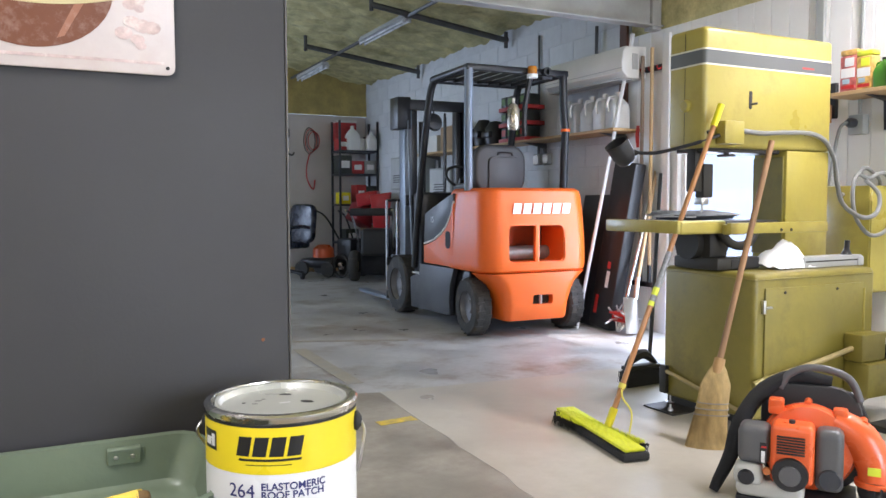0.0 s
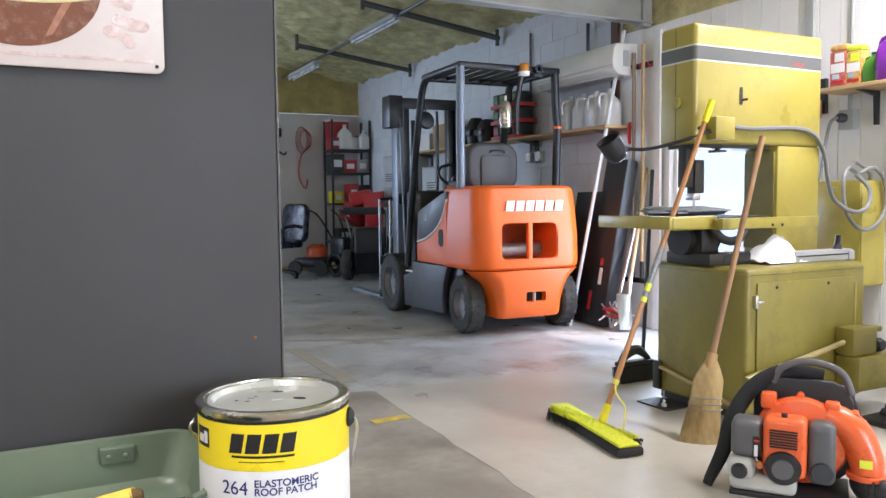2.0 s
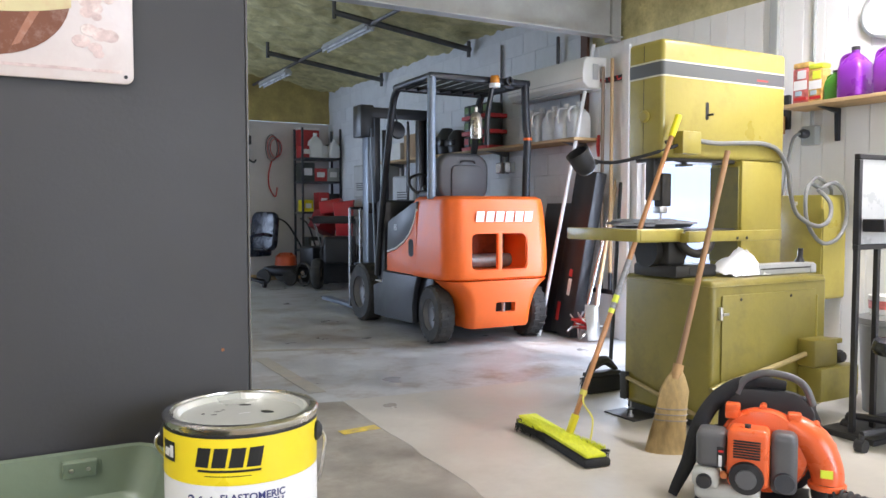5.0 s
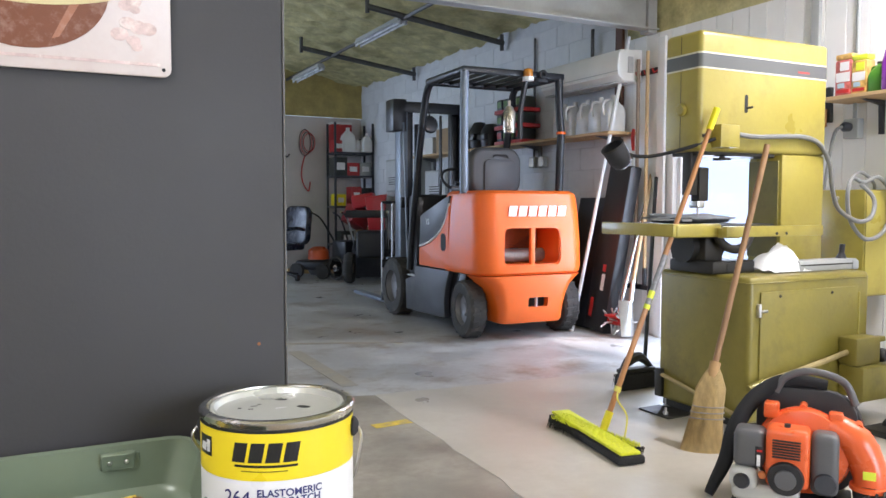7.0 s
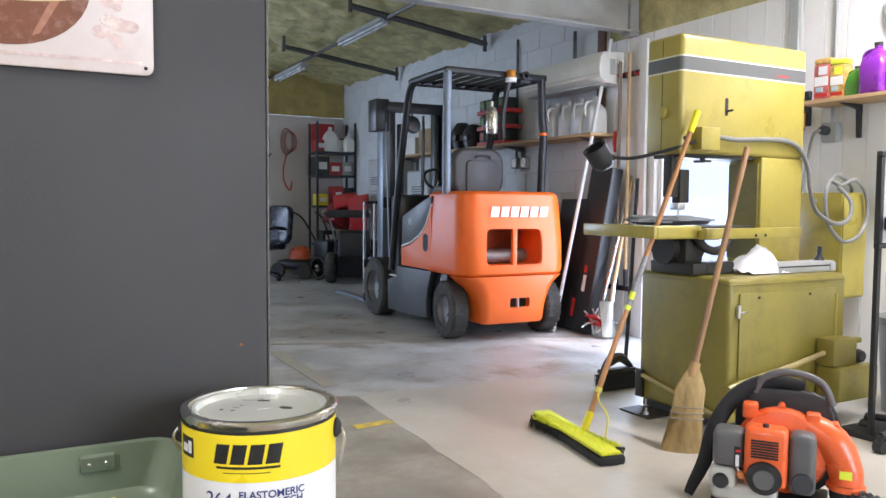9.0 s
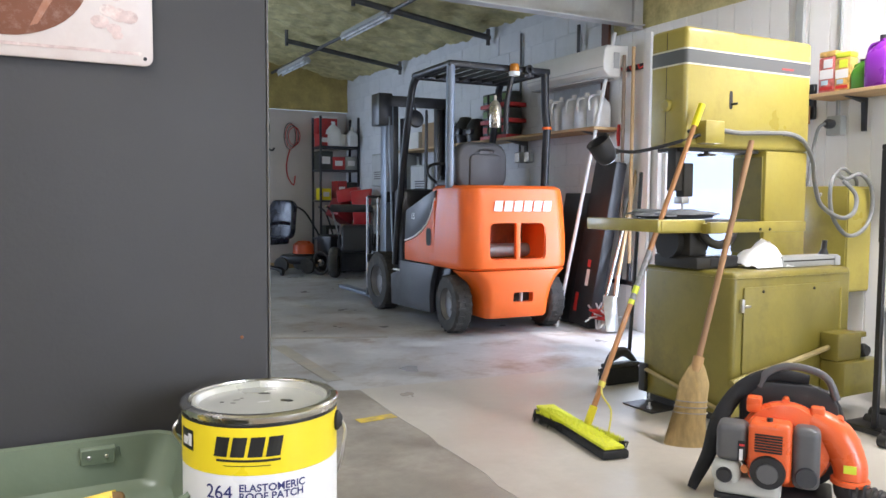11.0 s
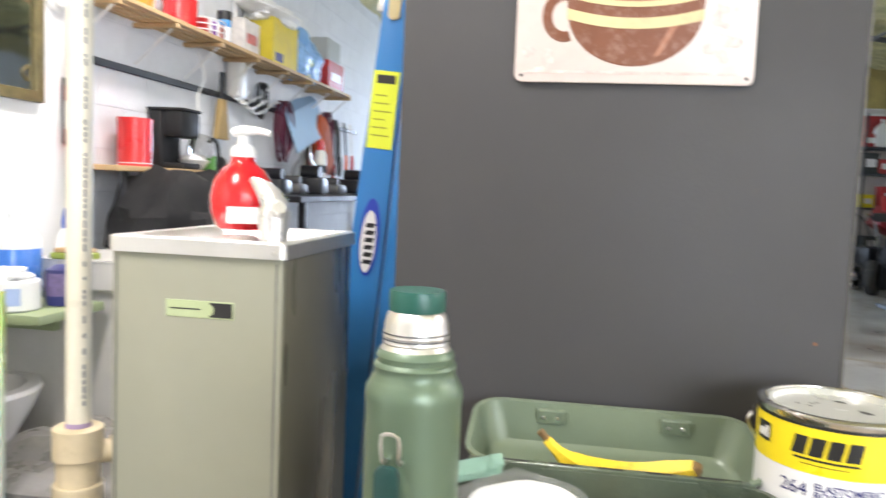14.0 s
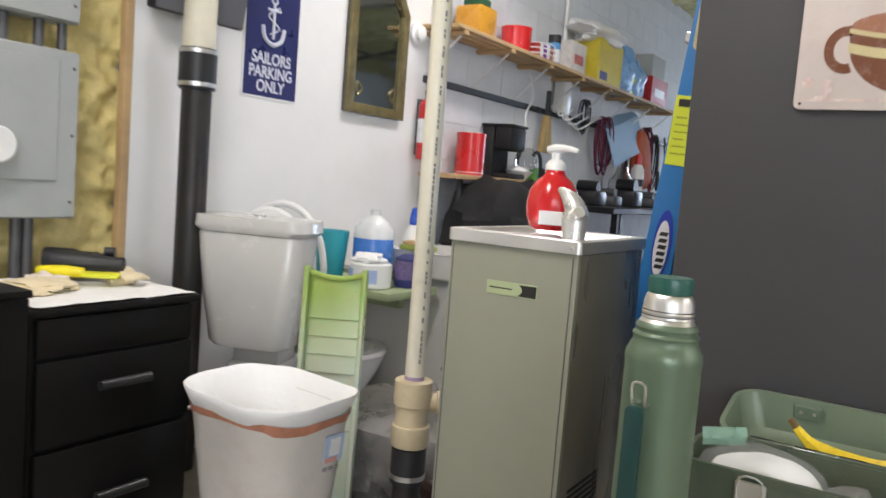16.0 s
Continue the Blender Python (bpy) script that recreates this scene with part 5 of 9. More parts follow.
part("lip", tube([(-0.082, -0.010, 0.782), (-0.04, -0.004, 0.770), (0.0, -0.003, 0.766), (0.04, -0.004, 0.770), (0.082, -0.010, 0.782)], 0.009, 8), M_TRAYG, tr)

# wash stand with cleaning things
ws = thing("wash_basin", pose(-1.72, 2.42, 0), "small white wash basin on a grey cabinet", "basin")
part("cabinet", box(-0.38, 0.36, -0.16, 0.2, 0.0, 0.70, 0.006), mat("pale_grey_panel", (0.55, 0.54, 0.51), 0.5, var=0.06), ws)
part("apron", box(-0.40, 0.08, -0.20, -0.165, 0.56, 0.69, 0.008), mat("sage_green_board", (0.30, 0.36, 0.20), 0.5, var=0.08), ws)
b = tray(0.52, 0.40, 0.10, 0.06, 0.025)
bmesh.ops.translate(b, verts=b.verts[:], vec=(0.25, 0.0, 0.701))
part("bowl", b, M_CERAMIC, ws)
M_TURQ = mat("turquoise_plastic", (0.03, 0.35, 0.42), 0.35, var=0.05)


def jar(name, rows, x, y, z, mm, label, cat, n=24):
    t = thing(name, pose(x, y, z), label, cat)
    part("body", lathe(rows, n), mm, t)
    return t


jar("plastic_cup", [(0, 0), (0.05, 0), (0.068, 0.185), (0.064, 0.185), (0.047, 0.008), (0, 0.008)], -1.845, 2.025, 0.675, M_TURQ, "turquoise plastic cup beside the wash basin", "cup")
tagged(part("side_shelf", box(-2.13, -1.46, 1.90, 2.215, 0.645, 0.674, 0.004), bpy.data.materials["sage_green_board"]), "narrow green shelf beside the wash basin", "shelf")
sb = jar("soap_jug", [(0, 0), (0.075, 0), (0.08, 0.01), (0.08, 0.165), (0.0795, 0.166), (0, 0.166)], -1.72, 2.13, 0.675, mat("blue_liquid_plastic", (0.06, 0.20, 0.62), 0.25), "clear jug half full of blue liquid", "jug")
part("clear_top", lathe([(0.08, 0.166), (0.078, 0.20), (0.05, 0.235), (0.02, 0.255), (0.02, 0.275), (0, 0.275)], 24), mat("milky_clear_plastic", (0.74, 0.76, 0.76), 0.2), sb)
spb = jar("spray_bottle", [(0, 0), (0.04, 0), (0.042, 0.01), (0.042, 0.10), (0.03, 0.15), (0.016, 0.17), (0, 0.17)], -1.652, 2.30, 0.728, M_WHITE, "white spray bottle with a blue trigger head", "spray bottle")
part("trigger_head", lathe([(0.0, 0.17), (0.018, 0.17), (0.020, 0.19), (0.012, 0.235), (0.006, 0.24), (0, 0.24)], 14), mat("blue_trigger", (0.03, 0.10, 0.55), 0.3), spb)
tb = thing("tissue_tub", pose(-1.605, 1.975, 0.675), "white tub of tissues with small blue labels", "tub")
part("tub", lathe([(0, 0), (0.073, 0), (0.078, 0.005), (0.078, 0.085), (0.074, 0.09), (0, 0.09)], 24), M_WHITE, tb)
part("tissue", crumpled(0.11, 0.10, 0.045, 41, 16, 0.5), M_BREAD, tb).location = (-0.01, 0, 0.105)
for a in (-30, 40):
    part("label", box(-0.02, 0.02, -0.0792, -0.077, 0.02, 0.07, 0, 1, None, pose(0, 0, 0, 0, 0, a)), mat("pale_blue_label", (0.35, 0.45, 0.68), 0.5) if a < 0 else bpy.data.materials["pale_blue_label"], tb)
nb = jar("cleaner_bottle", [(0, 0), (0.045, 0), (0.048, 0.01), (0.048, 0.11), (0.02, 0.125), (0, 0.125)], -1.535, 2.11, 0.675, M_NAVY, "dark blue cleaner bottle with a pale label", "bottle")
part("label", lathe([(0.0485, 0.03), (0.049, 0.03), (0.049, 0.10), (0.0485, 0.10)], 20), mat("red_white_label", (0.16, 0.12, 0.26), 0.5, var=0.3, scale=60), nb)
sp = thing("green_sponge", pose(-1.58, 2.245, 0.803), "green and yellow sponge on the basin edge", "sponge")
part("pad", box(-0.07, 0.06, -0.04, 0.04, 0.0, 0.02, 0.004), mat("sponge_green", (0.35, 0.42, 0.08), 0.9, bump=0.4, bscale=150), sp)
part("foam", box(-0.06, 0.05, -0.035, 0.035, 0.021, 0.035, 0.004), mat("sponge_tan", (0.55, 0.36, 0.18), 0.9, bump=0.4, bscale=150), sp)
tagged(part("supply_hose", tube([(-0.72, 1.36, 0.70), (-0.86, 1.52, 0.62), (-1.0, 1.62, 0.58), (-1.12, 1.75, 0.50)], 0.009, 8), M_BLACK), "black rubber hose behind the fountain", "hose")
ow = thing("floor_drum", pose(-1.02, 1.62, 0), "dark rusty pump and pipe work on the floor", "pump")
part("motor", lathe([(0, 0), (0.075, 0), (0.08, 0.02), (0.08, 0.20), (0.06, 0.23), (0.03, 0.24), (0, 0.24)], 20, None, pose(0, 0, 0.16, 0, 80, 20)), mat("rusty_iron", (0.10, 0.06, 0.045), 0.7, 0.3, var=0.4, scale=20, bump=0.3, bscale=60), ow)
part("base", box(-0.12, 0.20, -0.10, 0.10, 0, 0.08, 0.01), M_STEEL_DK, ow)
part("union", tube([(0.0, -0.05, 0.18), (-0.03, -0.14, 0.26), (0.04, -0.20, 0.30)], 0.025, 8), bpy.data.materials["rusty_iron"], ow)
pl = thing("plastic_sheet", pose(-1.28, 1.86, 0), "grey plastic sack slumped on the floor", "sack")
part("sack", crumpled(0.55, 0.5, 0.42, 51, 18, 0.4), mat("grey_sack_film", (0.20, 0.19, 0.18), 0.3, var=0.25, scale=8, bump=0.3, bscale=30), pl).location = (0, 0, 0.165)

# ---- forklift ----
M_FKGREY = mat("forklift_grey", (0.036, 0.040, 0.049), 0.45, var=0.08, scale=5, dirt=(0.09, 0.085, 0.08), dirt_amt=0.3, dirt_scale=5)
M_FKBLK = mat("forklift_black", (0.014, 0.015, 0.019), 0.38, 0.1, var=0.15, scale=6, dirt=(0.05, 0.05, 0.055), dirt_amt=0.3, dirt_scale=6)
# worn steel, paled for the light that the left mast channel reflects
M_FKBLUE = mat("worn_steel_sheen", (0.20, 0.235, 0.29), 0.42, 0.3, var=0.2, scale=5)
M_SEATV = mat("grey_vinyl_seat", (0.062, 0.061, 0.063), 0.5, var=0.10, scale=6, bump=0.1, bscale=110)
M_AMBER = mat("amber_lens", (0.55, 0.20, 0.02), 0.2, var=0.05)
M_CHROME = mat("chrome", (0.75, 0.75, 0.76), 0.15, 1.0, var=0.05)
M_RIM = mat("grey_rim", (0.22, 0.22, 0.23), 0.45, 0.3, var=0.12)


def cut(ob, cutters):
    """Cuts the meshes of cutters out of ob for good."""
    for bmc in cutters:
        bmesh.ops.recalc_face_normals(bmc, faces=bmc.faces[:])
        me = bpy.data.meshes.new("cutter")
        bmc.to_mesh(me)
        bmc.free()
        c = new("cutter", me)
        md = ob.modifiers.new("cut", 'BOOLEAN')
        md.operation, md.object, md.solver = 'DIFFERENCE', c, 'EXACT'
        par, ob.parent = ob.parent, None
        bpy.context.view_layer.update()
        res = bpy.data.meshes.new_from_object(ob.evaluated_get(bpy.context.evaluated_depsgraph_get()))
        ob.modifiers.clear()
        ob.data = res
        ob.parent = par
        bpy.data.objects.remove(c)
    for p in ob.data.polygons:
        p.use_smooth = True
    ob.data.set_sharp_from_angle(angle=radians(35))
    return ob


fk = thing("forklift", pose(3.495, 5.42, 0, 0, 0, -1.5) @ Matrix.Diagonal((1.02, 1.045, 1.045, 1)), "orange and grey forklift truck parked in the bay", "forklift")


def cw_ring(bm, half, back, front, z, r):
    out = []
    for cx, cy, a0 in ((half - r, back + r, -90), (-half + r, back + r, 180)):
        for i in range(9):
            a = radians(a0 + 90 * i / 8)
            out.append((cx + r * math.cos(a), cy + r * math.sin(a)))
    right, left = out[:9], out[9:]
    pts = [(half, front)] + right[::-1] + left[::-1] + [(-half, front)]
    return [bm.verts.new((x, y, z)) for x, y in pts]


def cw(levels):
    bm = bmesh.new()
    rings = [cw_ring(bm, *l) for l in levels]
    n = len(rings[0])
    for a, c in zip(rings, rings[1:]):
        for i in range(n):
            bm.faces.new([a[i], a[(i + 1) % n], c[(i + 1) % n], c[i]])
    bm.faces.new(rings[0][::-1])
    bm.faces.new(rings[-1])
    return bm


upper = part("counterweight", cw([(0.470, -0.30, 0.30, 0.505, 0.15), (0.482, -0.318, 0.30, 0.52, 0.16), (0.486, -0.325, 0.30, 0.56, 0.16), (0.482, -0.322, 0.30, 0.75, 0.16), (0.474, -0.305, 0.30, 0.95, 0.16), (0.466, -0.29, 0.30, 1.07, 0.16), (0.455, -0.275, 0.30, 1.115, 0.15), (0.42, -0.24, 0.30, 1.138, 0.12)]), M_ORANGE, fk, "glossy orange cast counterweight")
cut(upper, [prism(rounded(-0.285, 0.225, 0.575, 0.865, 0.05), 0.42, None, pose(0, -0.40, 0))])
part("window_frame", prism(rounded(-0.292, 0.232, 0.568, 0.872, 0.055), 0.012, None, pose(0, -0.3135, 0), 0.004), M_ORANGE, fk)
cut(fk.children[-1], [prism(rounded(-0.276, 0.216, 0.584, 0.856, 0.045), 0.2, None, pose(0, -0.40, 0))])
part("window_bar", box(-0.042, -0.002, -0.312, -0.28, 0.57, 0.87, 0.006), M_ORANGE, fk)
# near-black sheet paints the shade inside the rear window
part("radiator", box(-0.45, 0.45, 0.02, 0.06, 0.53, 0.90), M_DARK, fk)
part("muffler", rod((-0.20, -0.05, 0.635), (0.24, -0.05, 0.635), 0.055, 16), mat("dull_muffler", (0.24, 0.22, 0.20), 0.5, 0.5, var=0.3, scale=18), fk)
lower = part("lower_weight", cw([(0.27, -0.27, 0.02, 0.135, 0.05), (0.285, -0.285, 0.02, 0.155, 0.06), (0.30, -0.30, 0.0, 0.26, 0.08), (0.335, -0.31, -0.02, 0.36, 0.10), (0.385, -0.315, -0.05, 0.43, 0.12), (0.43, -0.317, -0.07, 0.465, 0.135), (0.476, -0.315, -0.08, 0.498, 0.14)]), M_ORANGE, fk, "orange lower counterweight with a tow slot")
cut(lower, [prism(rounded(-0.055, 0.125, 0.255, 0.33, 0.015), 0.12, None, pose(0, -0.36, 0))])
part("tow_pin", rod((0.035, -0.27, 0.22), (0.035, -0.27, 0.36), 0.012, 8), M_STEEL, fk)
part("tow_socket", box(-0.06, 0.13, -0.245, -0.235, 0.25, 0.335), M_DARK, fk)
# the maker's mark as plain white slanted blocks
rows = [(-0.185 + 0.068 * i, -0.131 + 0.068 * i, 0, 0.062, 0.012) for i in range(6)]
mat("white_decal", (0.85, 0.85, 0.85), 0.4)
for row in rows:
    b = flatbars([row])
    for v in b.verts:
        v.co.y = -0.3025 + 0.054 * v.co.z
    part("mark_block", b, bpy.data.materials["white_decal"], fk, "", False).matrix_local = pose(-0.005, -0.012, 0.945) @ Matrix.Diagonal((1.3, 1, 1.25, 1))
for s, nm in ((-1, "l"), (1, "r")):
    sw = [(0.22, 0.515), (0.80, 0.515), (0.80, 0.665), (0.72, 0.68), (0.60, 0.705), (0.45, 0.765), (0.36, 0.82), (0.30, 0.88), (0.26, 0.94), (0.22, 1.02)]
    sp_ = part("side_panel", prism(sw, 0.03, None, Matrix.Translation((s * 0.47 - 0.015, 0, 0)) @ YZ, 0.006), M_ORANGE, fk)
    if s < 0:
        part("side_vent", prism(rounded(0.27, 0.36, 0.66, 0.80, 0.035), 0.004, None, Matrix.Translation((s * 0.487, 0, 0)) @ YZ), M_DARK, fk)
    strip = [(0.22, 1.03), (0.262, 0.948), (0.302, 0.888), (0.362, 0.828), (0.452, 0.773), (0.602, 0.713), (0.722, 0.688), (0.80, 0.673)]
    strip2 = [(y, z + 0.012) for y, z in strip][::-1]
    part("white_stripe", prism(strip + strip2, 0.03, None, Matrix.Translation((s * 0.471 - 0.015, 0, 0)) @ YZ), bpy.data.materials["white_decal"], fk)
    gp = [(y, z + 0.013) for y, z in strip] + [(0.78, 0.93), (0.72, 0.955), (0.30, 1.085), (0.22, 1.10)]
    part("hood_panel", prism(gp, 0.03, None, Matrix.Translation((s * 0.468 - 0.015, 0, 0)) @ YZ, 0.004), M_FKGREY, fk, "dark grey hood side panel")
    part("chassis_side", prism([(0.30, 0.12), (1.10, 0.10), (1.12, 0.36), (1.06, 0.38), (0.92, 0.40), (0.90, 0.50), (0.22, 0.505), (0.24, 0.46), (0.29, 0.36), (0.31, 0.25)], 0.05, None, Matrix.Translation((s * 0.455 - 0.025, 0, 0)) @ YZ, 0.006), M_FKGREY, fk, "dark grey chassis side with a step")
    part("step_edge", box(s * 0.45 - 0.02, s * 0.45 + 0.02, 0.93, 1.10, 0.40, 0.412, 0.003, 1), bpy.data.materials["white_decal"], fk)
lettering("15", 0.07, pose(-0.4845, 0.66, 0.865, 90, 0, -90), bpy.data.materials["white_decal"], fk, "lettering", 0.0006)
part("chassis", box(-0.42, 0.42, 0.05, 1.15, 0.12, 0.50, 0.02), M_FKBLK, fk)
part("hood", box(-0.45, 0.45, 0.20, 0.76, 0.50, 0.93, 0.03), M_FKBLK, fk)
part("dashboard", box(-0.43, 0.43, 0.98, 1.18, 0.40, 1.12, 0.04), M_FKBLK, fk)
# wheels


def wheel(r, w, x, y, rz, name):
    m = pose(x, y, r, 0, 90, rz)
    ty = part(name, lathe([(r * 0.55, -w / 2), (r * 0.9, -w / 2), (r * 0.985, -w / 2 + 0.02), (r * 0.985, w / 2 - 0.02), (r * 0.9, w / 2), (r * 0.55, w / 2)], 36, None, m), M_RUBBER, fk, "worn solid rubber tyre")
    part("rim", lathe([(0, -w * 0.25), (r * 0.2, -w * 0.3), (r * 0.25, -w * 0.15), (r * 0.5, -w * 0.2), (r * 0.56, -w * 0.45), (r * 0.56, w * 0.45), (r * 0.5, w * 0.2), (r * 0.25, w * 0.15), (r * 0.2, w * 0.3), (0, w * 0.25)], 24, None, m), M_RIM, ty)
    n = 22
    for k in range(n):
        a = 360 * k / n
        for s in (-1, 1):
            bmk = box(-0.010, 0.010, -w * 0.02, w * 0.46, r * 0.97, r * 1.0, 0.003, 1, None, m @ Matrix.Rotation(radians(a + s * 4), 4, 'Z') @ Matrix(((0, 0, 1, 0), (1, 0, 0, 0), (0, s, 0, 0), (0, 0, 0, 1))))
            part("lug", bmk, M_RUBBER, ty)
    return ty


wheel(0.225, 0.135, -0.405, 0.02, -4, "rear_wheel")
wheel(0.225, 0.135, 0.455, 0.02, -4, "rear_wheel")
wheel(0.27, 0.18, -0.40, 1.44, 0, "front_wheel")
wheel(0.27, 0.18, 0.40, 1.44, 0, "front_wheel")
part("axle", rod((-0.35, 0.02, 0.22), (0.36, 0.02, 0.22), 0.05, 10), M_FKBLK, fk)
# seat, wheel, levers
st = part("seat_back", prism(rounded(-0.25, 0.24, 1.10, 1.50, 0.13), 0.12, None, pose(0.0, 0.28, 0, 0, 0, 0), 0.035, 3), M_SEATV, fk, "grey vinyl seat back")
part("seat_panel", prism(rounded(-0.15, 0.15, 1.08, 1.40, 0.05), 0.02, None, pose(0.02, 0.265, 0), 0.008), M_SEATV, st)
part("seat_grip", tube([(-0.05, 0.262, 1.415), (-0.03, 0.255, 1.435), (0.07, 0.255, 1.435), (0.09, 0.262, 1.415)], 0.007, 6), M_BLACK, st)
part("seat_cushion", box(-0.24, 0.27, 0.34, 0.80, 0.98, 1.12, 0.05, 3), M_SEATV, fk)
part("armrest", box(-0.27, -0.22, 0.36, 0.62, 1.14, 1.19, 0.02, 2), M_SEATV, fk)
part("steering_column", rod((-0.05, 1.04, 1.0), (-0.05, 0.90, 1.24), 0.03, 10), M_FKBLK, fk)
part("steering_wheel", tube([(-0.05 + 0.16 * math.cos(a), 0.90 + 0.10 * math.sin(a), 1.25 + 0.10 * math.sin(a)) for a in [radians(30 * i) for i in range(12)]], 0.013, 8, None, 3, True), M_BLACK, fk)
for i in range(3):
    part("lever", tube([(0.16 + 0.06 * i, 1.04, 1.08), (0.16 + 0.06 * i, 0.98, 1.24), (0.16 + 0.06 * i, 0.96, 1.28)], [0.006, 0.006, 0.014], 6), M_FKBLK, fk)
# overhead guard
G = part("overhead_guard", box(-0.47, 0.47, 0.0, 0.05, 2.035, 2.085, 0.01), M_FKBLK, fk, "black steel overhead guard")
for s in (-1, 1):
    # left leg takes the paler mast steel, right leg the black
    part("rear_leg", tube([(s * 0.445, 0.03, 1.12), (s * 0.45, 0.02, 1.5), (s * 0.455, 0.02, 1.62), (s * 0.445, 0.03, 1.75), (s * 0.435, 0.03, 2.05)] if s > 0 else [(-0.445, 0.03, 1.12), (-0.445, 0.03, 1.6), (-0.44, 0.03, 2.05)], 0.034, 10), M_FKBLK if s > 0 else M_FKBLUE, G)
    part("front_leg", tube([(s * 0.44, 1.10, 0.45), (s * 0.44, 1.03, 0.9), (s * 0.44, 0.86, 1.6), (s * 0.43, 0.77, 1.95), (s * 0.42, 0.70, 2.05)], 0.032, 10), M_FKBLK, G)
    part("side_rail", rod((s * 0.44, 0.03, 2.06), (s * 0.43, 0.72, 2.06), 0.03, 10), M_FKBLK, G)
part("orange_band", lathe([(0.036, 0), (0.040, 0), (0.040, 0.02), (0.036, 0.02)], 14, None, pose(0.455, 0.02, 1.60)), M_ORANGE, G)
part("front_bar", rod((-0.43, 0.72, 2.06), (0.43, 0.72, 2.06), 0.03, 10), M_FKBLK, G)
for i in range(7):
    x = -0.34 + 0.113 * i
    part("slat", box(x - 0.008, x + 0.008, 0.04, 0.71, 2.045, 2.075, 0.003, 1), M_FKBLK, G)
bc = part("beacon", lathe([(0, 0), (0.035, 0), (0.038, 0.01), (0.038, 0.05), (0.03, 0.062), (0, 0.066)], 18, None, pose(0.10, -0.03, 2.03)), M_AMBER, fk, "amber warning beacon")
part("beacon_base", lathe([(0, -0.03), (0.045, -0.03), (0.045, 0), (0, 0)], 18, None, pose(0.10, -0.03, 2.03)), M_WHITE, bc)
part("beacon_pole", tube([(0.10, 0.0, 2.0), (0.08, 0.01, 1.9), (0.06, 0.02, 1.74), (0.06, 0.02, 1.55)], 0.022, 8), M_FKBLK, fk)
lpg = part("mirror_stay", rod((-0.43, 0.80, 1.95), (-0.36, 0.85, 1.80), 0.008, 8), M_FKBLK, fk)
part("mirror_head", lathe([(0, 0), (0.075, 0.0), (0.08, 0.012), (0.07, 0.03), (0, 0.045)], 20, None, pose(-0.36, 0.86, 1.72, 80, 0, 0)), M_FKBLK, fk)
part("rear_lamp", box(0.20, 0.30, -0.02, 0.0, 2.0, 2.03, 0.006, 1), M_FKBLK, fk)
part("reverse_horn", lathe([(0.02, 0), (0.035, 0.0), (0.035, 0.03), (0.02, 0.03)], 14, None, pose(0.24, -0.01, 2.06, 90, 0, 0)), M_BLACK, fk)
part("gas_bottle", lathe([(0, 0), (0.045, 0), (0.05, 0.02), (0.05, 0.16), (0.03, 0.20), (0.012, 0.21), (0.012, 0.25), (0, 0.25)], 16, None, pose(-0.02, 0.06, 1.60)), mat("brushed_bottle", (0.55, 0.50, 0.42), 0.3, 0.8, var=0.25, scale=12), fk, "small worn metal canister on the guard")
# mast and forks
mast = part("mast", box(-0.36, -0.28, 1.52, 1.66, 0.12, 1.98, 0.006), M_FKBLUE, fk, "worn steel mast channels, left one paled for reflected light")
part("mast_channel", box(0.28, 0.36, 1.52, 1.66, 0.12, 1.98, 0.006), M_FKBLK, mast)
part("inner_channel", box(-0.27, -0.21, 1.56, 1.64, 0.10, 1.96, 0.004), M_FKBLK, mast)
part("inner_channel", box(0.21, 0.27, 1.56, 1.64, 0.10, 1.96, 0.004), M_FKBLK, mast)
for z in (0.4, 1.0, 1.90):
    part("cross_tie", box(-0.36, 0.36, 1.50, 1.53, z, z + 0.10, 0.006), M_FKBLK, mast)
part("lift_cylinder", rod((-0.14, 1.60, 0.2), (-0.14, 1.60, 1.8), 0.035, 12), M_FKBLK, mast)
part("lift_rod", rod((-0.40, 1.25, 0.55), (-0.335, 1.50, 1.80), 0.010, 8), M_FKBLUE, mast)
part("mast_plate", box(-0.44, -0.30, 1.50, 1.70, 1.72, 2.02, 0.01), M_FKBLK, mast)
part("hose", tube([(0.05, 1.55, 0.5), (0.06, 1.5, 1.2), (0.08, 1.54, 1.88), (0.1, 1.6, 1.2)], 0.014, 6), M_BLACK, mast)
car = part("carriage", box(-0.48, 0.48, 1.70, 1.74, 0.10, 0.18, 0.006), M_FKBLK, fk)
part("carriage_bar", box(-0.48, 0.48, 1.70, 1.74, 0.42, 0.50, 0.006), M_FKBLK, car)
for x in (-0.47, -0.36, 0.36, 0.47):
    part("backrest_bar", rod((x, 1.72, 0.18), (x, 1.72, 1.05), 0.014, 8), M_CHROME if x < 0 else M_FKBLK, car)
part("backrest_top", rod((-0.47, 1.72, 1.05), (0.47, 1.72, 1.05), 0.014, 8), M_FKBLK, car)
for x in (-0.36, 0.30):
    part("fork", box(x - 0.05, x + 0.05, 1.742, 2.75, 0.06, 0.095, 0.008), M_FKBLUE, fk)
    part("fork_shank", box(x - 0.05, x + 0.05, 1.742, 1.775, 0.06, 0.52, 0.006), M_FKBLUE, fk)

# ---- band saw ----
M_SAWDK = mat("dark_machine_iron", (0.035, 0.032, 0.026), 0.55, 0.3, var=0.2, scale=9)
M_STRIPE = mat("grey_saw_stripe", (0.10, 0.105, 0.10), 0.45, var=0.06)
M_CREAM = mat("cream_pinstripe", (0.66, 0.64, 0.50), 0.45, var=0.04)
saw = thing("band_saw", pose(2.98, 2.55, 0), "large olive green upright metal-cutting band saw", "band saw")
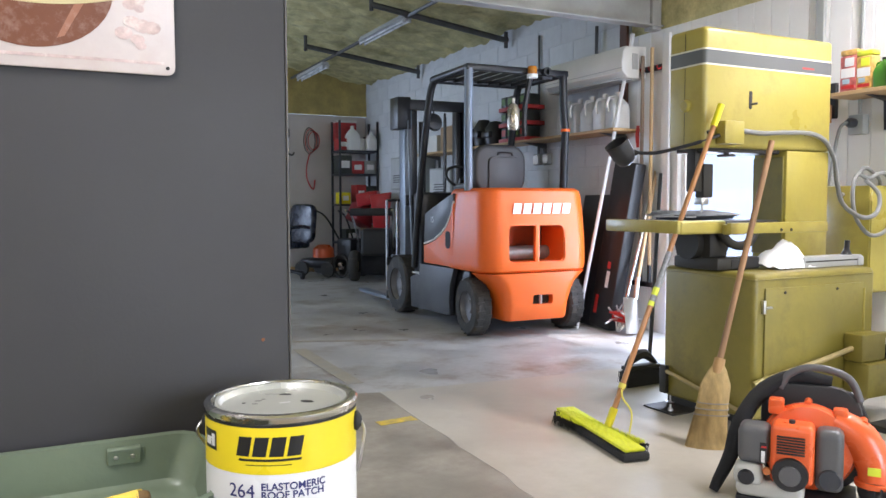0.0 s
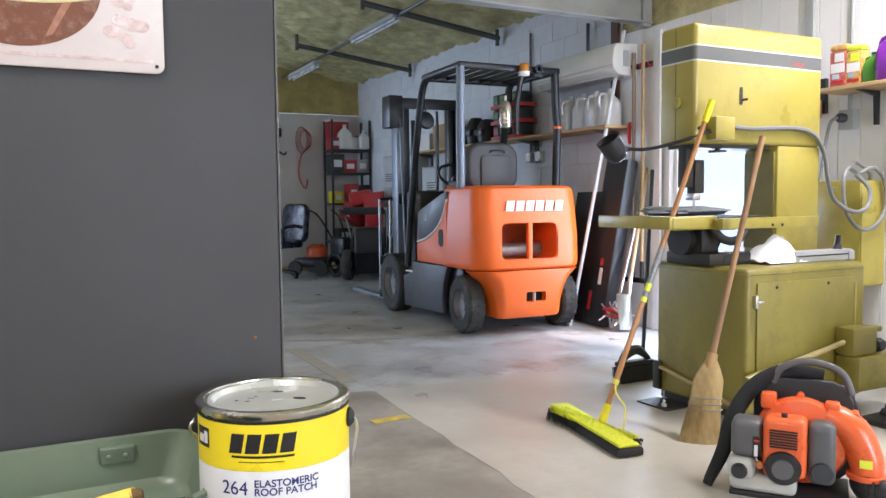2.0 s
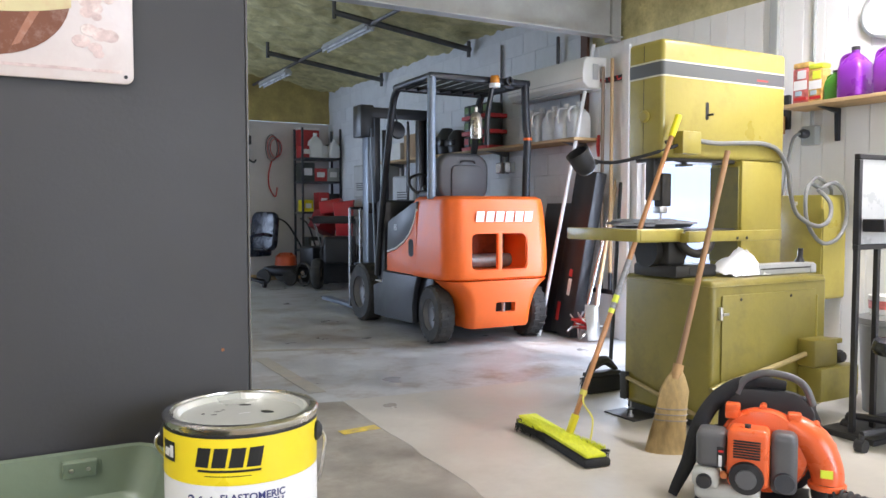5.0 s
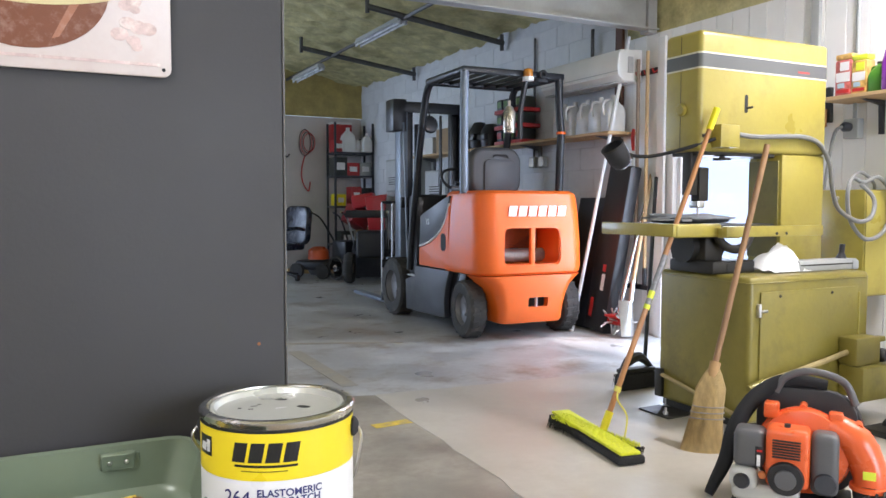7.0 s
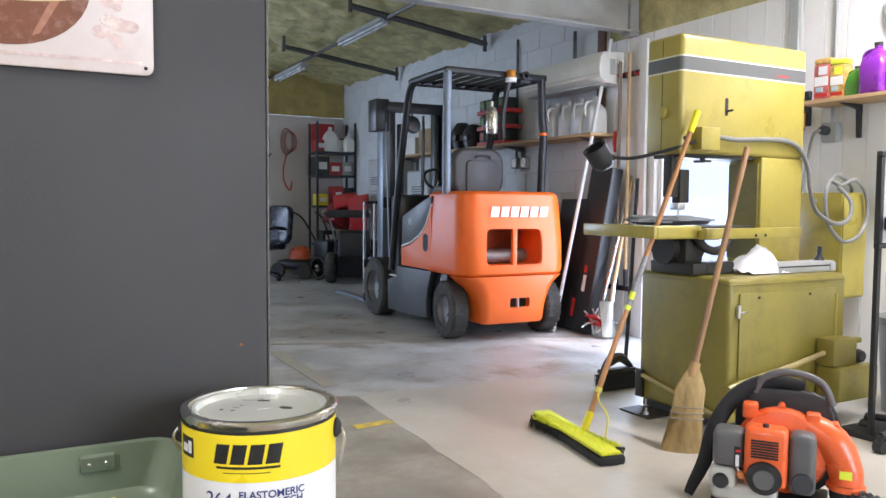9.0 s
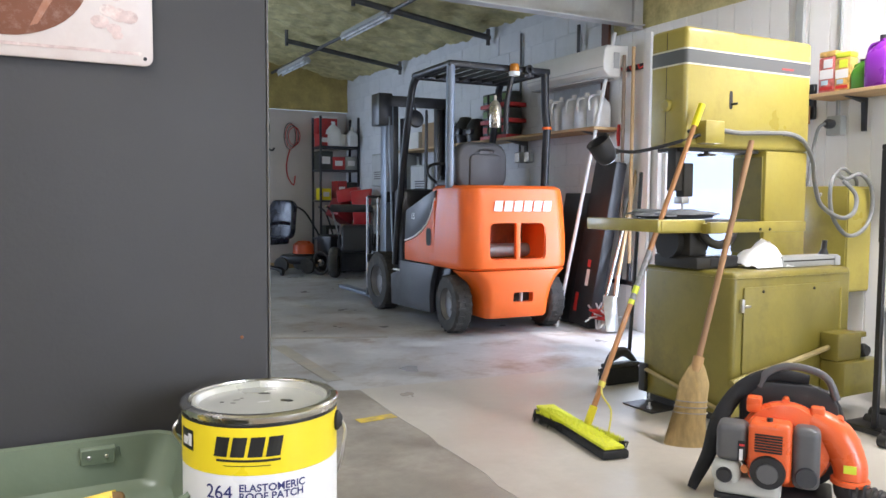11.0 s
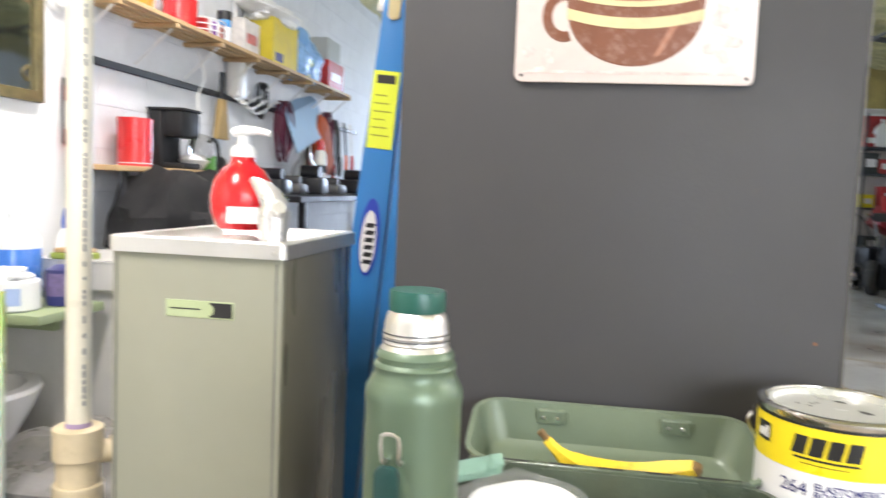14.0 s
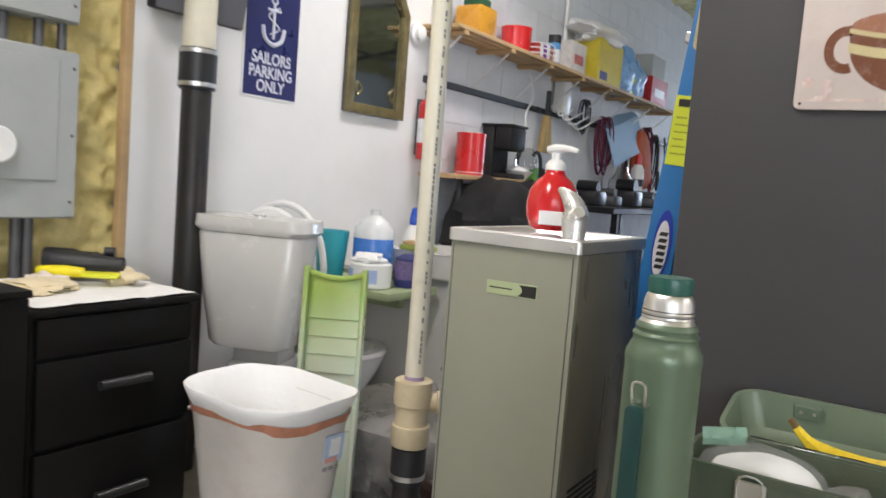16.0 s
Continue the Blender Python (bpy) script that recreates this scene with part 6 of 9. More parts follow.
M_ROD = mat("worn_tan_rod", (0.36, 0.28, 0.12), 0.5, var=0.2, scale=14)
# olive enamel again, darkened for the shade low on the saw, with some grime
M_OLIVE_SHADE = mat("shaded_grimy_olive_enamel", (0.23, 0.19, 0.033), 0.42, var=0.12, scale=3, bump=0.10, bscale=34, dirt=(0.12, 0.09, 0.025), dirt_amt=0.6, dirt_scale=3.2, coat=0.15)
M_CAST = mat("grey_cast_bar", (0.42, 0.43, 0.42), 0.42, 0.4, var=0.1)
part("base_cabinet", box(0.0, 0.868, 0.0, 0.60, 0.045, 0.742, 0.026, 4), M_OLIVE_SHADE, saw, "olive sheet metal base cabinet")
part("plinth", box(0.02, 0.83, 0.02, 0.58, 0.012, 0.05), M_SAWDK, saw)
part("top_lip", box(-0.004, 0.849, -0.004, 0.604, 0.712, 0.716, 0.0015, 1), M_OLIVE_SHADE, saw)
d = part("cabinet_door", box(0.062, 0.765, -0.010, -0.001, 0.09, 0.672, 0.004, 2), M_OLIVE_SHADE, saw)
part("door_latch", box(0.040, 0.056, -0.022, 0.0, 0.555, 0.618, 0.004), M_STEEL, d)
part("latch_lever", box(0.052, 0.092, -0.028, -0.018, 0.578, 0.590, 0.003, 1), M_STEEL, d)
for x in (0.19, 0.56):
    part("door_screw", lathe([(0, 0), (0.008, 0), (0.006, 0.004), (0, 0.005)], 10, None, pose(x, -0.011, 0.648, 90, 0, 0)), M_SAWDK, d)
part("door_hinge", rod((0.772, -0.008, 0.12), (0.772, -0.008, 0.64), 0.006, 8), M_OLIVE, d)
for x, y in ((0.03, 0.04), (0.03, 0.56), (0.81, 0.04), (0.81, 0.56)):
    part("foot", lathe([(0, 0), (0.035, 0), (0.035, 0.012), (0.012, 0.014), (0.012, 0.045), (0, 0.045)], 12, None, pose(x, y, 0)), M_STEEL, saw)
part("foot_plate", box(-0.15, 0.03, 0.36, 0.58, 0.002, 0.011, 0.003, 1), M_SAWDK, saw)
part("plate_bolt", lathe([(0, 0.011), (0.014, 0.011), (0.014, 0.024), (0.007, 0.026), (0.007, 0.045), (0, 0.045)], 8, None, pose(-0.11, 0.42, 0)), M_STEEL, saw)
part("side_rod", tube([(-0.012, 0.59, 0.185), (-0.022, 0.40, 0.155), (-0.022, 0.15, 0.105), (-0.02, -0.02, 0.075)], 0.011, 8), M_ROD, saw)
part("side_bracket", box(-0.025, 0.0, 0.55, 0.60, 0.06, 0.21, 0.006), M_SAWDK, saw)
part("feed_rod", tube([(-0.01, -0.035, 0.235), (0.10, -0.05, 0.265), (0.35, -0.06, 0.305), (0.62, -0.06, 0.352)], 0.013, 8), M_ROD, saw, "worn pale feed rod")
part("feed_handle", rod((-0.035, -0.035, 0.228), (0.06, -0.042, 0.253), 0.019, 10), M_OLIVE_SHADE, saw)
fb = part("feed_box", box(0.62, 0.93, -0.15, -0.012, 0.115, 0.285, 0.012), M_OLIVE_SHADE, saw)
part("feed_box_upper", box(0.615, 0.80, -0.115, -0.012, 0.286, 0.425, 0.010), M_OLIVE_SHADE, fb)
part("feed_arm", box(0.80, 0.90, -0.075, -0.030, 0.385, 0.412, 0.006), M_OLIVE_SHADE, fb)
part("feed_knob", lathe([(0, 0), (0.034, 0), (0.036, 0.012), (0.026, 0.034), (0, 0.036)], 16, None, pose(0.835, -0.09, 0.325, 90, 0, 0)), M_BLACK, fb)
part("knob_post", box(0.815, 0.855, -0.09, -0.04, 0.286, 0.345, 0.005), M_SAWDK, fb)
# head, with stripe
HX0, HX1, HY0, HY1, HZ0, HZ1 = -0.058, 0.872, 0.28, 0.525, 1.345, 1.934
head = part("head", box(HX0, HX1, HY0, HY1, HZ0, HZ1, 0.024, 4), M_OLIVE, saw, "olive wheel housing with a grey stripe")
for nm, z0, z1, o, mm in (("stripe", 1.755, 1.820, 0.0015, M_STRIPE), ("pinstripe", 1.747, 1.7545, 0.0022, M_CREAM), ("pinstripe", 1.8205, 1.828, 0.0022, M_CREAM)):
    part(nm, prism(rounded(HX0 - o, HX1 + o, HY0 - o, HY1 + o, 0.024), z1 - z0, None, pose(0, 0, z1, -90, 0, 0)), mm, head)
part("stripe_badge", box(0.63, 0.72, HY0 - 0.0030, HY0 - 0.0012, 1.772, 1.782), mat("faded_red_badge", (0.40, 0.06, 0.05), 0.5), head)
part("lid_seam", box(HX0 - 0.001, HX0 + 0.002, HY0 + 0.128, HY0 + 0.131, HZ0 + 0.02, HZ1 - 0.02), M_DARK, head)
part("slot", prism(rounded(0.246, 0.268, 1.545, 1.636, 0.010), 0.003, None, pose(0, HY0 - 0.002, 0)), M_DARK, head)
part("slot_lever", rod((0.262, HY0 - 0.002, 1.57), (0.272, HY0 - 0.03, 1.572), 0.006, 8), M_SAWDK, head)
part("lid_knob", lathe([(0, 0), (0.032, 0), (0.032, 0.012), (0.024, 0.02), (0, 0.02)], 20, None, pose(HX0 - 0.002, HY0 + 0.115, 1.555, 0, -90, 0)), M_OLIVE, head)
part("lid_screw", lathe([(0, 0), (0.007, 0), (0.006, 0.004), (0, 0.005)], 8, None, pose(0.20, HY0 - 0.001, 1.432, 90, 0, 0)), M_SAWDK, head)
part("lid_screw", lathe([(0, 0), (0.007, 0), (0.006, 0.004), (0, 0.005)], 8, None, pose(0.66, HY0 - 0.001, 1.432, 90, 0, 0)), M_SAWDK, head)
part("switch_box", box(0.02, 0.150, HY0 - 0.065, HY0 - 0.001, 1.362, 1.474, 0.006), M_OLIVE, head)
part("grip_bolt", lathe([(0, 0), (0.010, 0), (0.010, 0.01), (0, 0.012)], 8, None, pose(-0.03, HY0 - 0.001, 1.42, 90, 0, 0)), M_BLACK, head)
part("wheel_guard", box(-0.02, 0.50, HY0 + 0.02, HY1 - 0.02, HZ0 - 0.018, HZ0 + 0.004, 0.004, 1), M_SAWDK, head)
# column with a deep throat
part("column", box(0.536, 0.866, 0.283, 0.50, 0.742, HZ0 + 0.001, 0.012), M_OLIVE, saw)
# dark olive sheet added for the shadow on the column's throat side
part("throat_panel", box(0.528, 0.5355, 0.30, 0.495, 0.80, HZ0 - 0.03, 0.002, 1), M_OLIVE_SHADE, saw)
# blade, guides
part("blade", box(0.055, 0.070, 0.40, 0.4015, 0.99, HZ0), M_STEEL, saw)
part("guide_post", box(-0.030, 0.020, 0.36, 0.42, 1.13, HZ0, 0.004), M_SAWDK, saw)
part("guide_block", box(0.022, 0.085, 0.35, 0.41, 1.10, 1.27, 0.006), M_SAWDK, saw)
part("guide_jaw", box(0.0, 0.05, 0.34, 0.40, 1.065, 1.10, 0.006), M_STEEL, saw)
part("guide_disc", lathe([(0, 0), (0.045, 0), (0.045, 0.012), (0.014, 0.014), (0.014, 0.04), (0, 0.04)], 18, None, pose(0.15, 0.33, 1.305)), M_SAWDK, saw)
# table and fence rails
part("saw_table", box(-0.275, 0.42, 0.225, 0.72, 0.955, 0.985, 0.006), M_SAWDK, saw, "dark worn cast saw table")
part("table_rim", box(-0.29, -0.262, 0.20, 0.73, 0.928, 0.990, 0.006), M_OLIVE, saw)
part("table_rim", box(-0.275, 0.02, 0.195, 0.224, 0.924, 0.990, 0.012, 3), M_OLIVE, saw)
part("front_rail", box(-0.03, 0.655, 0.12, 0.150, 0.925, 0.978, 0.004), M_OLIVE, saw, "olive front fence rail")
part("rail_block", box(-0.01, 0.10, 0.150, 0.20, 0.92, 0.970, 0.008), M_OLIVE, saw)
for x in (0.31, 0.38):
    part("rail_bolt", lathe([(0, 0), (0.008, 0), (0.007, 0.004), (0, 0.005)], 8, None, pose(x, 0.1195, 0.94, 90, 0, 0)), M_SAWDK, saw)
part("trunnion", rod((-0.06, 0.38, 0.872), (0.15, 0.38, 0.872), 0.082, 24), M_SAWDK, saw)
part("trunnion_web", box(-0.02, 0.10, 0.26, 0.50, 0.80, 0.955, 0.015, 2), M_SAWDK, saw)
part("trunnion_arc", tube([(0.02, 0.235, 0.945), (0.06, 0.225, 0.885), (0.14, 0.22, 0.86), (0.22, 0.225, 0.885), (0.26, 0.235, 0.945)], 0.022, 10), M_SAWDK, saw, "curved cast table trunnion")
part("table_pedestal", box(-0.03, 0.26, 0.20, 0.50, 0.742, 0.805, 0.012), M_SAWDK, saw)
part("pedestal_window", box(0.06, 0.25, 0.197, 0.2005, 0.755, 0.795, 0.001, 1), M_DARK, saw)
part("guide_bar", box(0.46, 0.905, 0.10, 0.185, 0.743, 0.800, 0.006), M_CAST, saw, "grey metal guide bar on the base")
part("bar_groove", box(0.47, 0.895, 0.0985, 0.1005, 0.772, 0.779), M_SAWDK, saw)
part("bar_end", box(0.865, 0.912, 0.094, 0.19, 0.743, 0.792, 0.006), M_CAST, saw)
part("bar_lever", tube([(0.83, 0.14, 0.80), (0.83, 0.138, 0.83), (0.83, 0.135, 0.875)], [0.030, 0.014, 0.014], 10), M_BLACK, saw)
tr = thing("shop_rag", pose(3.07, 3.06, 0.987), "dark folded rag lying on the saw table", "cloth")
part("cloth", crumpled(0.50, 0.34, 0.048, 61, 14, 0.42), mat("grey_rag", (0.16, 0.165, 0.17), 0.8, var=0.3, scale=14), tr).location = (0, 0, 0.022)
rag = thing("white_cloth", pose(3.39, 2.73, 0.744), "crumpled white cloth on the saw base", "cloth")
def tent(u, v):
    x, y = (2 * u - 1), (2 * v - 1)
    h = max(0.0, 1 - abs(x + 0.05) ** 1.3) * max(0.0, 1 - abs(y) ** 1.6)
    return ((0.165 * x * (1 + 0.15 * y), 0.085 * y, 0.004 + 0.135 * h ** 0.7), (0.020, 0.022, 0.030 * (h > 0.02)), 15)


part("cloth", lumpy(26, 18, tent), M_BREAD, rag, "", False)
# saw cable, lamp
M_CABLE = mat("grey_flex_conduit", (0.20, 0.20, 0.19), 0.5, var=0.1, scale=30)
part("power_cable", tube([(0.150, 0.255, 1.435), (0.30, 0.255, 1.425), (0.50, 0.258, 1.435), (0.68, 0.26, 1.437), (0.80, 0.26, 1.40), (0.89, 0.27, 1.30), (0.93, 0.28, 1.18), (0.99, 0.28, 1.06), (1.10, 0.24, 0.99), (1.22, 0.24, 1.02), (1.26, 0.26, 1.12), (1.20, 0.30, 1.20)], 0.013, 8), M_CABLE, saw)
lampo = thing("machine_lamp", pose(2.64, 3.10, 1.33), "black gooseneck machine lamp on the saw", "lamp")
part("shade", lathe([(0, 0.0), (0.030, 0.0), (0.046, 0.012), (0.058, 0.05), (0.060, 0.125), (0.055, 0.125), (0.052, 0.05), (0.036, 0.018), (0, 0.012)], 24, None, pose(0.045, 0.0, -0.055, 0, -38, 0)), M_BLACK, lampo)
part("shade_rim", lathe([(0.059, 0.119), (0.0625, 0.119), (0.0625, 0.127), (0.059, 0.127)], 24, None, pose(0.045, 0.0, -0.055, 0, -38, 0)), M_SAWDK, lampo)
part("swivel", rod((0.055, 0.0, -0.01), (0.085, -0.012, 0.0), 0.016, 10), M_SAWDK, lampo)
part("gooseneck", tube([(0.08, -0.01, 0.0), (0.15, -0.09, -0.005), (0.25, -0.22, 0.03), (0.36, -0.30, 0.075)], 0.0095, 8), M_BLACK, lampo)

# ---- brooms ----
M_BRISTLE = mat("bright_yellow_bristle", (0.72, 0.75, 0.02), 0.7, var=0.2, scale=70, bump=0.5, bscale=300)
M_BRBLK = mat("black_bristle", (0.025, 0.025, 0.025), 0.8, var=0.3, scale=60, bump=0.6, bscale=260)
pb = thing("push_broom", pose(2.275, 2.80, 0), "push broom with yellow bristles leaning on the saw", "broom")
B0, B1 = Vector((0.05, -0.015, 0.060)), Vector((0.662, -0.022, 1.447))


def bristles(x0, x1, y0, y1, z0, z1, n, mm, parent, seed=1, flare=0.012, name="bristles"):
    random.seed(seed)
    b = bmesh.new()
    for i in range(n):
        x, y = random.uniform(x0, x1), random.uniform(y0, y1)
        w = 0.0018
        dx, dy = random.uniform(-flare, flare), random.uniform(-flare, flare)
        p = [b.verts.new((x + sx * w, y + sy * w, z1)) for sx, sy in ((-1, -1), (1, -1), (0, 1))]
        q = b.verts.new((x + dx, y + dy, z0))
        for k in range(3):
            b.faces.new([p[k], p[(k + 1) % 3], q])
    return part(name, b, mm, parent, "", False)


HB = pose(0, 0, 0, 0, 0, -10.5) @ Matrix.Diagonal((1, 1.28, 1, 1))
hd = part("head_block", box(-0.045, 0.045, -0.27, 0.27, 0.030, 0.042, 0.005, 2, None, HB), M_BRBLK, pb)
core = box(-0.064, 0.062, -0.275, 0.275, 0.004, 0.040, 0.010, 2, None, HB)
part("bristle_body", core, M_BRBLK, pb)
part("bristle_top", box(-0.052, 0.044, -0.268, 0.268, 0.0425, 0.058, 0.006, 2, None, HB), M_BRISTLE, pb, "bright yellow bristle band")
o = bristles(-0.066, 0.066, -0.278, 0.278, 0.0, 0.042, 1500, M_BRBLK, pb, 3)
o2 = bristles(-0.054, 0.046, -0.272, 0.272, 0.066, 0.048, 1200, M_BRISTLE, pb, 4, 0.008)
hl = part("handle", rod(B0, B1, 0.0135, 12, None, 0.012), M_HANDLE, pb, "varnished wooden handle")
dv = (B1 - B0).normalized()
L_ = (B1 - B0).length
part("grip_tip", rod(B0 + dv * (L_ - 0.005), B1 + dv * 0.11, 0.0165, 12), bpy.data.materials["bright_yellow_plastic"], hl, "yellow grip end")
part("silver_sleeve", rod(B0 + dv * 0.40 * L_, B0 + dv * 0.565 * L_, 0.0142, 12), mat("printed_sleeve", (0.25, 0.25, 0.26), 0.4, 0.3, var=0.4, scale=60), hl)
part("sleeve_band", rod(B0 + dv * 0.42 * L_, B0 + dv * 0.445 * L_, 0.0150, 12), M_LIME, hl)
part("sleeve_band", rod(B0 + dv * 0.385 * L_, B0 + dv * 0.40 * L_, 0.0150, 12), M_LIME, hl)
part("socket", rod(B0 - dv * 0.02, B0 + dv * 0.08, 0.019, 12), bpy.data.materials["bright_yellow_plastic"], hl)
part("brace_wire", tube([B0 + dv * 0.19, Vector((0.10, -0.05, 0.19)), Vector((0.085, -0.13, 0.14)), Vector((0.04, -0.17, 0.06))], 0.0045, 6), mat("yellow_wire", (0.68, 0.60, 0.10), 0.45), hl)
part("wire_clip", rod(B0 + dv * 0.175, B0 + dv * 0.20, 0.017, 10), bpy.data.materials["yellow_wire"], hl)

sb_ = thing("corn_broom", pose(2.614, 2.475, 0), "worn straw broom leaning on the saw table", "broom")
M_STRAW = mat("dry_straw", (0.44, 0.31, 0.13), 0.8, var=0.25, scale=10, bump=0.6, bscale=120, stretch=(4, 4, 0.3))
S0, S1 = Vector((0.074, 0.045, 0.215)), Vector((0.525, 0.135, 1.366))
b = bmesh.new()
sv = (S1 - S0).normalized()
rows = [(0.0, 0.072, 0.088), (0.06, 0.066, 0.082), (0.18, 0.055, 0.068), (0.30, 0.042, 0.065), (0.37, 0.036, 0.04), (0.40, 0.022, 0.024)]
base = Vector((0.0, 0.0, 0.0))
topp = S0 + sv * 0.14
side = Vector((0.75, -0.66, 0))
front = Vector((0.66, 0.75, 0))
rings = []
for h, dd, ww in rows:
    c = base.lerp(topp, h / 0.40)
    rings.append([b.verts.new(c + side * (ww * math.cos(a) * (1 + 0.04 * math.sin(9 * a))) + front * (dd * 0.55 * math.sin(a))) for a in [2 * math.pi * k / 28 for k in range(28)]])
for a, c in zip(rings, rings[1:]):
    for i in range(28):
        b.faces.new([a[i], a[(i + 1) % 28], c[(i + 1) % 28], c[i]])
b.faces.new(rings[0][::-1])
b.faces.new(rings[-1])
part("straw_head", b, M_STRAW, sb_)
random.seed(8)
b = bmesh.new()
for i in range(420):
    a = random.uniform(0, 2 * math.pi)
    k = random.uniform(0.0, 0.35)
    h0 = random.uniform(0.5, 1.0)
    c1 = base.lerp(topp, h0)
    w1 = 0.088 + (0.024 - 0.088) * h0
    p1 = c1 + side * (w1 * math.cos(a)) + front * (0.034 * math.sin(a) * (1 - 0.5 * h0))
    c0 = base + Vector((random.uniform(-0.01, 0.01), 0, random.uniform(0, 0.012)))
    p0 = c0 + side * (0.092 * math.cos(a)) + front * (0.038 * math.sin(a))
    u = Vector((0.0016, 0.001, 0))
    b.faces.new([b.verts.new(p0), b.verts.new(p1 - u), b.verts.new(p1 + u)])
part("loose_straw", b, M_STRAW, sb_, "", False)
for h in (0.40, 0.47, 0.54):
    c = base.lerp(topp, h)
    ww = 0.104 + (0.034 - 0.104) * h
    part("binding", tube([c + side * (ww * 1.0 * math.cos(a)) + front * (0.030 * math.sin(a)) for a in [radians(30 * k) for k in range(12)]], 0.003, 5, None, 2, True), mat("grey_thread", (0.30, 0.27, 0.24), 0.8) if h == 0.40 else bpy.data.materials["grey_thread"], sb_)
part("collar", rod(S0 + sv * 0.10, S0 + sv * 0.17, 0.024, 12), mat("tan_binding", (0.40, 0.24, 0.10), 0.7, var=0.2), sb_)
part("handle", rod(S0 + sv * 0.12, S1, 0.014, 12), mat("worn_broom_stick", (0.27, 0.15, 0.07), 0.6, var=0.3, scale=7, stretch=(1, 1, 0.15)), sb_)

bb = thing("floor_brush", pose(3.14, 3.50, 0), "black push brush standing behind the saw", "broom")
part("bristle_body", box(-0.14, 0.13, -0.04, 0.04, 0.0, 0.10, 0.02, 2), M_BRBLK, bb)
part("block", box(-0.13, 0.12, -0.03, 0.03, 0.1005, 0.125, 0.006), M_SAWDK, bb)
part("hood", tube([(-0.12, 0, 0.11), (-0.06, 0, 0.17), (0.02, 0, 0.185), (0.11, 0, 0.12)], [0.012, 0.03, 0.03, 0.012], 8), M_SAWDK, bb)
part("handle", rod((0.06, 0, 0.17), (0.26, 0.15, 1.25), 0.012, 10), M_FKBLK, bb)
bristles(-0.14, 0.13, -0.045, 0.045, 0.0, 0.09, 500, M_BRBLK, bb, 12)

# ---- leaf blower ----
M_GREYPL = mat("grey_engine_plastic", (0.105, 0.105, 0.108), 0.4, var=0.08, scale=8, bump=0.05, bscale=90)
M_BLORANGE = mat("blower_orange", (0.80, 0.13, 0.03), 0.32, var=0.05, scale=6, coat=0.2)
M_CLEARW = mat("milky_tank", (0.52, 0.52, 0.48), 0.4, var=0.06)
blw = thing("leaf_blower", pose(2.45, 1.90, 0, 0, 0, -54) @ Matrix.Scale(0.75, 4), "orange and grey backpack leaf blower on the floor", "leaf blower")
VM = pose(0.065, 0.07, 0.255, 90, 0, 0)
part("volute", lathe([(0, -0.05), (0.10, -0.055), (0.165, -0.045), (0.200, -0.02), (0.208, 0.015), (0.198, 0.05), (0.13, 0.075), (0, 0.075)], 40, None, VM), M_BLORANGE, blw, "orange fan housing")
for r0, y0 in ((0.205, 0.010), (0.178, -0.040), (0.140, -0.052)):
    part("volute_rib", lathe([(r0 - 0.004, y0 - 0.004), (r0 + 0.007, y0 - 0.005), (r0 + 0.008, y0 + 0.005), (r0 - 0.002, y0 + 0.008)], 40, None, VM), M_BLORANGE, blw)
part("housing_bracket", box(-0.115, -0.045, 0.02, 0.10, 0.40, 0.475, 0.012, 2), M_BLORANGE, blw)
part("housing_bracket", box(0.17, 0.235, 0.03, 0.10, 0.40, 0.455, 0.012, 2), M_BLORANGE, blw)
part("elbow_collar", lathe([(0.070, 0.0), (0.085, 0.002), (0.085, 0.022), (0.070, 0.026)], 24, None, pose(0.35, 0.03, 0.115)), M_BLORANGE, blw)
for i in range(6):
    part("hose_ring", lathe([(0.058, 0.0), (0.068, 0.004), (0.068, 0.010), (0.058, 0.014)], 18, None, pose(0.365 + 0.028 * i, -0.006 - 0.012 * i, 0.076 - 0.003 * i, 0, 75, -20)), M_BLACK, blw)
part("outlet", tube([(0.17, 0.08, 0.385), (0.285, 0.07, 0.32), (0.345, 0.05, 0.20), (0.35, 0.03, 0.125)], [0.07, 0.085, 0.078, 0.070], 16), M_BLORANGE, blw)
part("hose", tube([(0.34, 0.03, 0.115), (0.345, 0.02, 0.08), (0.40, -0.02, 0.06), (0.55, -0.06, 0.06)], 0.062, 14), M_BLACK, blw, "black corrugated outlet hose")
part("engine_cover", box(-0.09, 0.10, -0.16, -0.01, 0.12, 0.40, 0.028, 3), M_BLORANGE, blw)
for i in range(7):
    part("vent_fin", box(-0.06, 0.06, -0.168, -0.155, 0.265 + 0.013 * i, 0.272 + 0.013 * i, 0.001, 1), M_DARK, blw)
part("cover_bolt", lathe([(0, 0), (0.014, 0), (0.014, 0.02), (0, 0.022)], 10, None, pose(0.0, -0.10, 0.395)), M_BLACK, blw)
part("side_cover", box(0.102, 0.22, -0.14, 0.0, 0.10, 0.39, 0.035, 3), M_GREYPL, blw)
part("air_filter", box(-0.235, -0.095, -0.14, 0.02, 0.19, 0.37, 0.03, 3), M_GREYPL, blw)
part("filter_label", box(-0.135, -0.105, -0.1425, -0.139, 0.20, 0.30, 0.002, 1), M_DARK, blw)
part("label_mark", box(-0.128, -0.112, -0.1432, -0.1420, 0.205, 0.26), M_LABELW, blw)
part("label_mark", box(-0.128, -0.104, -0.1432, -0.1420, 0.275, 0.285), M_EXTRED, blw)
part("starter", lathe([(0, 0), (0.075, 0), (0.08, 0.01), (0.075, 0.03), (0, 0.035)], 26, None, pose(0.0, -0.162, 0.175, 90, 0, 0)), M_BLACK, blw)
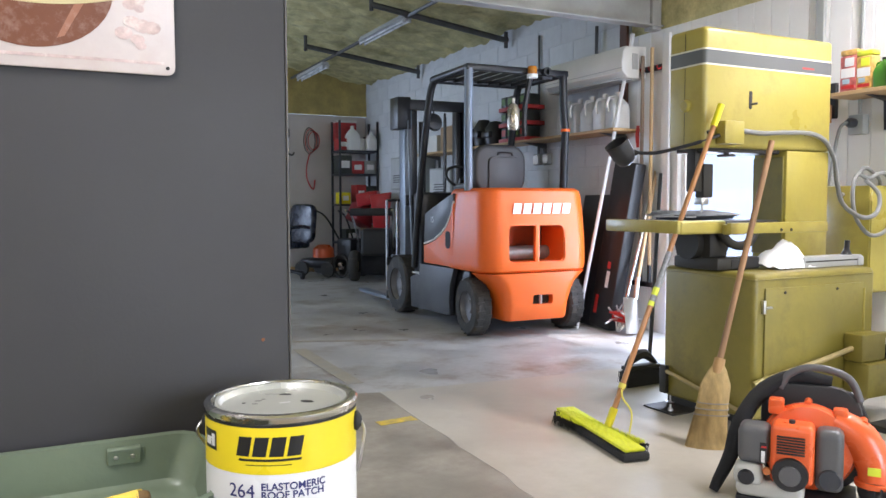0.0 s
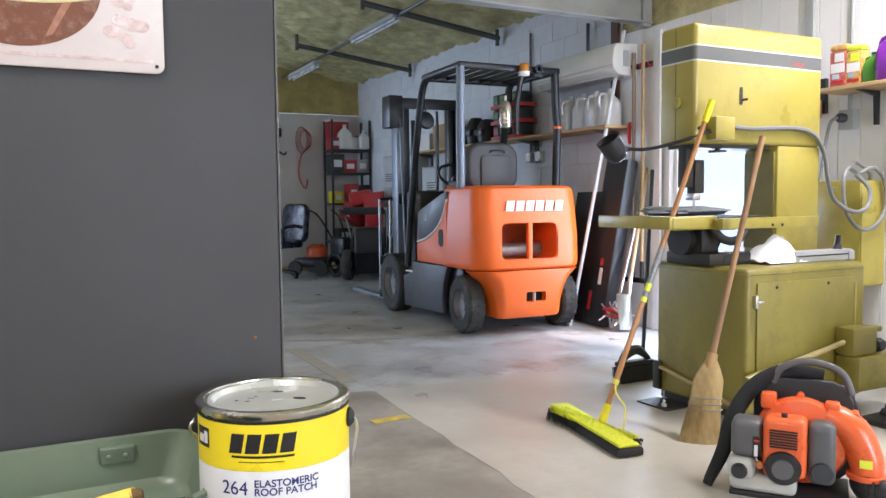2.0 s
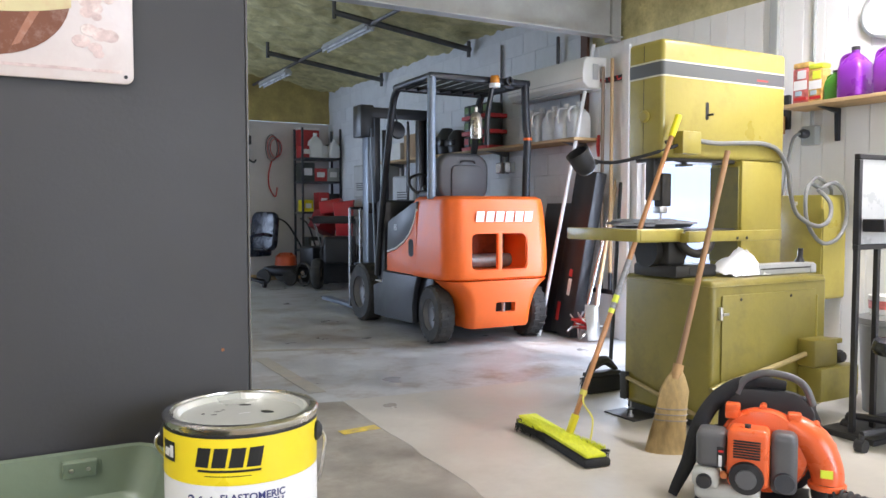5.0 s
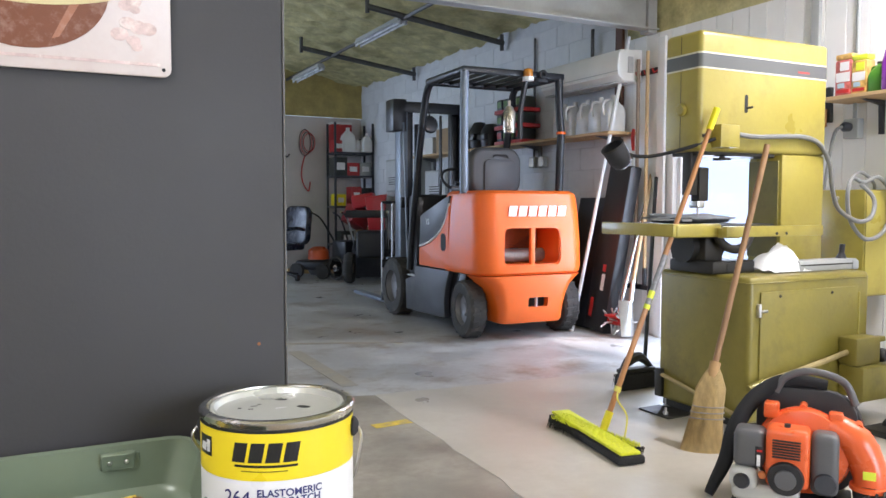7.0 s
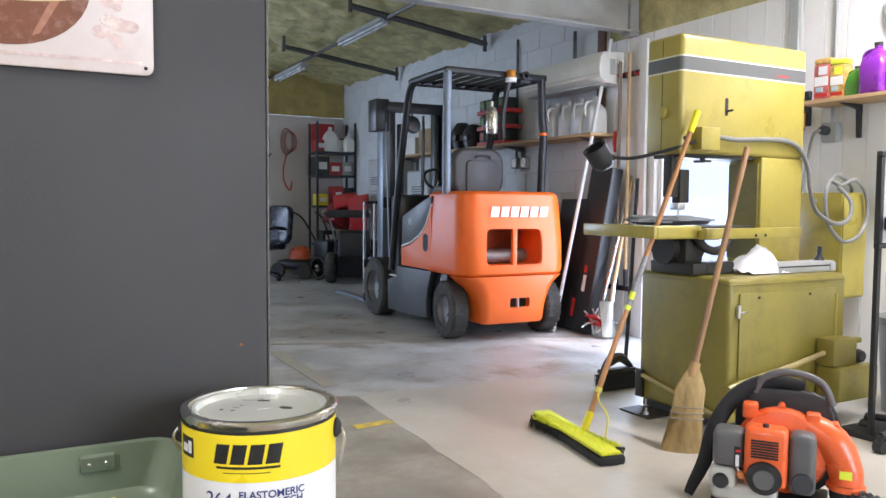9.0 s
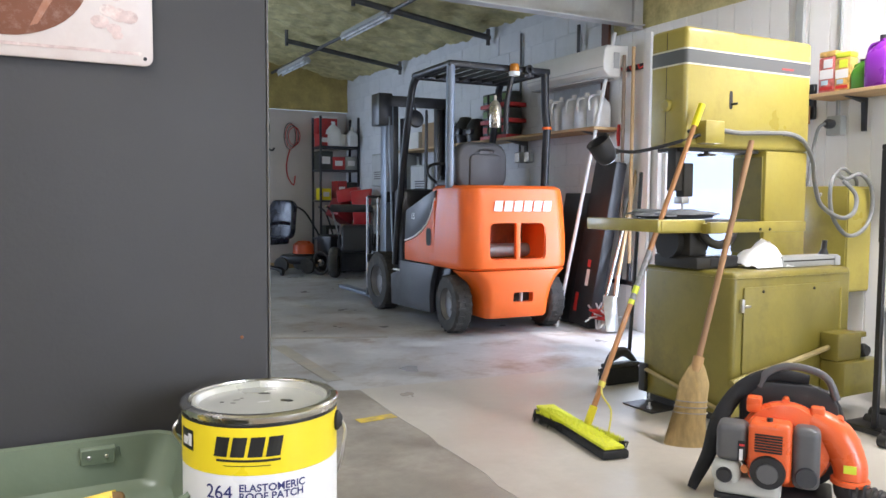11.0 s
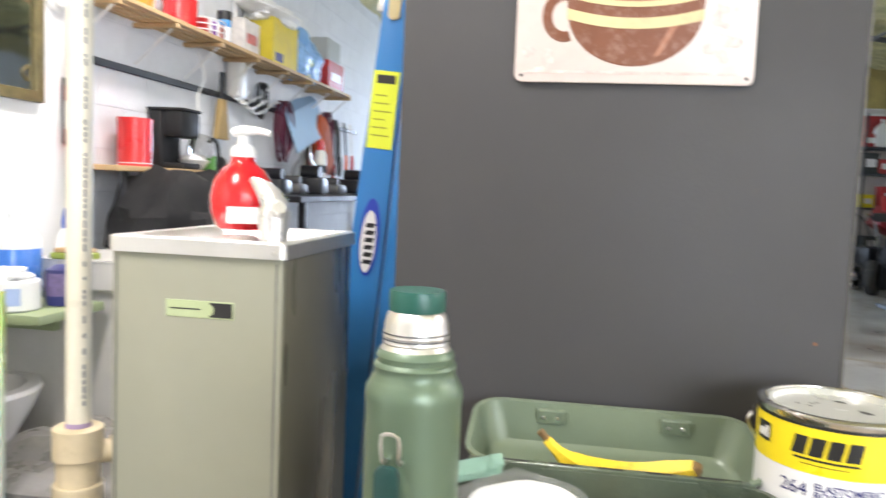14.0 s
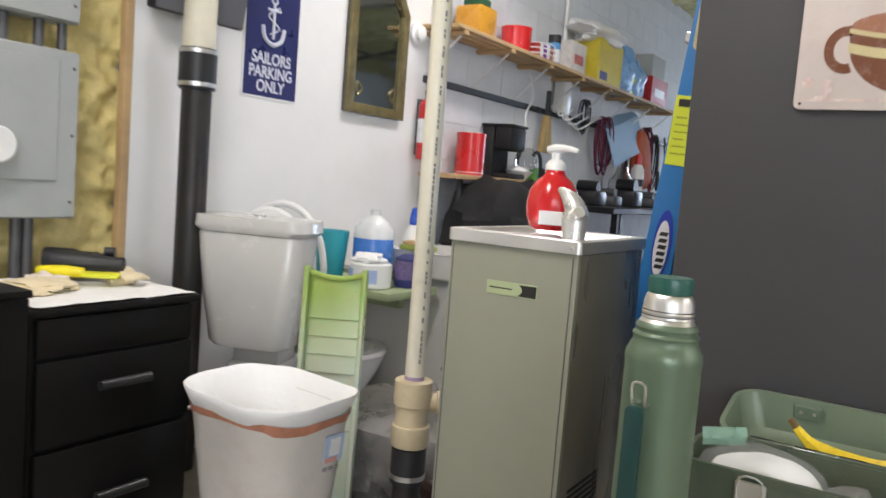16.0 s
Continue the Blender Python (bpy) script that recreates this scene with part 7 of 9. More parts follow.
part("starter_disc", lathe([(0, 0), (0.048, 0), (0.045, 0.008), (0, 0.008)], 24, None, pose(0.0, -0.198, 0.175, 90, 0, 0)), M_GREYPL, blw)
part("muffler_disc", lathe([(0, 0), (0.05, 0), (0.045, 0.012), (0, 0.014)], 20, None, pose(0.165, -0.142, 0.165, 90, 0, 0)), M_FKGREY, blw)
part("fuel_tank", box(-0.24, 0.06, -0.15, 0.05, 0.03, 0.115, 0.03, 3), M_CLEARW, blw, "milky white fuel tank")
part("fuel_neck", box(-0.25, -0.12, -0.165, -0.06, 0.09, 0.19, 0.03, 3), M_CLEARW, blw)
part("fuel_cap", lathe([(0, 0), (0.036, 0), (0.038, 0.012), (0.03, 0.03), (0, 0.032)], 16, None, pose(-0.19, -0.166, 0.135, 90, 0, 0)), M_BLACK, blw)
part("primer", lathe([(0, 0), (0.02, 0), (0.016, 0.016), (0, 0.02)], 14, None, pose(-0.10, -0.165, 0.175, 90, 0, 0)), mat("amber_bulb", (0.45, 0.14, 0.04), 0.3), blw)
part("yellow_label", box(0.318, 0.372, -0.0335, -0.026, 0.178, 0.216, 0.001, 1), M_LIME, blw)
for x, z in ((0.06, 0.485), (0.30, 0.42), (0.375, 0.32)):
    part("housing_boss", rod((x, 0.05, z - 0.025), (x, 0.13, z - 0.025), 0.018, 10), M_BLORANGE, blw)
part("carry_handle", tube([(-0.07, 0.18, 0.50), (-0.03, 0.18, 0.575), (0.06, 0.18, 0.615), (0.17, 0.18, 0.607), (0.245, 0.18, 0.565), (0.285, 0.18, 0.47)], 0.019, 10), M_GREYPL, blw, "grey carrying handle")
part("back_frame", prism(rounded(-0.16, 0.30, 0.02, 0.53, 0.14), 0.05, None, pose(0, 0.17, 0), 0.012), M_BLACK, blw)
part("back_pad", box(-0.14, 0.27, 0.225, 0.27, 0.06, 0.50, 0.02, 3), M_BLACK, blw)
b = bmesh.new()
pts = [Vector(p) for p in ((0.16, 0.22, 0.545), (-0.02, 0.21, 0.555), (-0.16, 0.16, 0.47), (-0.245, 0.06, 0.33), (-0.28, -0.02, 0.18), (-0.33, -0.06, 0.06), (-0.35, -0.08, 0.01))]
tube(pts, [0.03, 0.036, 0.042, 0.042, 0.036, 0.028, 0.022], 10, b)
part("shoulder_strap", b, mat("black_webbing", (0.012, 0.012, 0.013), 0.85, var=0.2, bump=0.3, bscale=160), blw)
part("shoulder_strap", tube([(0.16, 0.24, 0.46), (0.24, 0.23, 0.47), (0.30, 0.20, 0.36), (0.31, 0.18, 0.2)], 0.03, 8), bpy.data.materials["black_webbing"], blw)
part("base_frame", box(-0.24, 0.28, -0.14, 0.25, 0.0, 0.03, 0.01), M_BLACK, blw)

# ---- east wall of the rear bay ----
def hung(name, label, cat, m=None):
    return thing(name, m or Matrix(), label, cat)


ac = thing("air_conditioner", pose(XR, 5.60, 2.095), "white wall-mounted air conditioner with a rounded cover", "air conditioner")
part("body", prism([(-0.005, 0.0), (-0.20, 0.0), (-0.255, 0.05), (-0.265, 0.12), (-0.25, 0.22), (-0.22, 0.255), (-0.005, 0.265)], 1.12, None, pose(0, -0.56, 0), 0.012, 3), M_WHITE, ac)
part("air_flap", box(-0.245, -0.10, -0.50, 0.50, -0.012, -0.001, 0.003, 1), mat("flap_grey", (0.45, 0.46, 0.47), 0.5), ac)
part("grille_line", box(-0.266, -0.255, -0.55, 0.55, 0.075, 0.079), bpy.data.materials["flap_grey"], ac)
part("end_vent", box(-0.16, -0.10, -0.565, -0.559, 0.07, 0.20, 0.002, 1), bpy.data.materials["flap_grey"], ac)
part("pipe_sleeve", rod((-0.05, 0.05, 0.266), (-0.05, 0.05, 0.55), 0.016, 8), M_STEEL_DK, ac)

sh = thing("wall_shelf", pose(XR, 7.1, 1.665), "long wooden wall shelf holding jugs and boxes", "shelf", "wall shelves")
part("board", box(-0.30, 0, -2.0, 2.0, 0, 0.024, 0.003, 1), M_WOOD, sh)
for y in (-1.8, -0.6, 0.6, 1.8):
    part("bracket", prism([(-0.26, -0.002), (0, -0.002), (0, -0.22), (-0.02, -0.22), (-0.03, -0.05)], 0.03, None, pose(0, y, 0)), M_STEEL_DK, sh)
M_MILKY = mat("milky_jug_plastic", (0.66, 0.67, 0.68), 0.35, var=0.06, scale=14)


def jug(x, y, z, label="translucent white plastic jug on the shelf", rz=0, mm=None, s=1.0, group="white jugs", capm=None):
    t = thing("plastic_jug", pose(x, y, z, 0, 0, rz) @ Matrix.Scale(s, 4), label, "jug", group)
    b = bmesh.new()
    rings = []
    for w, zz in ((0.068, 0.0), (0.074, 0.008), (0.075, 0.15), (0.068, 0.185), (0.045, 0.225), (0.022, 0.245), (0.020, 0.262)):
        r = min(w * 0.5, 0.03)
        rings.append([b.verts.new((px, py, zz)) for px, py in rounded(-w, w, -w, w, r if zz < 0.2 else w * 0.95, 4)])
    for a, c in zip(rings, rings[1:]):
        for i in range(len(a)):
            b.faces.new([a[i], a[(i + 1) % len(a)], c[(i + 1) % len(a)], c[i]])
    b.faces.new(rings[0][::-1])
    b.faces.new(rings[-1])
    part("body", b, mm or M_MILKY, t)
    part("cap", lathe([(0, 0.262), (0.023, 0.262), (0.023, 0.282), (0, 0.284)], 14), capm or M_WHITE, t)
    part("handle", tube([(0.02, 0, 0.245), (0.07, 0, 0.235), (0.085, 0, 0.19), (0.074, 0, 0.13)], 0.011, 6), mm or M_MILKY, t)
    return t


for i, y in enumerate((5.24, 5.41, 5.59, 5.77, 5.94)):
    jug(4.36, y, 1.69, rz=180 + 12 * (i % 3 - 1), s=1.12)
random.seed(21)


def carton(x0, x1, y0, y1, z0, z1, mm, label, name="carton", extra=()):
    t = thing(name, pose((x0 + x1) / 2, (y0 + y1) / 2, z0), label, "box")
    w, d, h = (x1 - x0) / 2, (y1 - y0) / 2, z1 - z0
    part("body", box(-w, w, -d, d, 0, h, 0.003, 1), mm, t)
    for (n, e0, e1, f0, f1, g0, g1, em) in extra:
        part(n, box(-w + e0 * 2 * w, -w + e1 * 2 * w, -d + f0 * 2 * d, -d + f1 * 2 * d, g0 * h, g1 * h, 0.001, 1), em, t)
    return t


M_REDPACK = mat("red_packaging", (0.45, 0.03, 0.03), 0.4, var=0.2, scale=18)
M_GRNPACK = mat("green_packaging", (0.10, 0.20, 0.05), 0.4, var=0.4, scale=30)
M_BLKPACK = mat("black_packaging", (0.03, 0.035, 0.03), 0.4, var=0.3, scale=20)
dsp = thing("oil_display", pose(4.36, 6.76, 1.69) @ Matrix.Diagonal((1, 0.86, 1.12, 1)), "red display tray stacked with dark oil bottles", "display")
for r in range(3):
    part("tray", box(-0.12, 0.12, -0.29, 0.29, 0.142 * r, 0.142 * r + 0.035, 0.002, 1), M_REDPACK, dsp)
    for k in range(4):
        bt_ = part("bottle", box(-0.10, 0.08, -0.27 + 0.14 * k, -0.145 + 0.14 * k, 0.142 * r + 0.036, 0.142 * r + 0.135, 0.012, 2), M_BLKPACK, dsp)
        part("label", box(-0.103, -0.0995, -0.25 + 0.14 * k, -0.165 + 0.14 * k, 0.142 * r + 0.06, 0.142 * r + 0.115), M_GRNPACK if (k + r) % 3 else M_REDPACK, bt_)
for y, hgt in ((7.25, 0.26), (7.5, 0.30), (7.75, 0.22)):
    hm_ = thing("dark_helmet", pose(4.34, y, 1.69), "dark round helmet sitting on the shelf", "helmet", "helmets")
    part("shell", lathe([(0, hgt), (0.06, hgt - 0.01), (0.11, hgt * 0.7), (0.12, hgt * 0.35), (0.10, 0), (0, 0)], 20), M_BLACK, hm_)
    part("visor", box(-0.13, -0.06, -0.08, 0.08, hgt * 0.3, hgt * 0.55, 0.01, 2), M_FKBLK, hm_)
carton(4.25, 4.47, 8.0, 8.4, 1.69, 1.975, mat("kraft_board", (0.36, 0.24, 0.13), 0.7, var=0.12, scale=9), "brown cardboard carton on the shelf")
carton(4.25, 4.47, 8.5, 8.85, 1.69, 1.895, M_WHITE, "white cardboard carton on the shelf")
for y in (6.45, 6.62):
    sk = thing("socket_box", pose(XR, y, 1.45), "small grey wall socket box with a cover", "socket", "wall sockets")
    part("box", box(-0.05, 0, -0.05, 0.05, 0, 0.11, 0.006, 2), M_PANELGREY, sk)
    part("cover", box(-0.056, -0.0505, -0.045, 0.045, 0.008, 0.102, 0.003, 1), M_CHROME, sk)
for y, z0, z1, w in ((9.3, 1.2, 1.75, 0.5), (9.95, 1.25, 1.7, 0.45), (8.6, 1.1, 1.5, 0.6)):
    eb = thing("switch_cabinet", pose(XR, y, z0), "grey electrical cabinet with a vented door on the wall", "electrical box", "switch cabinets")
    part("body", box(-0.16, 0, -w / 2, w / 2, 0, z1 - z0, 0.006), M_PANELGREY, eb)
    part("door", box(-0.170, -0.161, -w / 2 + 0.02, w / 2 - 0.02, 0.02, z1 - z0 - 0.02, 0.003, 1), mat("pale_panel_door", (0.55, 0.57, 0.58), 0.45) if y == 9.3 else bpy.data.materials["pale_panel_door"], eb)
    for i in range(4):
        part("vent", box(-0.1725, -0.1695, -w / 4, w / 4, 0.10 + 0.03 * i, 0.112 + 0.03 * i), M_FKGREY, eb)
tagged(part("conduit", rod((4.48, 6.62, 1.56), (4.48, 6.62, 2.75), 0.012, 8), M_STEEL_DK), "steel conduit up the block wall", "conduit", "", "structure")

# long tools and boards against the wall
M_POLEW = mat("white_pole_enamel", (0.76, 0.77, 0.78), 0.35, var=0.05)
M_TAN = mat("pale_ash_handle", (0.52, 0.36, 0.19), 0.55, var=0.2, scale=5, stretch=(1, 1, 0.15))
M_GREYW = mat("weathered_handle", (0.30, 0.22, 0.17), 0.6, var=0.25, scale=6, stretch=(1, 1, 0.15))
M_REDGRIP = mat("red_grip", (0.55, 0.03, 0.025), 0.4)
tagged(part("white_pole", tube([(4.02, 5.33, 0.0), (4.20, 5.21, 1.2), (4.40, 5.10, 2.47)], 0.016, 10), M_POLEW), "long white metal pole leaning on the wall", "pole")
rk = thing("tool_rack", pose(XR, 5.04, 2.145), "black wall rail with tool hooks", "rack")
part("rail", box(-0.022, 0, -0.24, 0.24, 0, 0.045, 0.003, 1), M_BLACK, rk)
for y in (-0.2, -0.1, 0.0, 0.1, 0.2):
    part("hook", tube([(-0.02, y, 0.02), (-0.06, y, 0.0), (-0.075, y, 0.03)], 0.006, 6), M_REDGRIP, rk)
for nm, y, zt, mm in (("rake", 5.00, 2.27, M_GREYW), ("garden_hoe", 4.89, 2.32, M_TAN)):
    t = thing(nm, pose(4.42, y, 0), "long wooden-handled garden tool hung on the wall rail", "garden tool", "garden tools")
    part("handle", rod((0, 0, 0.55), (0, 0, zt), 0.015, 10), mm, t)
    part("ferrule", rod((0, 0, 0.42), (0, 0, 0.56), 0.018, 10), M_FKBLK, t)
    part("head", box(-0.02, 0.02, -0.09, 0.09, 0.38, 0.42, 0.006), M_FKBLK, t)
for y, z in ((5.06, 1.62), (5.05, 1.24)):
    gt = thing("hand_saw", pose(4.43, y, z), "red-handled tool hanging by the rail", "hand tool", "red hand tools")
    part("grip", tube([(0, 0, -0.09), (0, 0.008, 0), (0, 0, 0.09)], [0.012, 0.017, 0.013], 8), M_REDGRIP, gt)
    part("shaft", rod((0, 0, -0.40), (0, 0, -0.08), 0.006, 6), M_STEEL, gt)
tc = thing("tall_case", pose(4.22, 5.22, 0, 0, 0, 0), "tall black tool case leaning on the wall", "case")
CM = Matrix.Rotation(radians(5.5), 4, 'Y') @ Matrix.Rotation(radians(7), 4, 'X')
part("shell", box(-0.06, 0.06, -0.13, 0.15, 0.01, 1.42, 0.02, 2, None, CM), M_BLACK, tc)
part("red_label", box(-0.062, -0.0595, -0.03, 0.01, 0.52, 0.58, 0, 1, None, CM), M_REDGRIP, tc)
part("white_label", box(-0.062, -0.0595, -0.035, 0.005, 0.36, 0.50, 0, 1, None, CM), M_LABELW, tc)
part("red_label", box(-0.062, -0.0595, 0.06, 0.10, 0.12, 0.28, 0, 1, None, CM), M_REDGRIP, tc)
bd = thing("dark_board", pose(4.24, 5.60, 0), "dark board leaning on the block wall", "board")
part("board", box(-0.012, 0.012, -0.22, 0.20, 0.0, 1.16, 0.004, 1, None, Matrix.Rotation(radians(11), 4, 'Y')), M_FKGREY, bd)
cu = thing("cultivator", pose(4.22, 4.97, 0), "red garden cultivator with steel tines", "garden tool")
part("hub", rod((0, -0.10, 0.12), (0, 0.10, 0.12), 0.035, 12), M_REDGRIP, cu)
part("guard", box(-0.07, 0.07, -0.10, 0.10, 0.155, 0.175, 0.01), M_REDGRIP, cu)
for k in range(4):
    y = -0.09 + 0.06 * k
    b = bmesh.new()
    for a in range(5):
        an = radians(72 * a + 20 * k)
        rod((0, y, 0.12), (0.118 * math.cos(an), y, 0.12 + 0.118 * math.sin(an)), 0.008, 5, b)
    part("tine_wheel", b, M_STEEL, cu)
part("shaft", rod((0, 0, 0.17), (0.30, -0.05, 1.35), 0.014, 10), M_CHROME, cu)
sv_ = thing("shovel", pose(4.22, 4.82, -0.03), "steel shovel with a pale wooden handle", "shovel")
b = lumpy(8, 10, lambda u, v: ((-0.07 + 0.14 * u, 0.05 * (2 * u - 1) ** 2 * (0.4 + v), 0.05 + 0.29 * v), (0, 0.006, 0), 9))
part("blade", b, M_STEEL, sv_)
part("socket", rod((0, 0.0, 0.33), (0.04, 0.02, 0.50), 0.02, 10), M_STEEL, sv_)
part("handle", rod((0.04, 0.02, 0.48), (0.32, 0.12, 1.45), 0.016, 10), M_TAN, sv_)
pst = struct("wall_post", box(XR - 0.03, XR - 0.001, 5.27, 5.36, 1.9, 2.85, 0.002, 1), mat("brown_post", (0.13, 0.055, 0.035), 0.6, var=0.2), "dark red steel post at the end of the block wall", "post")
bkb = struct("white_batten", box(XR - 0.03, XR - 0.002, 4.75, 4.83, 0, 2.42, 0.002, 1), M_FRAME, "white painted batten beside the door", "trim")

# ---- back of the rear bay ----
ch = thing("office_chair", pose(2.95, 10.72, 0, 0, 0, -63), "black leather office chair with arm rests", "chair")
M_LEATHER = mat("black_leather", (0.014, 0.019, 0.034), 0.26, var=0.2, scale=9, bump=0.15, bscale=60)
part("seat", box(-0.25, 0.25, -0.25, 0.25, 0.43, 0.53, 0.04, 3), M_LEATHER, ch)
part("backrest", prism(rounded(-0.25, 0.25, 0.50, 1.06, 0.12), 0.10, None, pose(0, 0.20, 0, -6, 0, 0), 0.035, 3), M_LEATHER, ch)
for s in (-1, 1):
    part("armrest", tube([(s * 0.27, 0.2, 0.72), (s * 0.29, 0.0, 0.74), (s * 0.29, -0.18, 0.70), (s * 0.27, -0.15, 0.48)], 0.025, 8), M_LEATHER, ch)
part("gas_column", rod((0, 0, 0.10), (0, 0, 0.43), 0.03, 10), M_BLACK, ch)
for k in range(5):
    a = radians(72 * k + 10)
    lg = part("base_leg", rod((0, 0, 0.12), (0.29 * math.cos(a), 0.29 * math.sin(a), 0.07), 0.022, 8, None, 0.016), M_BLACK, ch)
    part("caster", rod((0.29 * math.cos(a) - 0.02, 0.29 * math.sin(a), 0.03), (0.29 * math.cos(a) + 0.02, 0.29 * math.sin(a), 0.03), 0.03, 10), M_BLACK, lg)

rack = thing("storage_rack", pose(4.18, 11.22, 0), "grey metal storage rack with mixed shop supplies", "rack")
for x in (-0.30, 0.30):
    for y in (-0.18, 0.18):
        part("post", box(x - 0.015, x + 0.015, y - 0.015, y + 0.015, 0, 2.30, 0.002, 1), M_FKGREY, rack)
for z in (0.45, 1.02, 1.48, 1.83):
    part("shelf", box(-0.31, 0.31, -0.19, 0.19, z, z + 0.03, 0.003, 1), M_FKGREY, rack)
wc = thing("wall_chest", pose(4.10, 11.475, 2.02), "red and white box on the back wall", "box")
random.seed(4)
goods = [(-0.22, 1.862, M_REDPACK), (0.10, 1.862, M_WHITE), (0.24, 1.862, M_BLKPACK), (-0.2, 1.512, M_BLKPACK), (0.0, 1.512, M_REDPACK), (0.2, 1.512, M_PANELGREY), (-0.2, 1.052, bpy.data.materials["bright_yellow_plastic"]), (0.05, 1.052, M_REDPACK), (0.23, 1.052, M_BLKPACK), (-0.1, 0.482, M_BLKPACK), (0.2, 0.482, bpy.data.materials["kraft_board"])]
part("body", box(-0.16, 0.16, -0.12, 0.12, 0.0, 0.28, 0.006), M_REDPACK, wc)
part("lid", box(-0.165, 0.165, -0.125, 0.125, 0.281, 0.31, 0.006), M_WHITE, wc)
for gx, gz, gm in goods:
    w_, h_ = random.uniform(0.07, 0.11), random.uniform(0.16, 0.30)
    carton(4.18 + gx - w_, 4.18 + gx + w_, 11.08, 11.32, gz, gz + h_, gm, "packed shop supply box on the metal rack", "supply_box", (("label", 0.2, 0.8, -0.02, 0.0, 0.3, 0.7, M_LABELW),))
for x, y, s in ((4.10, 11.1, 1.3), (4.36, 11.0, 1.0)):
    jug(x, y, 1.862, "white plastic jug on the metal rack", 90, M_WHITE, s, "rack jugs")

sn = thing("snow_blower", pose(4.02, 9.9, 0, 0, 0, 150), "red and black snow blower with chrome handles", "snow blower")
M_SNRED = mat("snow_blower_red", (0.48, 0.02, 0.025), 0.35, var=0.12, scale=6, coat=0.2)
part("auger_housing", prism([(-0.33, 0.05), (0.33, 0.05), (0.33, 0.50), (0.20, 0.58), (-0.20, 0.58), (-0.33, 0.50)], 0.32, None, pose(0, -0.55, 0), 0.01), M_FKBLK, sn)
part("engine", box(-0.20, 0.20, -0.20, 0.25, 0.35, 0.72, 0.05, 3), M_BLACK, sn)
part("chute", prism([(-0.10, 0.55), (0.10, 0.55), (0.13, 0.95), (0.16, 1.18), (-0.14, 1.22), (-0.12, 0.95)], 0.16, None, pose(0, -0.48, 0), 0.02), M_SNRED, sn)
part("chute_hood", box(-0.16, 0.16, -0.68, -0.34, 1.05, 1.24, 0.03, 2, None, pose(0, 0, 0, 0, 10, 0)), M_SNRED, sn)
part("control_panel", box(-0.28, 0.28, 0.42, 0.58, 0.90, 1.0, 0.02), M_BLACK, sn)
for s in (-1, 1):
    part("handle_tube", tube([(s * 0.22, 0.1, 0.45), (s * 0.27, 0.45, 0.88), (s * 0.30, 0.75, 0.98)], 0.014, 8), M_CHROME, sn)
    w_ = part("tyre", lathe([(0.09, -0.06), (0.19, -0.06), (0.21, -0.03), (0.21, 0.03), (0.19, 0.06), (0.09, 0.06)], 24, None, pose(s * 0.30, 0.12, 0.21, 0, 90, 0)), M_RUBBER, sn)
    part("rim", lathe([(0, -0.03), (0.10, -0.04), (0.10, 0.04), (0, 0.03)], 18, None, pose(s * 0.30, 0.12, 0.21, 0, 90, 0)), mat("tan_rim", (0.30, 0.22, 0.14), 0.5) if s < 0 else bpy.data.materials["tan_rim"], w_)
mw = thing("push_mower", pose(3.58, 10.95, 0, 0, 0, 40), "orange push mower stored by the back wall", "mower")
part("deck", box(-0.22, 0.22, -0.28, 0.28, 0.12, 0.26, 0.05, 3), M_BLACK, mw)
part("cowl", lathe([(0, 0.46), (0.09, 0.45), (0.15, 0.40), (0.16, 0.27), (0, 0.26)], 22), M_BLORANGE, mw)
for x in (-0.24, 0.24):
    for y in (-0.22, 0.22):
        part("wheel", rod((x - 0.025, y, 0.11), (x + 0.025, y, 0.11), 0.11, 18), M_RUBBER, mw)
rt = thing("red_tiller", pose(3.86, 10.5, 0, 0, 0, 20), "dark red garden tiller with spoked wheels", "tiller")
part("hopper", box(-0.16, 0.16, -0.12, 0.14, 0.62, 0.90, 0.02, 2, None, pose(0, 0, 0, 0, 28, 0) @ pose(-0.25, 0, 0.12)), mat("dark_red_paint", (0.26, 0.02, 0.025), 0.4, var=0.15), rt)
part("engine", box(-0.16, 0.16, -0.16, 0.16, 0.26, 0.56, 0.04, 2), M_FKBLK, rt)
for s in (-1, 1):
    w_ = part("wheel", tube([(s * 0.20, 0.16 * math.cos(a), 0.17 + 0.155 * math.sin(a)) for a in [radians(30 * i) for i in range(12)]], 0.018, 8, None, 2, True), M_RUBBER, rt)
    part("hub", rod((s * 0.20 - 0.02, 0, 0.17), (s * 0.20 + 0.02, 0, 0.17), 0.05, 12), M_CHROME, w_)
    part("handle", tube([(s * 0.12, 0.1, 0.5), (s * 0.18, 0.35, 0.85), (s * 0.2, 0.55, 0.95)], 0.013, 8), M_FKBLK, rt)
stt = thing("string_trimmer", pose(3.15, YB - 0.05, 1.05), "black string trimmer hung on the back wall", "trimmer")
part("shaft", rod((0, 0, 0), (0.06, 0, 1.02), 0.014, 8), M_BLACK, stt)
part("engine", box(-0.04, 0.09, -0.09, 0.03, 1.0, 1.14, 0.02, 2), M_BLACK, stt)
part("grip", tube([(0.04, -0.02, 0.80), (0.12, -0.06, 0.74), (0.16, -0.05, 0.78)], 0.014, 6), M_BLACK, stt)
part("head", lathe([(0, 0), (0.07, 0), (0.06, 0.05), (0, 0.06)], 14, None, pose(0, 0, -0.04)), M_BLACK, stt)
cb = thing("cable_coil", pose(3.57, YB - 0.04, 1.62), "coiled red and black cables on a wall hook", "cable")
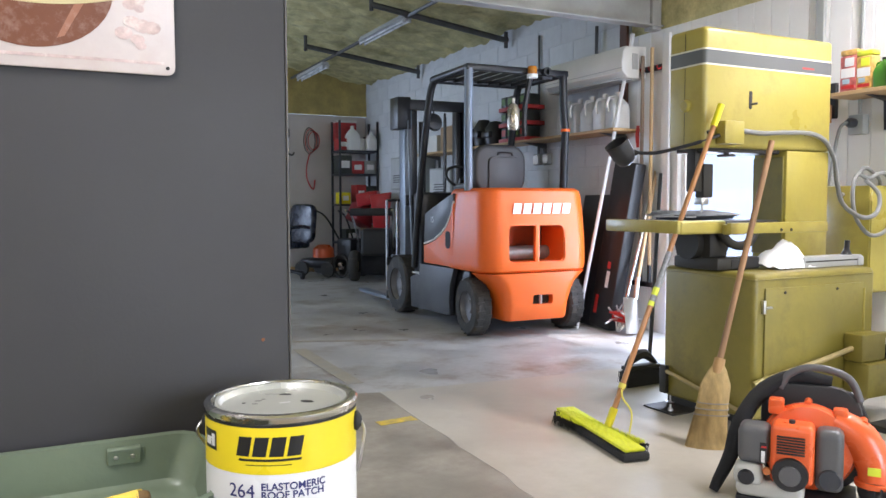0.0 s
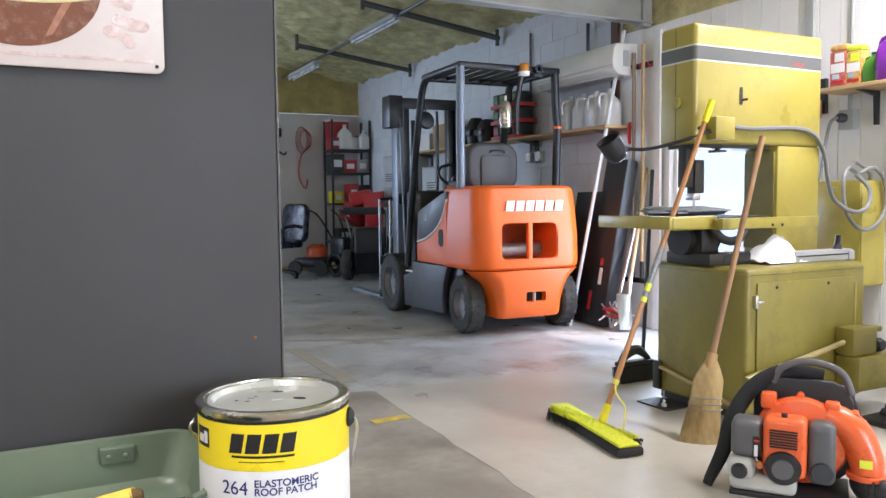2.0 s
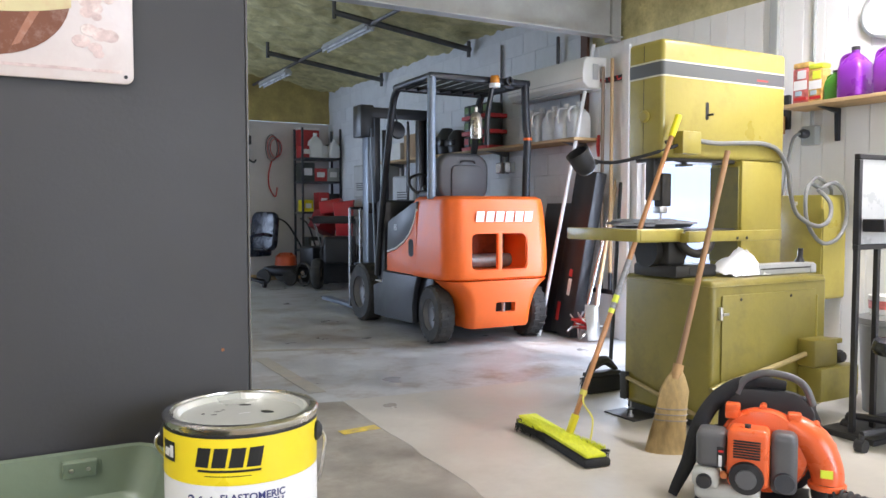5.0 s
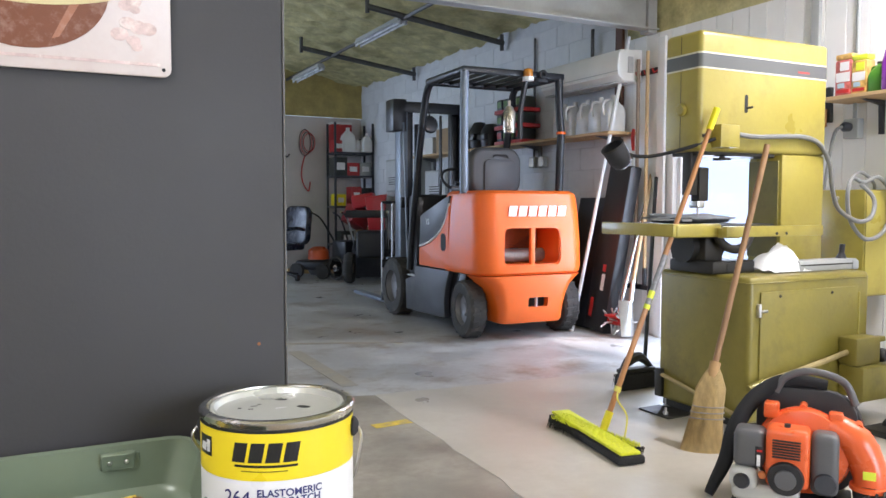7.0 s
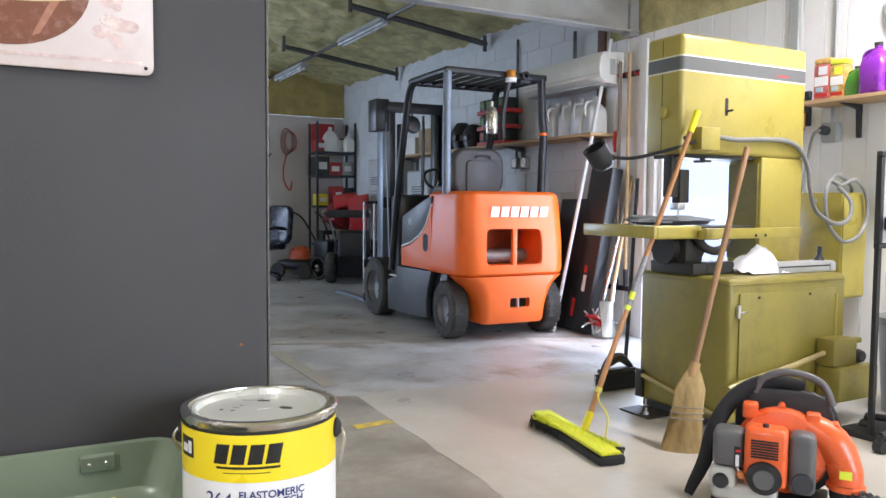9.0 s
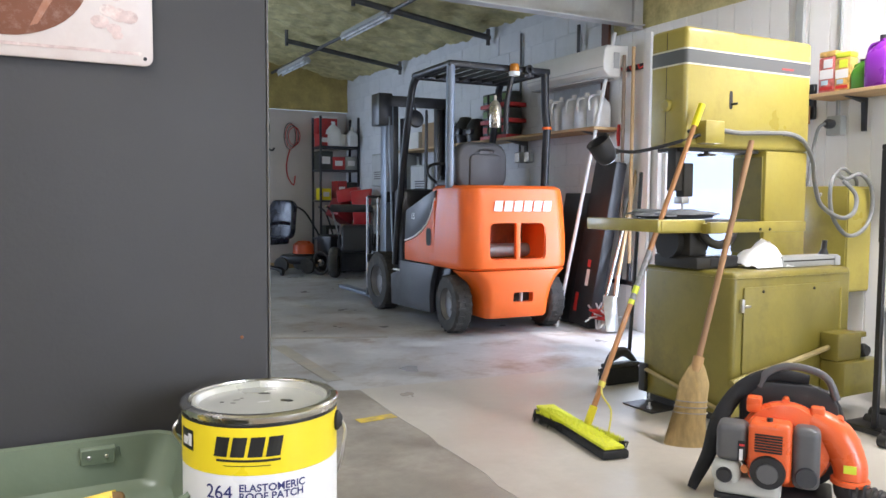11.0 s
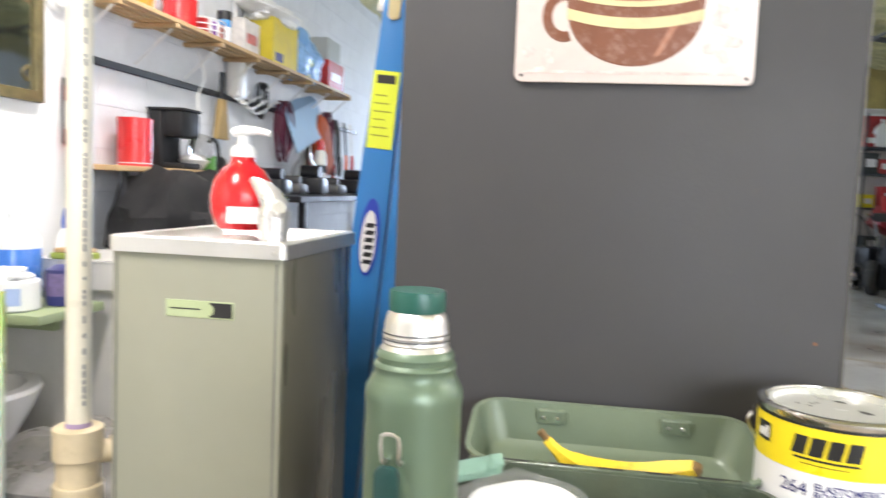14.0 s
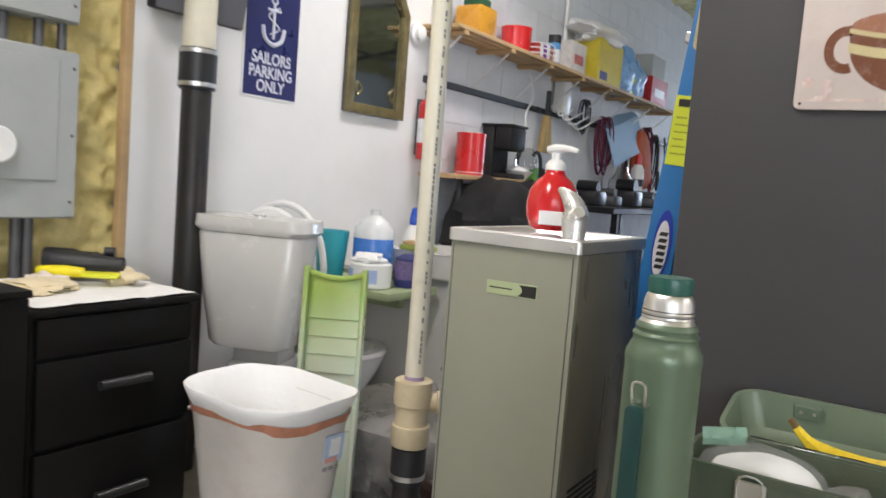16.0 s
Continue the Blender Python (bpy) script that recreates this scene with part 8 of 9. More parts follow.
for k in range(4):
    part("loop", tube([(0.02 * k + 0.09 * math.cos(a), -0.01 * k, 0.40 + (0.20 - 0.02 * k) * math.sin(a)) for a in [radians(45 * i) for i in range(8)]], 0.006, 6, None, 4, True), M_REDGRIP if k % 2 else M_BLACK, cb)
part("tail", tube([(0.0, 0, 0.2), (-0.05, 0, 0.0), (-0.04, 0, -0.2), (0.05, 0, -0.34), (0.08, 0, -0.2)], 0.010, 6), M_REDGRIP, cb)
struct("baseboard", box(XL, XR, YB - 0.02, YB - 0.001, 0, 0.09, 0.003, 1), M_WOOD, "low wooden baseboard along the back wall", "baseboard")

# ---- right of the saw ----
hy = thing("switch_gear_box", pose(4.365, 3.01, 0.55), "olive steel control box on the white wall", "electrical box")
part("body", box(-0.115, 0.115, -0.14, 0.14, 0, 0.62, 0.006), M_OLIVE, hy)
part("door", box(-0.108, 0.108, -0.148, -0.1405, 0.01, 0.61, 0.003, 1), M_OLIVE, hy)
part("knob", lathe([(0, 0), (0.012, 0), (0.012, 0.01), (0, 0.012)], 12, None, pose(-0.1155, 0.03, 0.57, 0, -90, 0)), M_STEEL, hy)
for x in (-0.08, 0.08):
    part("leg", box(x - 0.02, x + 0.02, -0.02, 0.02, -0.55, 0.0), M_OLIVE, hy)
ob_ = thing("power_outlet", pose(XR, 3.11, 1.485), "grey wall power outlet with a heavy plug", "socket")
part("box", box(-0.06, 0, -0.05, 0.05, 0, 0.12, 0.008, 2), M_PANELGREY, ob_)
part("plug", lathe([(0, 0), (0.028, 0), (0.03, 0.04), (0.018, 0.06), (0, 0.062)], 14, None, pose(-0.06, 0.01, 0.07, 0, -90, 0)), M_FKGREY, ob_)
part("cord", tube([(-0.12, 0.01, 0.07), (-0.16, 0.03, 0.03), (-0.17, 0.06, -0.15), (-0.20, 0.08, -0.5), (-0.22, 0.06, -0.75)], 0.010, 8), M_CABLE, ob_)
tagged(part("conduit", rod((4.48, 3.11, 1.605), (4.48, 3.11, 1.70), 0.012, 8), M_PANELGREY), "grey conduit above the outlet", "conduit", "", "structure")
cc = thing("cable_loop", pose(4.22, 2.93, 1.11), "loop of grey flexible cable over the control box", "cable")
part("coil", tube([(0.0, -0.05 - 0.02, 0.10), (0.10, -0.09, 0.13), (0.19, -0.10, 0.05), (0.20, -0.10, -0.10), (0.12, -0.10, -0.20), (-0.02, -0.10, -0.22), (-0.13, -0.09, -0.12), (-0.15, -0.08, 0.02), (-0.10, -0.07, 0.12)], 0.012, 8, None, 6, True), M_CABLE, cc)
part("tail", tube([(-0.10, -0.07, 0.12), (0.0, -0.05, 0.16), (0.12, -0.05, 0.10), (0.20, 0.0, 0.05)], 0.010, 8), M_CABLE, cc)
s2 = thing("wall_shelf", pose(XR, 2.55, 1.70), "plain wooden shelf with chemical bottles on black brackets", "shelf", "wall shelves")
part("board", box(-0.27, 0, -0.75, 0.62, 0, 0.022, 0.003, 1), M_WOOD, s2)
for y in (0.38, -0.5):
    part("bracket", prism([(-0.20, -0.002), (0, -0.002), (0, -0.20), (-0.02, -0.20), (-0.03, -0.03)], 0.025, None, pose(0, y, 0)), M_BLACK, s2)
M_PURPLE = mat("purple_plastic", (0.22, 0.03, 0.36), 0.3, var=0.05)
M_YELP = mat("printed_yellow_red", (0.72, 0.42, 0.12), 0.4, var=0.55, scale=22)
M_REDP = mat("printed_red_white", (0.62, 0.16, 0.14), 0.4, var=0.7, scale=25)
M_GRNP = mat("green_bottle", (0.08, 0.28, 0.03), 0.35, var=0.1)
for y, w, h, mm, cm, lab in ((3.06, 0.055, 0.25, M_REDP, M_YELP, "red and white printed bag of weed killer"), (2.96, 0.05, 0.23, M_YELP, M_LIME, "yellow printed spray bottle on the shelf")):
    t = thing("printed_pack", pose(4.33, y, 1.723), lab, "pack")
    part("body", box(-0.04, 0.04, -w, w, 0, h * 0.86, 0.012, 2), mm, t)
    part("top", box(-0.038, 0.038, -w, w, h * 0.862, h, 0.010, 2), cm, t)
    part("panel", box(-0.0425, -0.0402, -w * 0.8, w * 0.8, h * 0.34, h * 0.56), M_LABELW, t)
    part("print", box(-0.0428, -0.0402, -w * 0.7, w * 0.35, h * 0.60, h * 0.80), M_LABELW if h > 0.24 else M_LIME, t)
    part("print", box(-0.0428, -0.0402, -w * 0.75, w * 0.75, h * 0.08, h * 0.16), M_REDGRIP, t)
    part("print", box(-0.0430, -0.0402, -w * 0.2, w * 0.6, h * 0.20, h * 0.31), bpy.data.materials["sky_print"] if "sky_print" in bpy.data.materials else mat("sky_print", (0.42, 0.55, 0.62), 0.4), t)
jug(4.33, 2.86, 1.723, "green plastic bottle with a black cap on the shelf", 90, M_GRNP, 0.62, "shelf bottles", M_BLACK)
jug(4.32, 2.73, 1.723, "purple plastic jug with a black cap on the shelf", 90, M_PURPLE, 1.02, "shelf jugs", M_BLACK)
jug(4.32, 2.52, 1.723, "purple plastic jug with a black cap on the shelf", 90, M_PURPLE, 1.02, "shelf jugs", M_BLACK)
wk = thing("wall_clock", pose(XR, 2.66, 2.21), "round white wall clock with a grey rim", "clock")
part("face", lathe([(0, 0), (0.13, 0), (0.13, 0.02), (0, 0.02)], 32, None, pose(0, 0, 0, 0, -90, 0)), M_WHITE, wk)
part("rim", lathe([(0.125, 0), (0.145, 0), (0.145, 0.03), (0.13, 0.035), (0.125, 0.02)], 32, None, pose(0, 0, 0, 0, -90, 0)), M_PANELGREY, wk)
for y in (3.40,):
    tagged(part("conduit", box(XR - 0.03, XR - 0.001, y - 0.03, y + 0.03, 1.70, 2.46, 0.003, 1), M_PANELGREY), "flat grey cable duct on the white wall", "conduit", "", "structure")
tagged(part("conduit", rod((4.485, 3.11, 1.72), (4.485, 3.11, 2.46), 0.011, 8), M_PANELGREY), "thin grey conduit on the white wall", "conduit", "", "structure")
hk = thing("wall_bracket", pose(XR, 3.30, 1.60), "small black wall bracket beside the saw", "bracket")
part("plate", box(-0.03, 0, -0.03, 0.03, 0, 0.22, 0.004, 1), M_BLACK, hk)
part("cup", rod((-0.06, 0, -0.03), (-0.06, 0, 0.08), 0.025, 10), M_HANDLE, hk)
gb = thing("grey_bin", pose(4.17, 2.40, 0), "grey plastic bin beside the saw", "bin")
part("shell", lathe([(0, 0), (0.12, 0), (0.15, 0.47), (0.165, 0.48), (0.165, 0.50), (0.14, 0.50), (0.115, 0.02), (0, 0.02)], 28), mat("grey_bin_plastic", (0.27, 0.28, 0.28), 0.5, var=0.1), gb)
part("lid", lathe([(0, 0.525), (0.13, 0.52), (0.168, 0.508), (0.168, 0.501), (0, 0.501)], 28), bpy.data.materials["grey_bin_plastic"], gb)
bk = thing("paint_tub", pose(4.15, 2.42, 0.526), "small white printed tub on the grey bin", "tub")
part("tub", lathe([(0, 0), (0.07, 0), (0.08, 0.10), (0, 0.10)], 24), M_WHITE, bk)
part("band", lathe([(0.0745, 0.03), (0.076, 0.03), (0.080, 0.075), (0.0785, 0.075)], 24), M_REDP, bk)
ds = thing("display_stand", pose(3.775, 2.20, 0), "black steel stand with a framed panel", "stand")
for x in (-0.23, -0.07, 0.23):
    part("post", box(x - 0.012, x + 0.012, -0.012, 0.012, 0.03, 0.90, 0.002, 1), M_BLACK, ds)
part("foot", box(-0.28, 0.28, -0.14, 0.14, 0.0, 0.03, 0.006, 1), M_BLACK, ds)
for z in (0.895, 1.318):
    part("frame_rail", box(-0.245, 0.245, -0.015, 0.015, z, z + 0.025, 0.003, 1), M_BLACK, ds)
for x in (-0.245, 0.22):
    part("frame_stile", box(x, x + 0.025, -0.015, 0.015, 0.92, 1.318, 0.003, 1), M_BLACK, ds)
part("panel", box(-0.22, 0.22, -0.004, 0.004, 0.92, 1.318), mat("grey_panel", (0.50, 0.51, 0.50), 0.3, var=0.08), ds)
part("ledge", box(-0.22, 0.22, -0.12, -0.016, 0.98, 1.04, 0.004, 1), M_BLACK, ds)
cbk = thing("stool_base", pose(3.67, 1.985, 0), "black star base of an office stool on casters", "stool")
part("hub", lathe([(0, 0.06), (0.04, 0.06), (0.04, 0.14), (0.025, 0.16), (0.025, 0.42), (0, 0.42)], 16), M_BLACK, cbk)
part("seat", lathe([(0, 0.42), (0.17, 0.42), (0.18, 0.44), (0.17, 0.48), (0, 0.49)], 24), M_LEATHER, cbk)
for k in range(5):
    a = radians(72 * k + 168)
    lg = part("base_leg", rod((0, 0, 0.10), (0.30 * math.cos(a), 0.30 * math.sin(a), 0.08), 0.022, 8, None, 0.016), M_BLACK, cbk)
    part("caster", rod((0.30 * math.cos(a), 0.30 * math.sin(a) - 0.02, 0.03), (0.30 * math.cos(a), 0.30 * math.sin(a) + 0.02, 0.03), 0.03, 12), M_BLACK, lg)
    part("caster_stem", rod((0.30 * math.cos(a), 0.30 * math.sin(a), 0.03), (0.30 * math.cos(a), 0.30 * math.sin(a), 0.08), 0.012, 8), M_BLACK, lg)

# ---- west shelves and what they hold ----
us = thing("slatted_shelf", pose(XL, 4.7, 1.83), "long slatted pine shelf with mixed shop goods", "shelf", "west shelves")
for k in range(4):
    x = 0.015 + 0.058 * k
    part("slat", box(x, x + 0.045, -1.76, 1.85, 0, 0.022, 0.003, 1), M_WOOD, us)
for y in (-1.7, -1.2, -0.7, -0.2, 0.3, 0.8, 1.3, 1.8):
    part("cross_slat", box(0.0, 0.235, y, y + 0.04, -0.024, -0.001, 0.003, 1), M_WOOD, us)
    part("brace", rod((0.005, y + 0.02, -0.20), (0.20, y + 0.02, -0.024), 0.006, 6), M_WHITE, us)
ls = thing("low_shelf", pose(XL, 3.6, 1.10), "pine shelf with kitchen things on dark posts", "shelf", "west shelves")
part("board", box(0.0, 0.235, -0.58, 0.58, 0, 0.025, 0.004, 1), M_WOOD, ls)
for y in (-0.5, -0.1, 0.5):
    part("post", box(0.19, 0.215, y, y + 0.025, -1.10, -0.001, 0.002, 1), M_FKBLK, ls)
ZU, ZL = 1.853, 1.126


def tin(name, y, r, h, mm, lab, z, x=-2.03, capm=None, cat="tin", caph=0.02):
    t = thing(name, pose(x, y, z), lab, cat)
    part("body", lathe([(0, 0), (r, 0), (r, h), (r * 0.96, h), (0, h)], 24), mm, t)
    part("lid", lathe([(0, h), (r * 1.02, h), (r * 1.02, h + caph), (0, h + caph)], 24), capm or mm, t)
    return t


M_ORJAR = mat("amber_jar", (0.62, 0.30, 0.03), 0.3, var=0.1)
sj = thing("square_jar", pose(-2.03, 3.28, ZU), "square amber plastic tub with green sponges on it", "tub")
part("body", box(-0.08, 0.08, -0.085, 0.085, 0, 0.15, 0.012, 2), M_ORJAR, sj)
part("scouring_pad", box(-0.05, 0.05, -0.06, 0.06, 0.151, 0.195, 0.006, 2), mat("green_lid", (0.02, 0.09, 0.04), 0.9, var=0.2, scale=60), sj)
tin("red_tin", 3.74, 0.088, 0.12, M_SOAPRED, "red round tin standing on the slatted shelf", ZU)
ct = thing("wire_basket", pose(-1.99, 3.96, ZU), "small basket of coloured packets", "basket")
for z in (0.02, 0.05, 0.08):
    part("wire", tube([(0.09 * math.cos(a), 0.13 * math.sin(a), z) for a in [radians(45 * i) for i in range(8)]], 0.004, 5, None, 3, True), M_WHITE, ct)
for k, mm in enumerate((M_REDPACK, M_WHITE, M_PURPLE, M_LABELW, M_REDP)):
    part("packet", box(-0.05, 0.05, -0.11 + 0.045 * k, -0.075 + 0.045 * k, 0.0, 0.08 + 0.01 * (k % 2), 0.004, 1), mm, ct)
t = tin("hand_cleaner", 4.26, 0.04, 0.15, mat("sky_blue_plastic", (0.10, 0.35, 0.70), 0.3), "blue and white squeeze bottle", ZU, capm=M_BLACK, cat="bottle", caph=0.05)
part("label", lathe([(0.0405, 0.03), (0.041, 0.03), (0.041, 0.11), (0.0405, 0.11)], 20), M_LABELW, t)
carton(-2.12, -1.97, 4.40, 4.64, ZU, ZU + 0.20, mat("printed_white_carton", (0.70, 0.66, 0.62), 0.5, var=0.15, scale=18), "white carton with faded red print", "carton", (("print", 1.0, 1.005, 0.2, 0.8, 0.3, 0.6, M_REDP),))
carton(-2.12, -1.93, 4.76, 5.22, ZU, ZU + 0.29, mat("mustard_carton", (0.62, 0.50, 0.04), 0.45, var=0.12, scale=9), "mustard yellow carton on the shelf", "carton", (("print", 1.0, 1.005, 0.1, 0.4, 0.05, 0.25, M_NAVY),))
wt = thing("white_towel", pose(-2.02, 4.95, ZU + 0.285), "folded white towel on the yellow carton", "towel")
part("cloth", crumpled(0.26, 0.68, 0.13, 81, 22, 0.5), M_BREAD, wt).location = (0, 0, 0.045)
for y, mm, lab, s in ((5.35, mat("blue_poly", (0.25, 0.45, 0.75), 0.3, var=0.3, scale=20), "light blue plastic bag of rags", 1.0), (5.62, bpy.data.materials["blue_poly"], "light blue plastic bag of rags", 1.15), (5.50, mat("neon_mix", (0.60, 0.70, 0.10), 0.5, var=0.6, scale=14), "neon green and orange work vest bundle", 0.8)):
    t = thing("plastic_bag", pose(-2.01, y, ZU), lab, "bag")
    b = crumpled(0.2 * s, 0.26 * s, 0.26 * s, 90 + y * 3, 14, 0.4)
    part("film", b, mm, t).location = (0, 0, 0.10 * s)
tin("orange_cup", 5.55, 0.05, 0.06, M_BLORANGE, "orange plastic cap on the bags", ZU + 0.23, cat="cap")
carton(-2.12, -1.95, 6.0, 6.42, ZU, ZU + 0.22, M_REDPACK, "red printed carton on the shelf", "carton", (("print", 1.0, 1.005, 0.2, 0.8, 0.3, 0.6, M_LABELW),))
carton(-2.12, -1.97, 6.02, 6.36, ZU + 0.221, ZU + 0.40, M_PANELGREY, "grey carton stacked on a red one", "carton")
rl = thing("blue_roll", pose(-2.03, 5.30, ZU + 0.17), "roll of blue paper towel on the shelf", "roll")
part("roll", rod((0, 0.0, 0.12), (0, 0.22, 0.12), 0.08, 20), mat("blue_paper", (0.20, 0.40, 0.68), 0.8, var=0.1), rl)
part("core", rod((0, -0.005, 0.12), (0, 0.225, 0.12), 0.02, 10), M_LABELW, rl)
# lower shelf
rc = tin("coffee_can", 3.33, 0.078, 0.205, M_EXTRED, "large red coffee can with a plain lid", ZL, capm=M_EXTRED)
part("label_edge", lathe([(0.0785, 0.012), (0.079, 0.012), (0.079, 0.016), (0.0785, 0.016)], 24), M_WHITE, rc)
cfm = thing("coffee_maker", pose(-2.03, 3.72, ZL), "black drip coffee maker with a glass pot", "coffee maker")
M_CFBLK = mat("matt_black_plastic", (0.008, 0.008, 0.009), 0.6, var=0.2, scale=10)
part("tower", box(-0.11, -0.03, -0.09, 0.11, 0, 0.30, 0.015, 2), M_CFBLK, cfm)
part("hood", box(-0.03, 0.08, -0.09, 0.11, 0.16, 0.30, 0.02, 2), M_CFBLK, cfm)
part("hood_rim", box(-0.115, 0.085, -0.095, 0.115, 0.295, 0.31, 0.006, 2), M_CFBLK, cfm)
part("hot_plate", box(-0.03, 0.09, -0.09, 0.11, 0, 0.03, 0.01, 2), M_CFBLK, cfm)
pot = part("pot", lathe([(0, 0.035), (0.06, 0.035), (0.068, 0.07), (0.06, 0.12), (0.045, 0.15), (0.045, 0.16), (0, 0.16)], 22, None, pose(0.05, 0.17, 0.03)), glass("smoky_glass_pot", (0.75, 0.76, 0.75), 0.03), cfm, "smoky glass pot")
part("pot_handle", tube([(0.05, 0.22, 0.15), (0.06, 0.28, 0.13), (0.05, 0.27, 0.06), (0.05, 0.23, 0.05)], 0.012, 8), M_BLACK, pot)
bwl = thing("filter_stack", pose(-2.0, 3.86, ZL), "white bowl of paper filters", "bowl")
part("bowl", lathe([(0, 0), (0.04, 0), (0.085, 0.05), (0.08, 0.052), (0.035, 0.008), (0, 0.008)], 22), M_WHITE, bwl)
part("filters", crumpled(0.12, 0.12, 0.06, 95, 10, 0.3), M_BREAD, bwl).location = (0, 0, 0.055)
gp = tin("green_tub", 3.99, 0.04, 0.06, M_GRNP, "small green tub beside the coffee pot", ZL, x=-1.98)
hs = thing("headset", pose(-2.02, 4.12, ZL), "black headphones lying on the shelf", "headphones")
part("band", tube([(0, -0.08, 0.02), (0, -0.06, 0.14), (0, 0.0, 0.18), (0, 0.06, 0.14), (0, 0.08, 0.02)], 0.012, 8), M_BLACK, hs)
for y in (-0.08, 0.08):
    part("ear_cup", lathe([(0, -0.02), (0.04, -0.02), (0.045, 0), (0.04, 0.02), (0, 0.02)], 16, None, pose(0, y, 0.045, 90, 0, 0)), M_BLACK, hs)
# wall rail with hanging things
wr = thing("peg_rail", pose(XL, 4.6, 1.56), "grey wall rail with hooks and hanging tools", "rail")
part("strip", box(0, 0.02, -1.6, 2.9, 0.015, 0.05, 0.003, 1), M_FKGREY, wr)
for k in range(14):
    y = -0.4 + 0.17 * k
    part("hook", tube([(0.02, y, 0.03), (0.06, y, 0.01), (0.07, y, 0.04)], 0.005, 6), M_BLACK, wr)
wh = thing("hand_brush", pose(-2.09, 4.37, 1.32), "small tan whisk brush hanging on the rail", "brush")
part("straw", prism([(-0.075, 0.0), (0.075, 0.0), (0.03, 0.24), (-0.03, 0.24)], 0.04, None, YZ @ pose(0, -0.02, 0), 0.006), M_STRAW, wh)
part("handle", rod((0, 0, 0.24), (0, 0, 0.40), 0.018, 8), M_FKBLK, wh)
M_MAROON = mat("maroon_cord", (0.12, 0.012, 0.04), 0.5, var=0.2)
random.seed(17)
for y, r, mm, lab, z, n in ((5.34, 0.13, M_MAROON, "coil of dark red cord hanging on the wall", 1.44, 9), (4.98, 0.07, M_BLACK, "coil of black cord hanging on the wall", 1.52, 5), (6.35, 0.15, M_MAROON, "coil of dark red cord hanging on the wall", 1.46, 9), (6.62, 0.14, M_BLACK, "coil of black cord hanging on the wall", 1.42, 6)):
    t = thing("cord_coil", pose(-2.07, y, z), lab, "cord", "hanging cords")
    for k in range(n):
        s, h, o = random.uniform(0.45, 1.05), random.uniform(0.85, 1.1), random.uniform(-0.03, 0.03)
        part("loop", tube([(0.008 * k - 0.03, o + r * s * math.cos(a), 0.22 + r * 1.6 * h * (math.sin(a) - 1.0)) for a in [radians(45 * i + 90) for i in range(8)]], 0.0055, 6, None, 4, True), mm, t)
bcard = thing("blue_card", pose(-2.04, 5.80, 1.50, 0, -14, 0), "sheet of pale blue card hung on the rail", "card")
M_CARD = mat("pale_blue_card", (0.30, 0.47, 0.68), 0.6, var=0.05)
part("sheet", box(-0.003, 0.003, -0.42, 0.42, -0.12, 0.17, 0.001, 1, None, pose(0, 0, 0, 14, 0, 0)), M_CARD, bcard)
part("fold", box(-0.003, 0.003, -0.42, 0.42, 0.0, 0.17, 0.001, 1, None, pose(0, 0, 0, 14, 0, 0) @ pose(0, 0, 0.172, 0, -38, 0)), M_CARD, bcard)
sx = thing("spray_can", pose(-1.98, 5.94, 1.001), "small red and white aerosol can on the bench", "spray can")
part("can", lathe([(0, 0), (0.05, 0), (0.052, 0.01), (0.052, 0.12), (0, 0.12)], 20), M_EXTRED, sx)
part("label", lathe([(0, 0.121), (0.052, 0.121), (0.052, 0.30), (0.03, 0.34), (0, 0.34)], 20), M_WHITE, sx)
part("cap", lathe([(0, 0.341), (0.028, 0.341), (0.026, 0.42), (0, 0.42)], 16), M_EXTRED, sx)
part("print", lathe([(0.0525, 0.16), (0.053, 0.16), (0.053, 0.22), (0.0525, 0.22)], 20), M_BLACK, sx)
gj = thing("glass_jug", pose(-1.95, 5.50, 1.001), "clear glass jug standing on the bench", "jug")
part("jug", lathe([(0, 0), (0.09, 0), (0.10, 0.02), (0.10, 0.18), (0.05, 0.25), (0.04, 0.30), (0.036, 0.30), (0.046, 0.245), (0.095, 0.175), (0.094, 0.02), (0, 0.01)], 24), glass("clear_jug_glass", (0.9, 0.93, 0.93), 0.05), gj)
pa = thing("power_strip", pose(-2.13, 4.58, 1.60), "white power adapter box with cords", "adapter")
part("box", box(0, 0.08, -0.06, 0.06, 0, 0.22, 0.008, 2), M_WHITE, pa)
for k in range(4):
    part("cord", tube([(0.05, -0.05 + 0.03 * k, 0.02), (0.10, -0.15 + 0.10 * k, -0.03 - 0.02 * k), (0.06, 0.1 + 0.16 * k, 0.02), (0.04, 0.2 + 0.2 * k, 0.06)], 0.006, 6), M_WHITE, pa)
for y in (4.12,):
    tagged(part("extension_lead", tube([(-2.12, y, 1.80), (-2.10, y + 0.05, 1.66), (-2.09, y - 0.05, 1.55), (-2.06, y - 0.1, 1.45)], 0.006, 6), M_WHITE), "thin white cord hanging from the shelf", "cord", "white cords")
hb_ = thing("hanging_bag", pose(-2.06, 6.22, 1.12), "orange cloth bag hanging on the wall rail", "bag")
part("cloth", crumpled(0.12, 0.42, 0.50, 131, 14, 0.35), mat("dull_orange_cloth", (0.50, 0.10, 0.03), 0.8, var=0.2, scale=12), hb_).location = (0, 0, 0.22)
part("strap", tube([(0.0, -0.08, 0.40), (-0.03, 0.0, 0.50), (0.0, 0.08, 0.40)], 0.010, 6), M_FKBLK, hb_)
random.seed(33)
